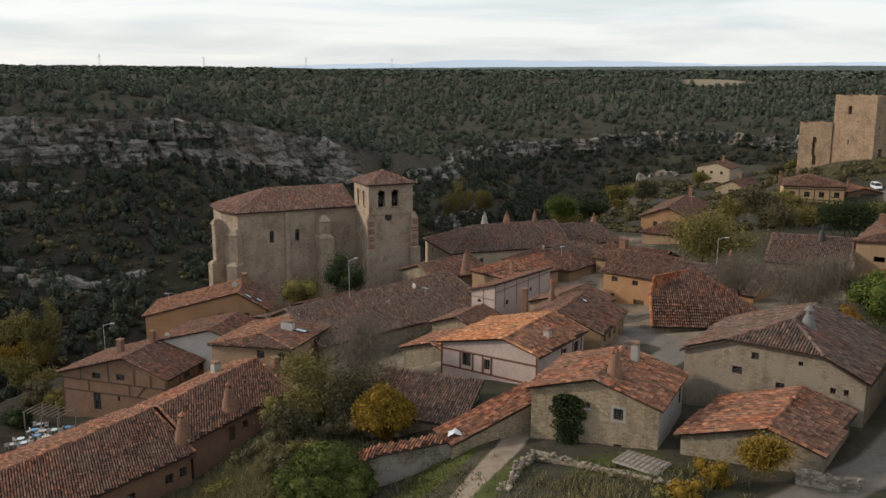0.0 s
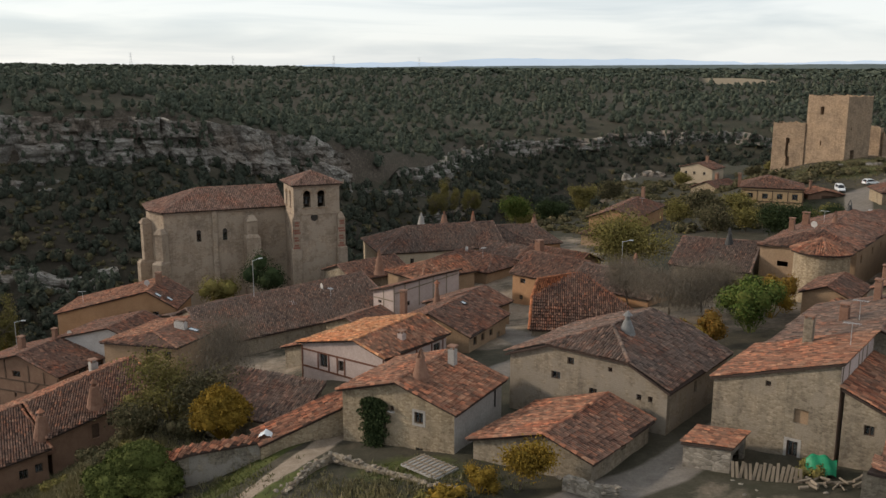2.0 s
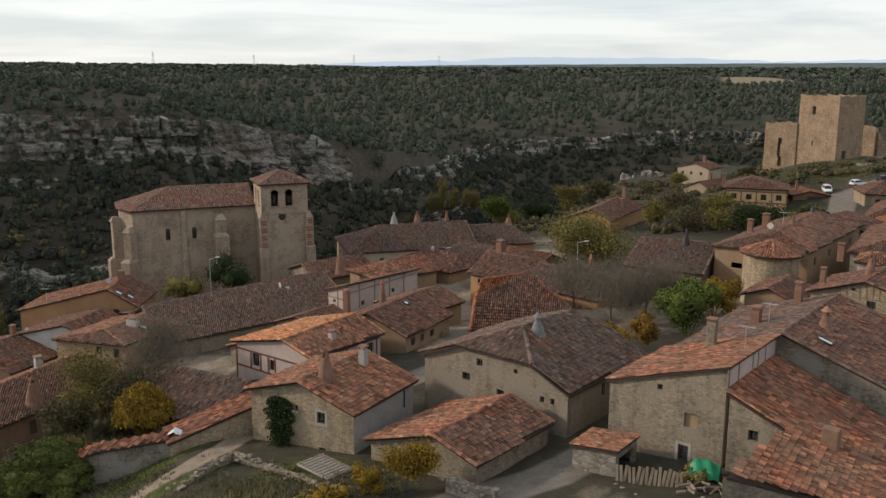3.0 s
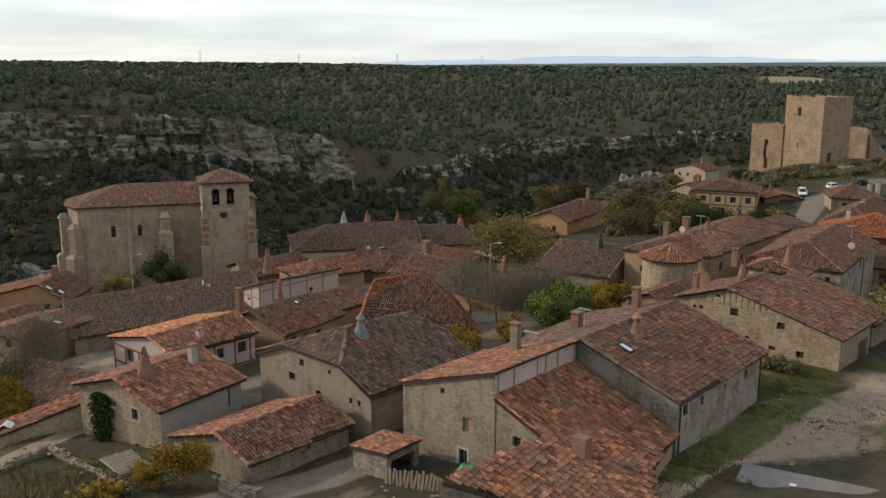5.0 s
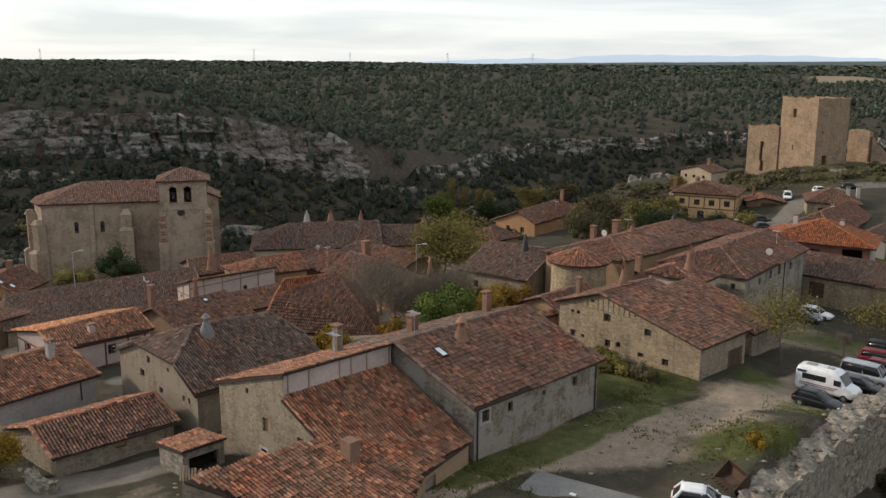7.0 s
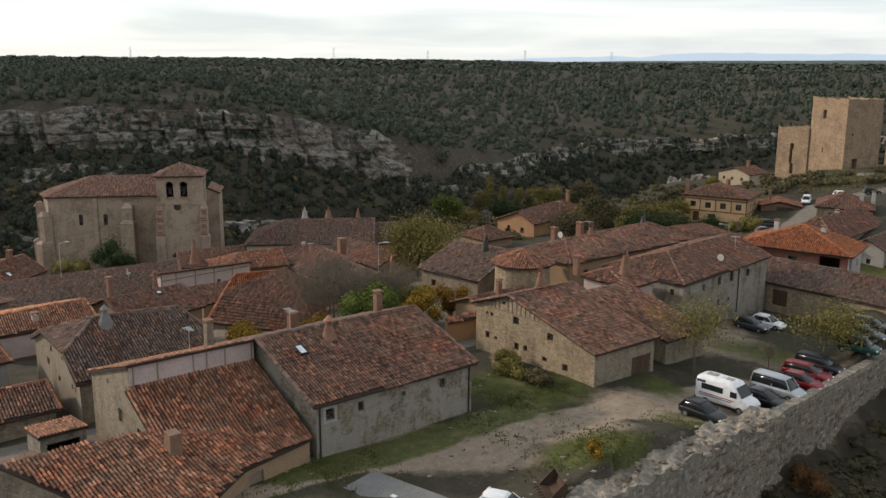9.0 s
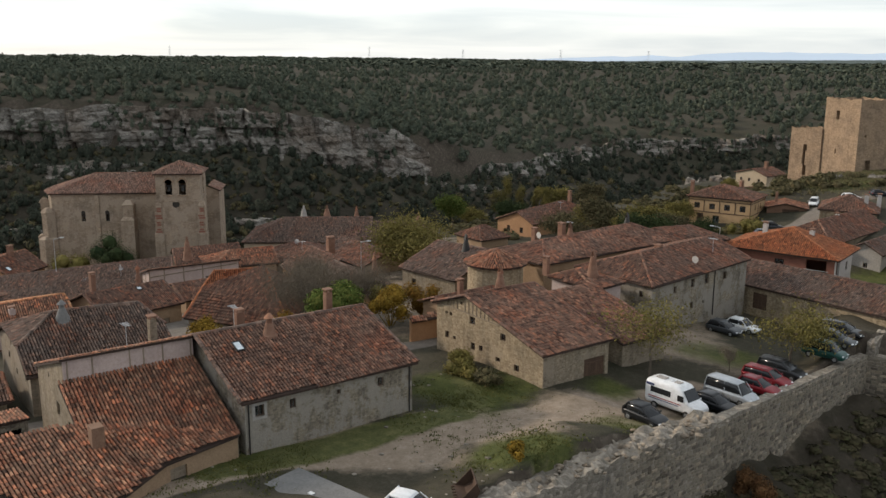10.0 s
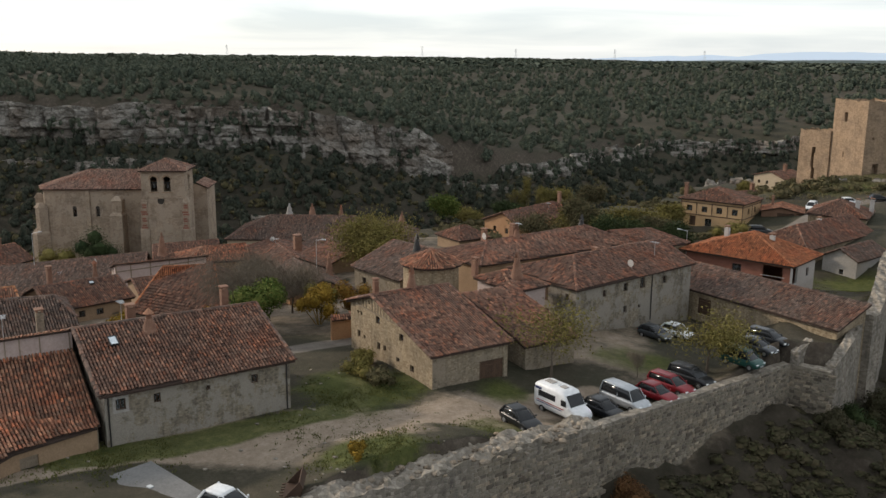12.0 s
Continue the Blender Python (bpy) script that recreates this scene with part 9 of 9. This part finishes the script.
brambles()
bush(88.6, 78.2, 2.2, 2.4, L_RUST, "rust-brown bush at the foot of the rampart", 1500, 101, size=0.13)
bush(86.0, 75.4, 1.5, 1.5, L_BRAMBLE, "dark bramble at the foot of the rampart", 700, 102, size=0.14)
bush(104.0, 100.0, 2.4, 2.6, L_BRAMBLE, "dark bush below the corner of the rampart", 1300, 103, size=0.16)
bush(106.5, 106.0, 2.6, 3.2, L_DARK, "dark bush below the rampart", 1300, 104, size=0.16)
bush(109.5, 112.0, 3.0, 4.0, L_BRAMBLE, "dark bush below the rampart", 1500, 105, size=0.18)
for k, (x, y, r, h, lf) in enumerate(((-15.5, 79.5, 2.6, 2.2, L_SCRUB), (-12.8, 83.0, 2.6, 2.6, L_OLIVE), (-9.5, 76.5, 2.4, 2.4, L_SCRUB), (-12.0, 73.0, 2.2, 1.8, L_OLIVE), (-18.2, 76.5, 2.0, 1.6, L_SCRUB), (-7.0, 80.5, 2.8, 4.2, L_OLIVE), (-16.5, 83.5, 2.8, 3.8, L_OLIVE), (-14.5, 86.5, 2.4, 2.4, L_OLIVE), (-6.0, 87.0, 2.0, 2.2, L_SCRUB), (-19.5, 72.0, 1.6, 1.2, L_OLIVE), (-6.5, 71.0, 1.8, 1.6, L_DARK))):
    bush(x, y, r, h, lf, "tangled autumn scrub on the bank between the houses", 900, 110 + k, size=0.15)
tree(21.0, 55.6, 3.9, 2.0, L_YELL, "golden autumn tree before the outbuilding", 1.3, trunk=0.09, seed=125, low=0.28, leaf_size=0.13)
bush(18.2, 55.2, 1.5, 2.2, L_YELL, "golden shrub beside the autumn tree", 1200, 126, size=0.11)

tree(71.6, 154.2, 6.5, 5.0, L_DARK, "dark spreading evergreen behind the long house", 2.2, trunk=0.18, seed=130, low=0.1, leaf_size=0.22)
tree(60.1, 152.7, 7.6, 3.6, L_SCRUB, "thin olive-brown autumn tree behind the long house", 0.7, trunk=0.2, seed=131, low=0.15, leaf_size=0.22)
for k, (x, y, h, r, lf) in enumerate(((64.1, 170.6, 5, 3.0, L_SCRUB), (69.2, 167, 4.5, 3.0, L_OLIVE), (75, 165, 4.2, 2.6, L_DARK), (76, 176, 4.6, 2.8, L_SCRUB), (73, 188, 4.6, 3.0, L_OLIVE), (71, 181, 4.2, 2.6, L_YELL), (75.3, 196, 5, 3.0, L_OLIVE), (57.7, 179, 6, 3.4, L_OLIVE), (86, 292, 5, 3.2, L_OLIVE), (100, 262, 4, 2.6, L_SCRUB), (108, 270, 4, 2.4, L_OLIVE))):
    tree(x, y, h, r, lf, "small autumn tree on the slope below the castle", 1.1, trunk=0.12, seed=140 + k, low=0.08, leaf_size=0.24)
for k, (x, y, r, h, lf) in enumerate(((-53, 103, 2.4, 2.6, L_DARK), (-56.5, 98, 2.6, 2.8, L_SCRUB), (-51, 110, 2.8, 3.2, L_OLIVE), (-60, 107, 3.0, 3.6, L_DARK), (-56, 114, 3.0, 3.4, L_SCRUB), (-62, 99, 2.6, 3.0, L_OLIVE), (-48.5, 88.5, 1.4, 1.2, L_DARK), (-46.0, 87.0, 1.2, 1.0, L_OLIVE), (-52.5, 90.5, 1.6, 1.6, L_DARK))):
    bush(x, y, r, h, lf, "garden shrub beside the cafe terrace", 1000, 170 + k, size=0.17)


def white_sheet():
    """A crumpled white plastic sheet on the end of the garden wall."""
    T = thing("plastic_sheet", Matrix.Translation((1.0, 66.3, -3.45)), "crumpled white plastic sheet on the garden wall", "sheet")
    vs, fs, n = [], [], 8
    for i in range(n + 1):
        for j in range(n + 1):
            u, v = i / n * 2 - 1, j / n * 2 - 1
            vs.append((0.55 * u, 0.45 * v, 0.55 * (1 - abs(u)) * (1 - 0.5 * abs(v)) + 0.12 * noise.noise(Vector((2.5 * u, 2.5 * v, 4)))))
    for i in range(n):
        for j in range(n):
            a = i * (n + 1) + j
            fs.append((a, a + 1, a + n + 2, a + n + 1))
    link("sheet", vs, fs, M_LAMP, T, smooth=True)


white_sheet()
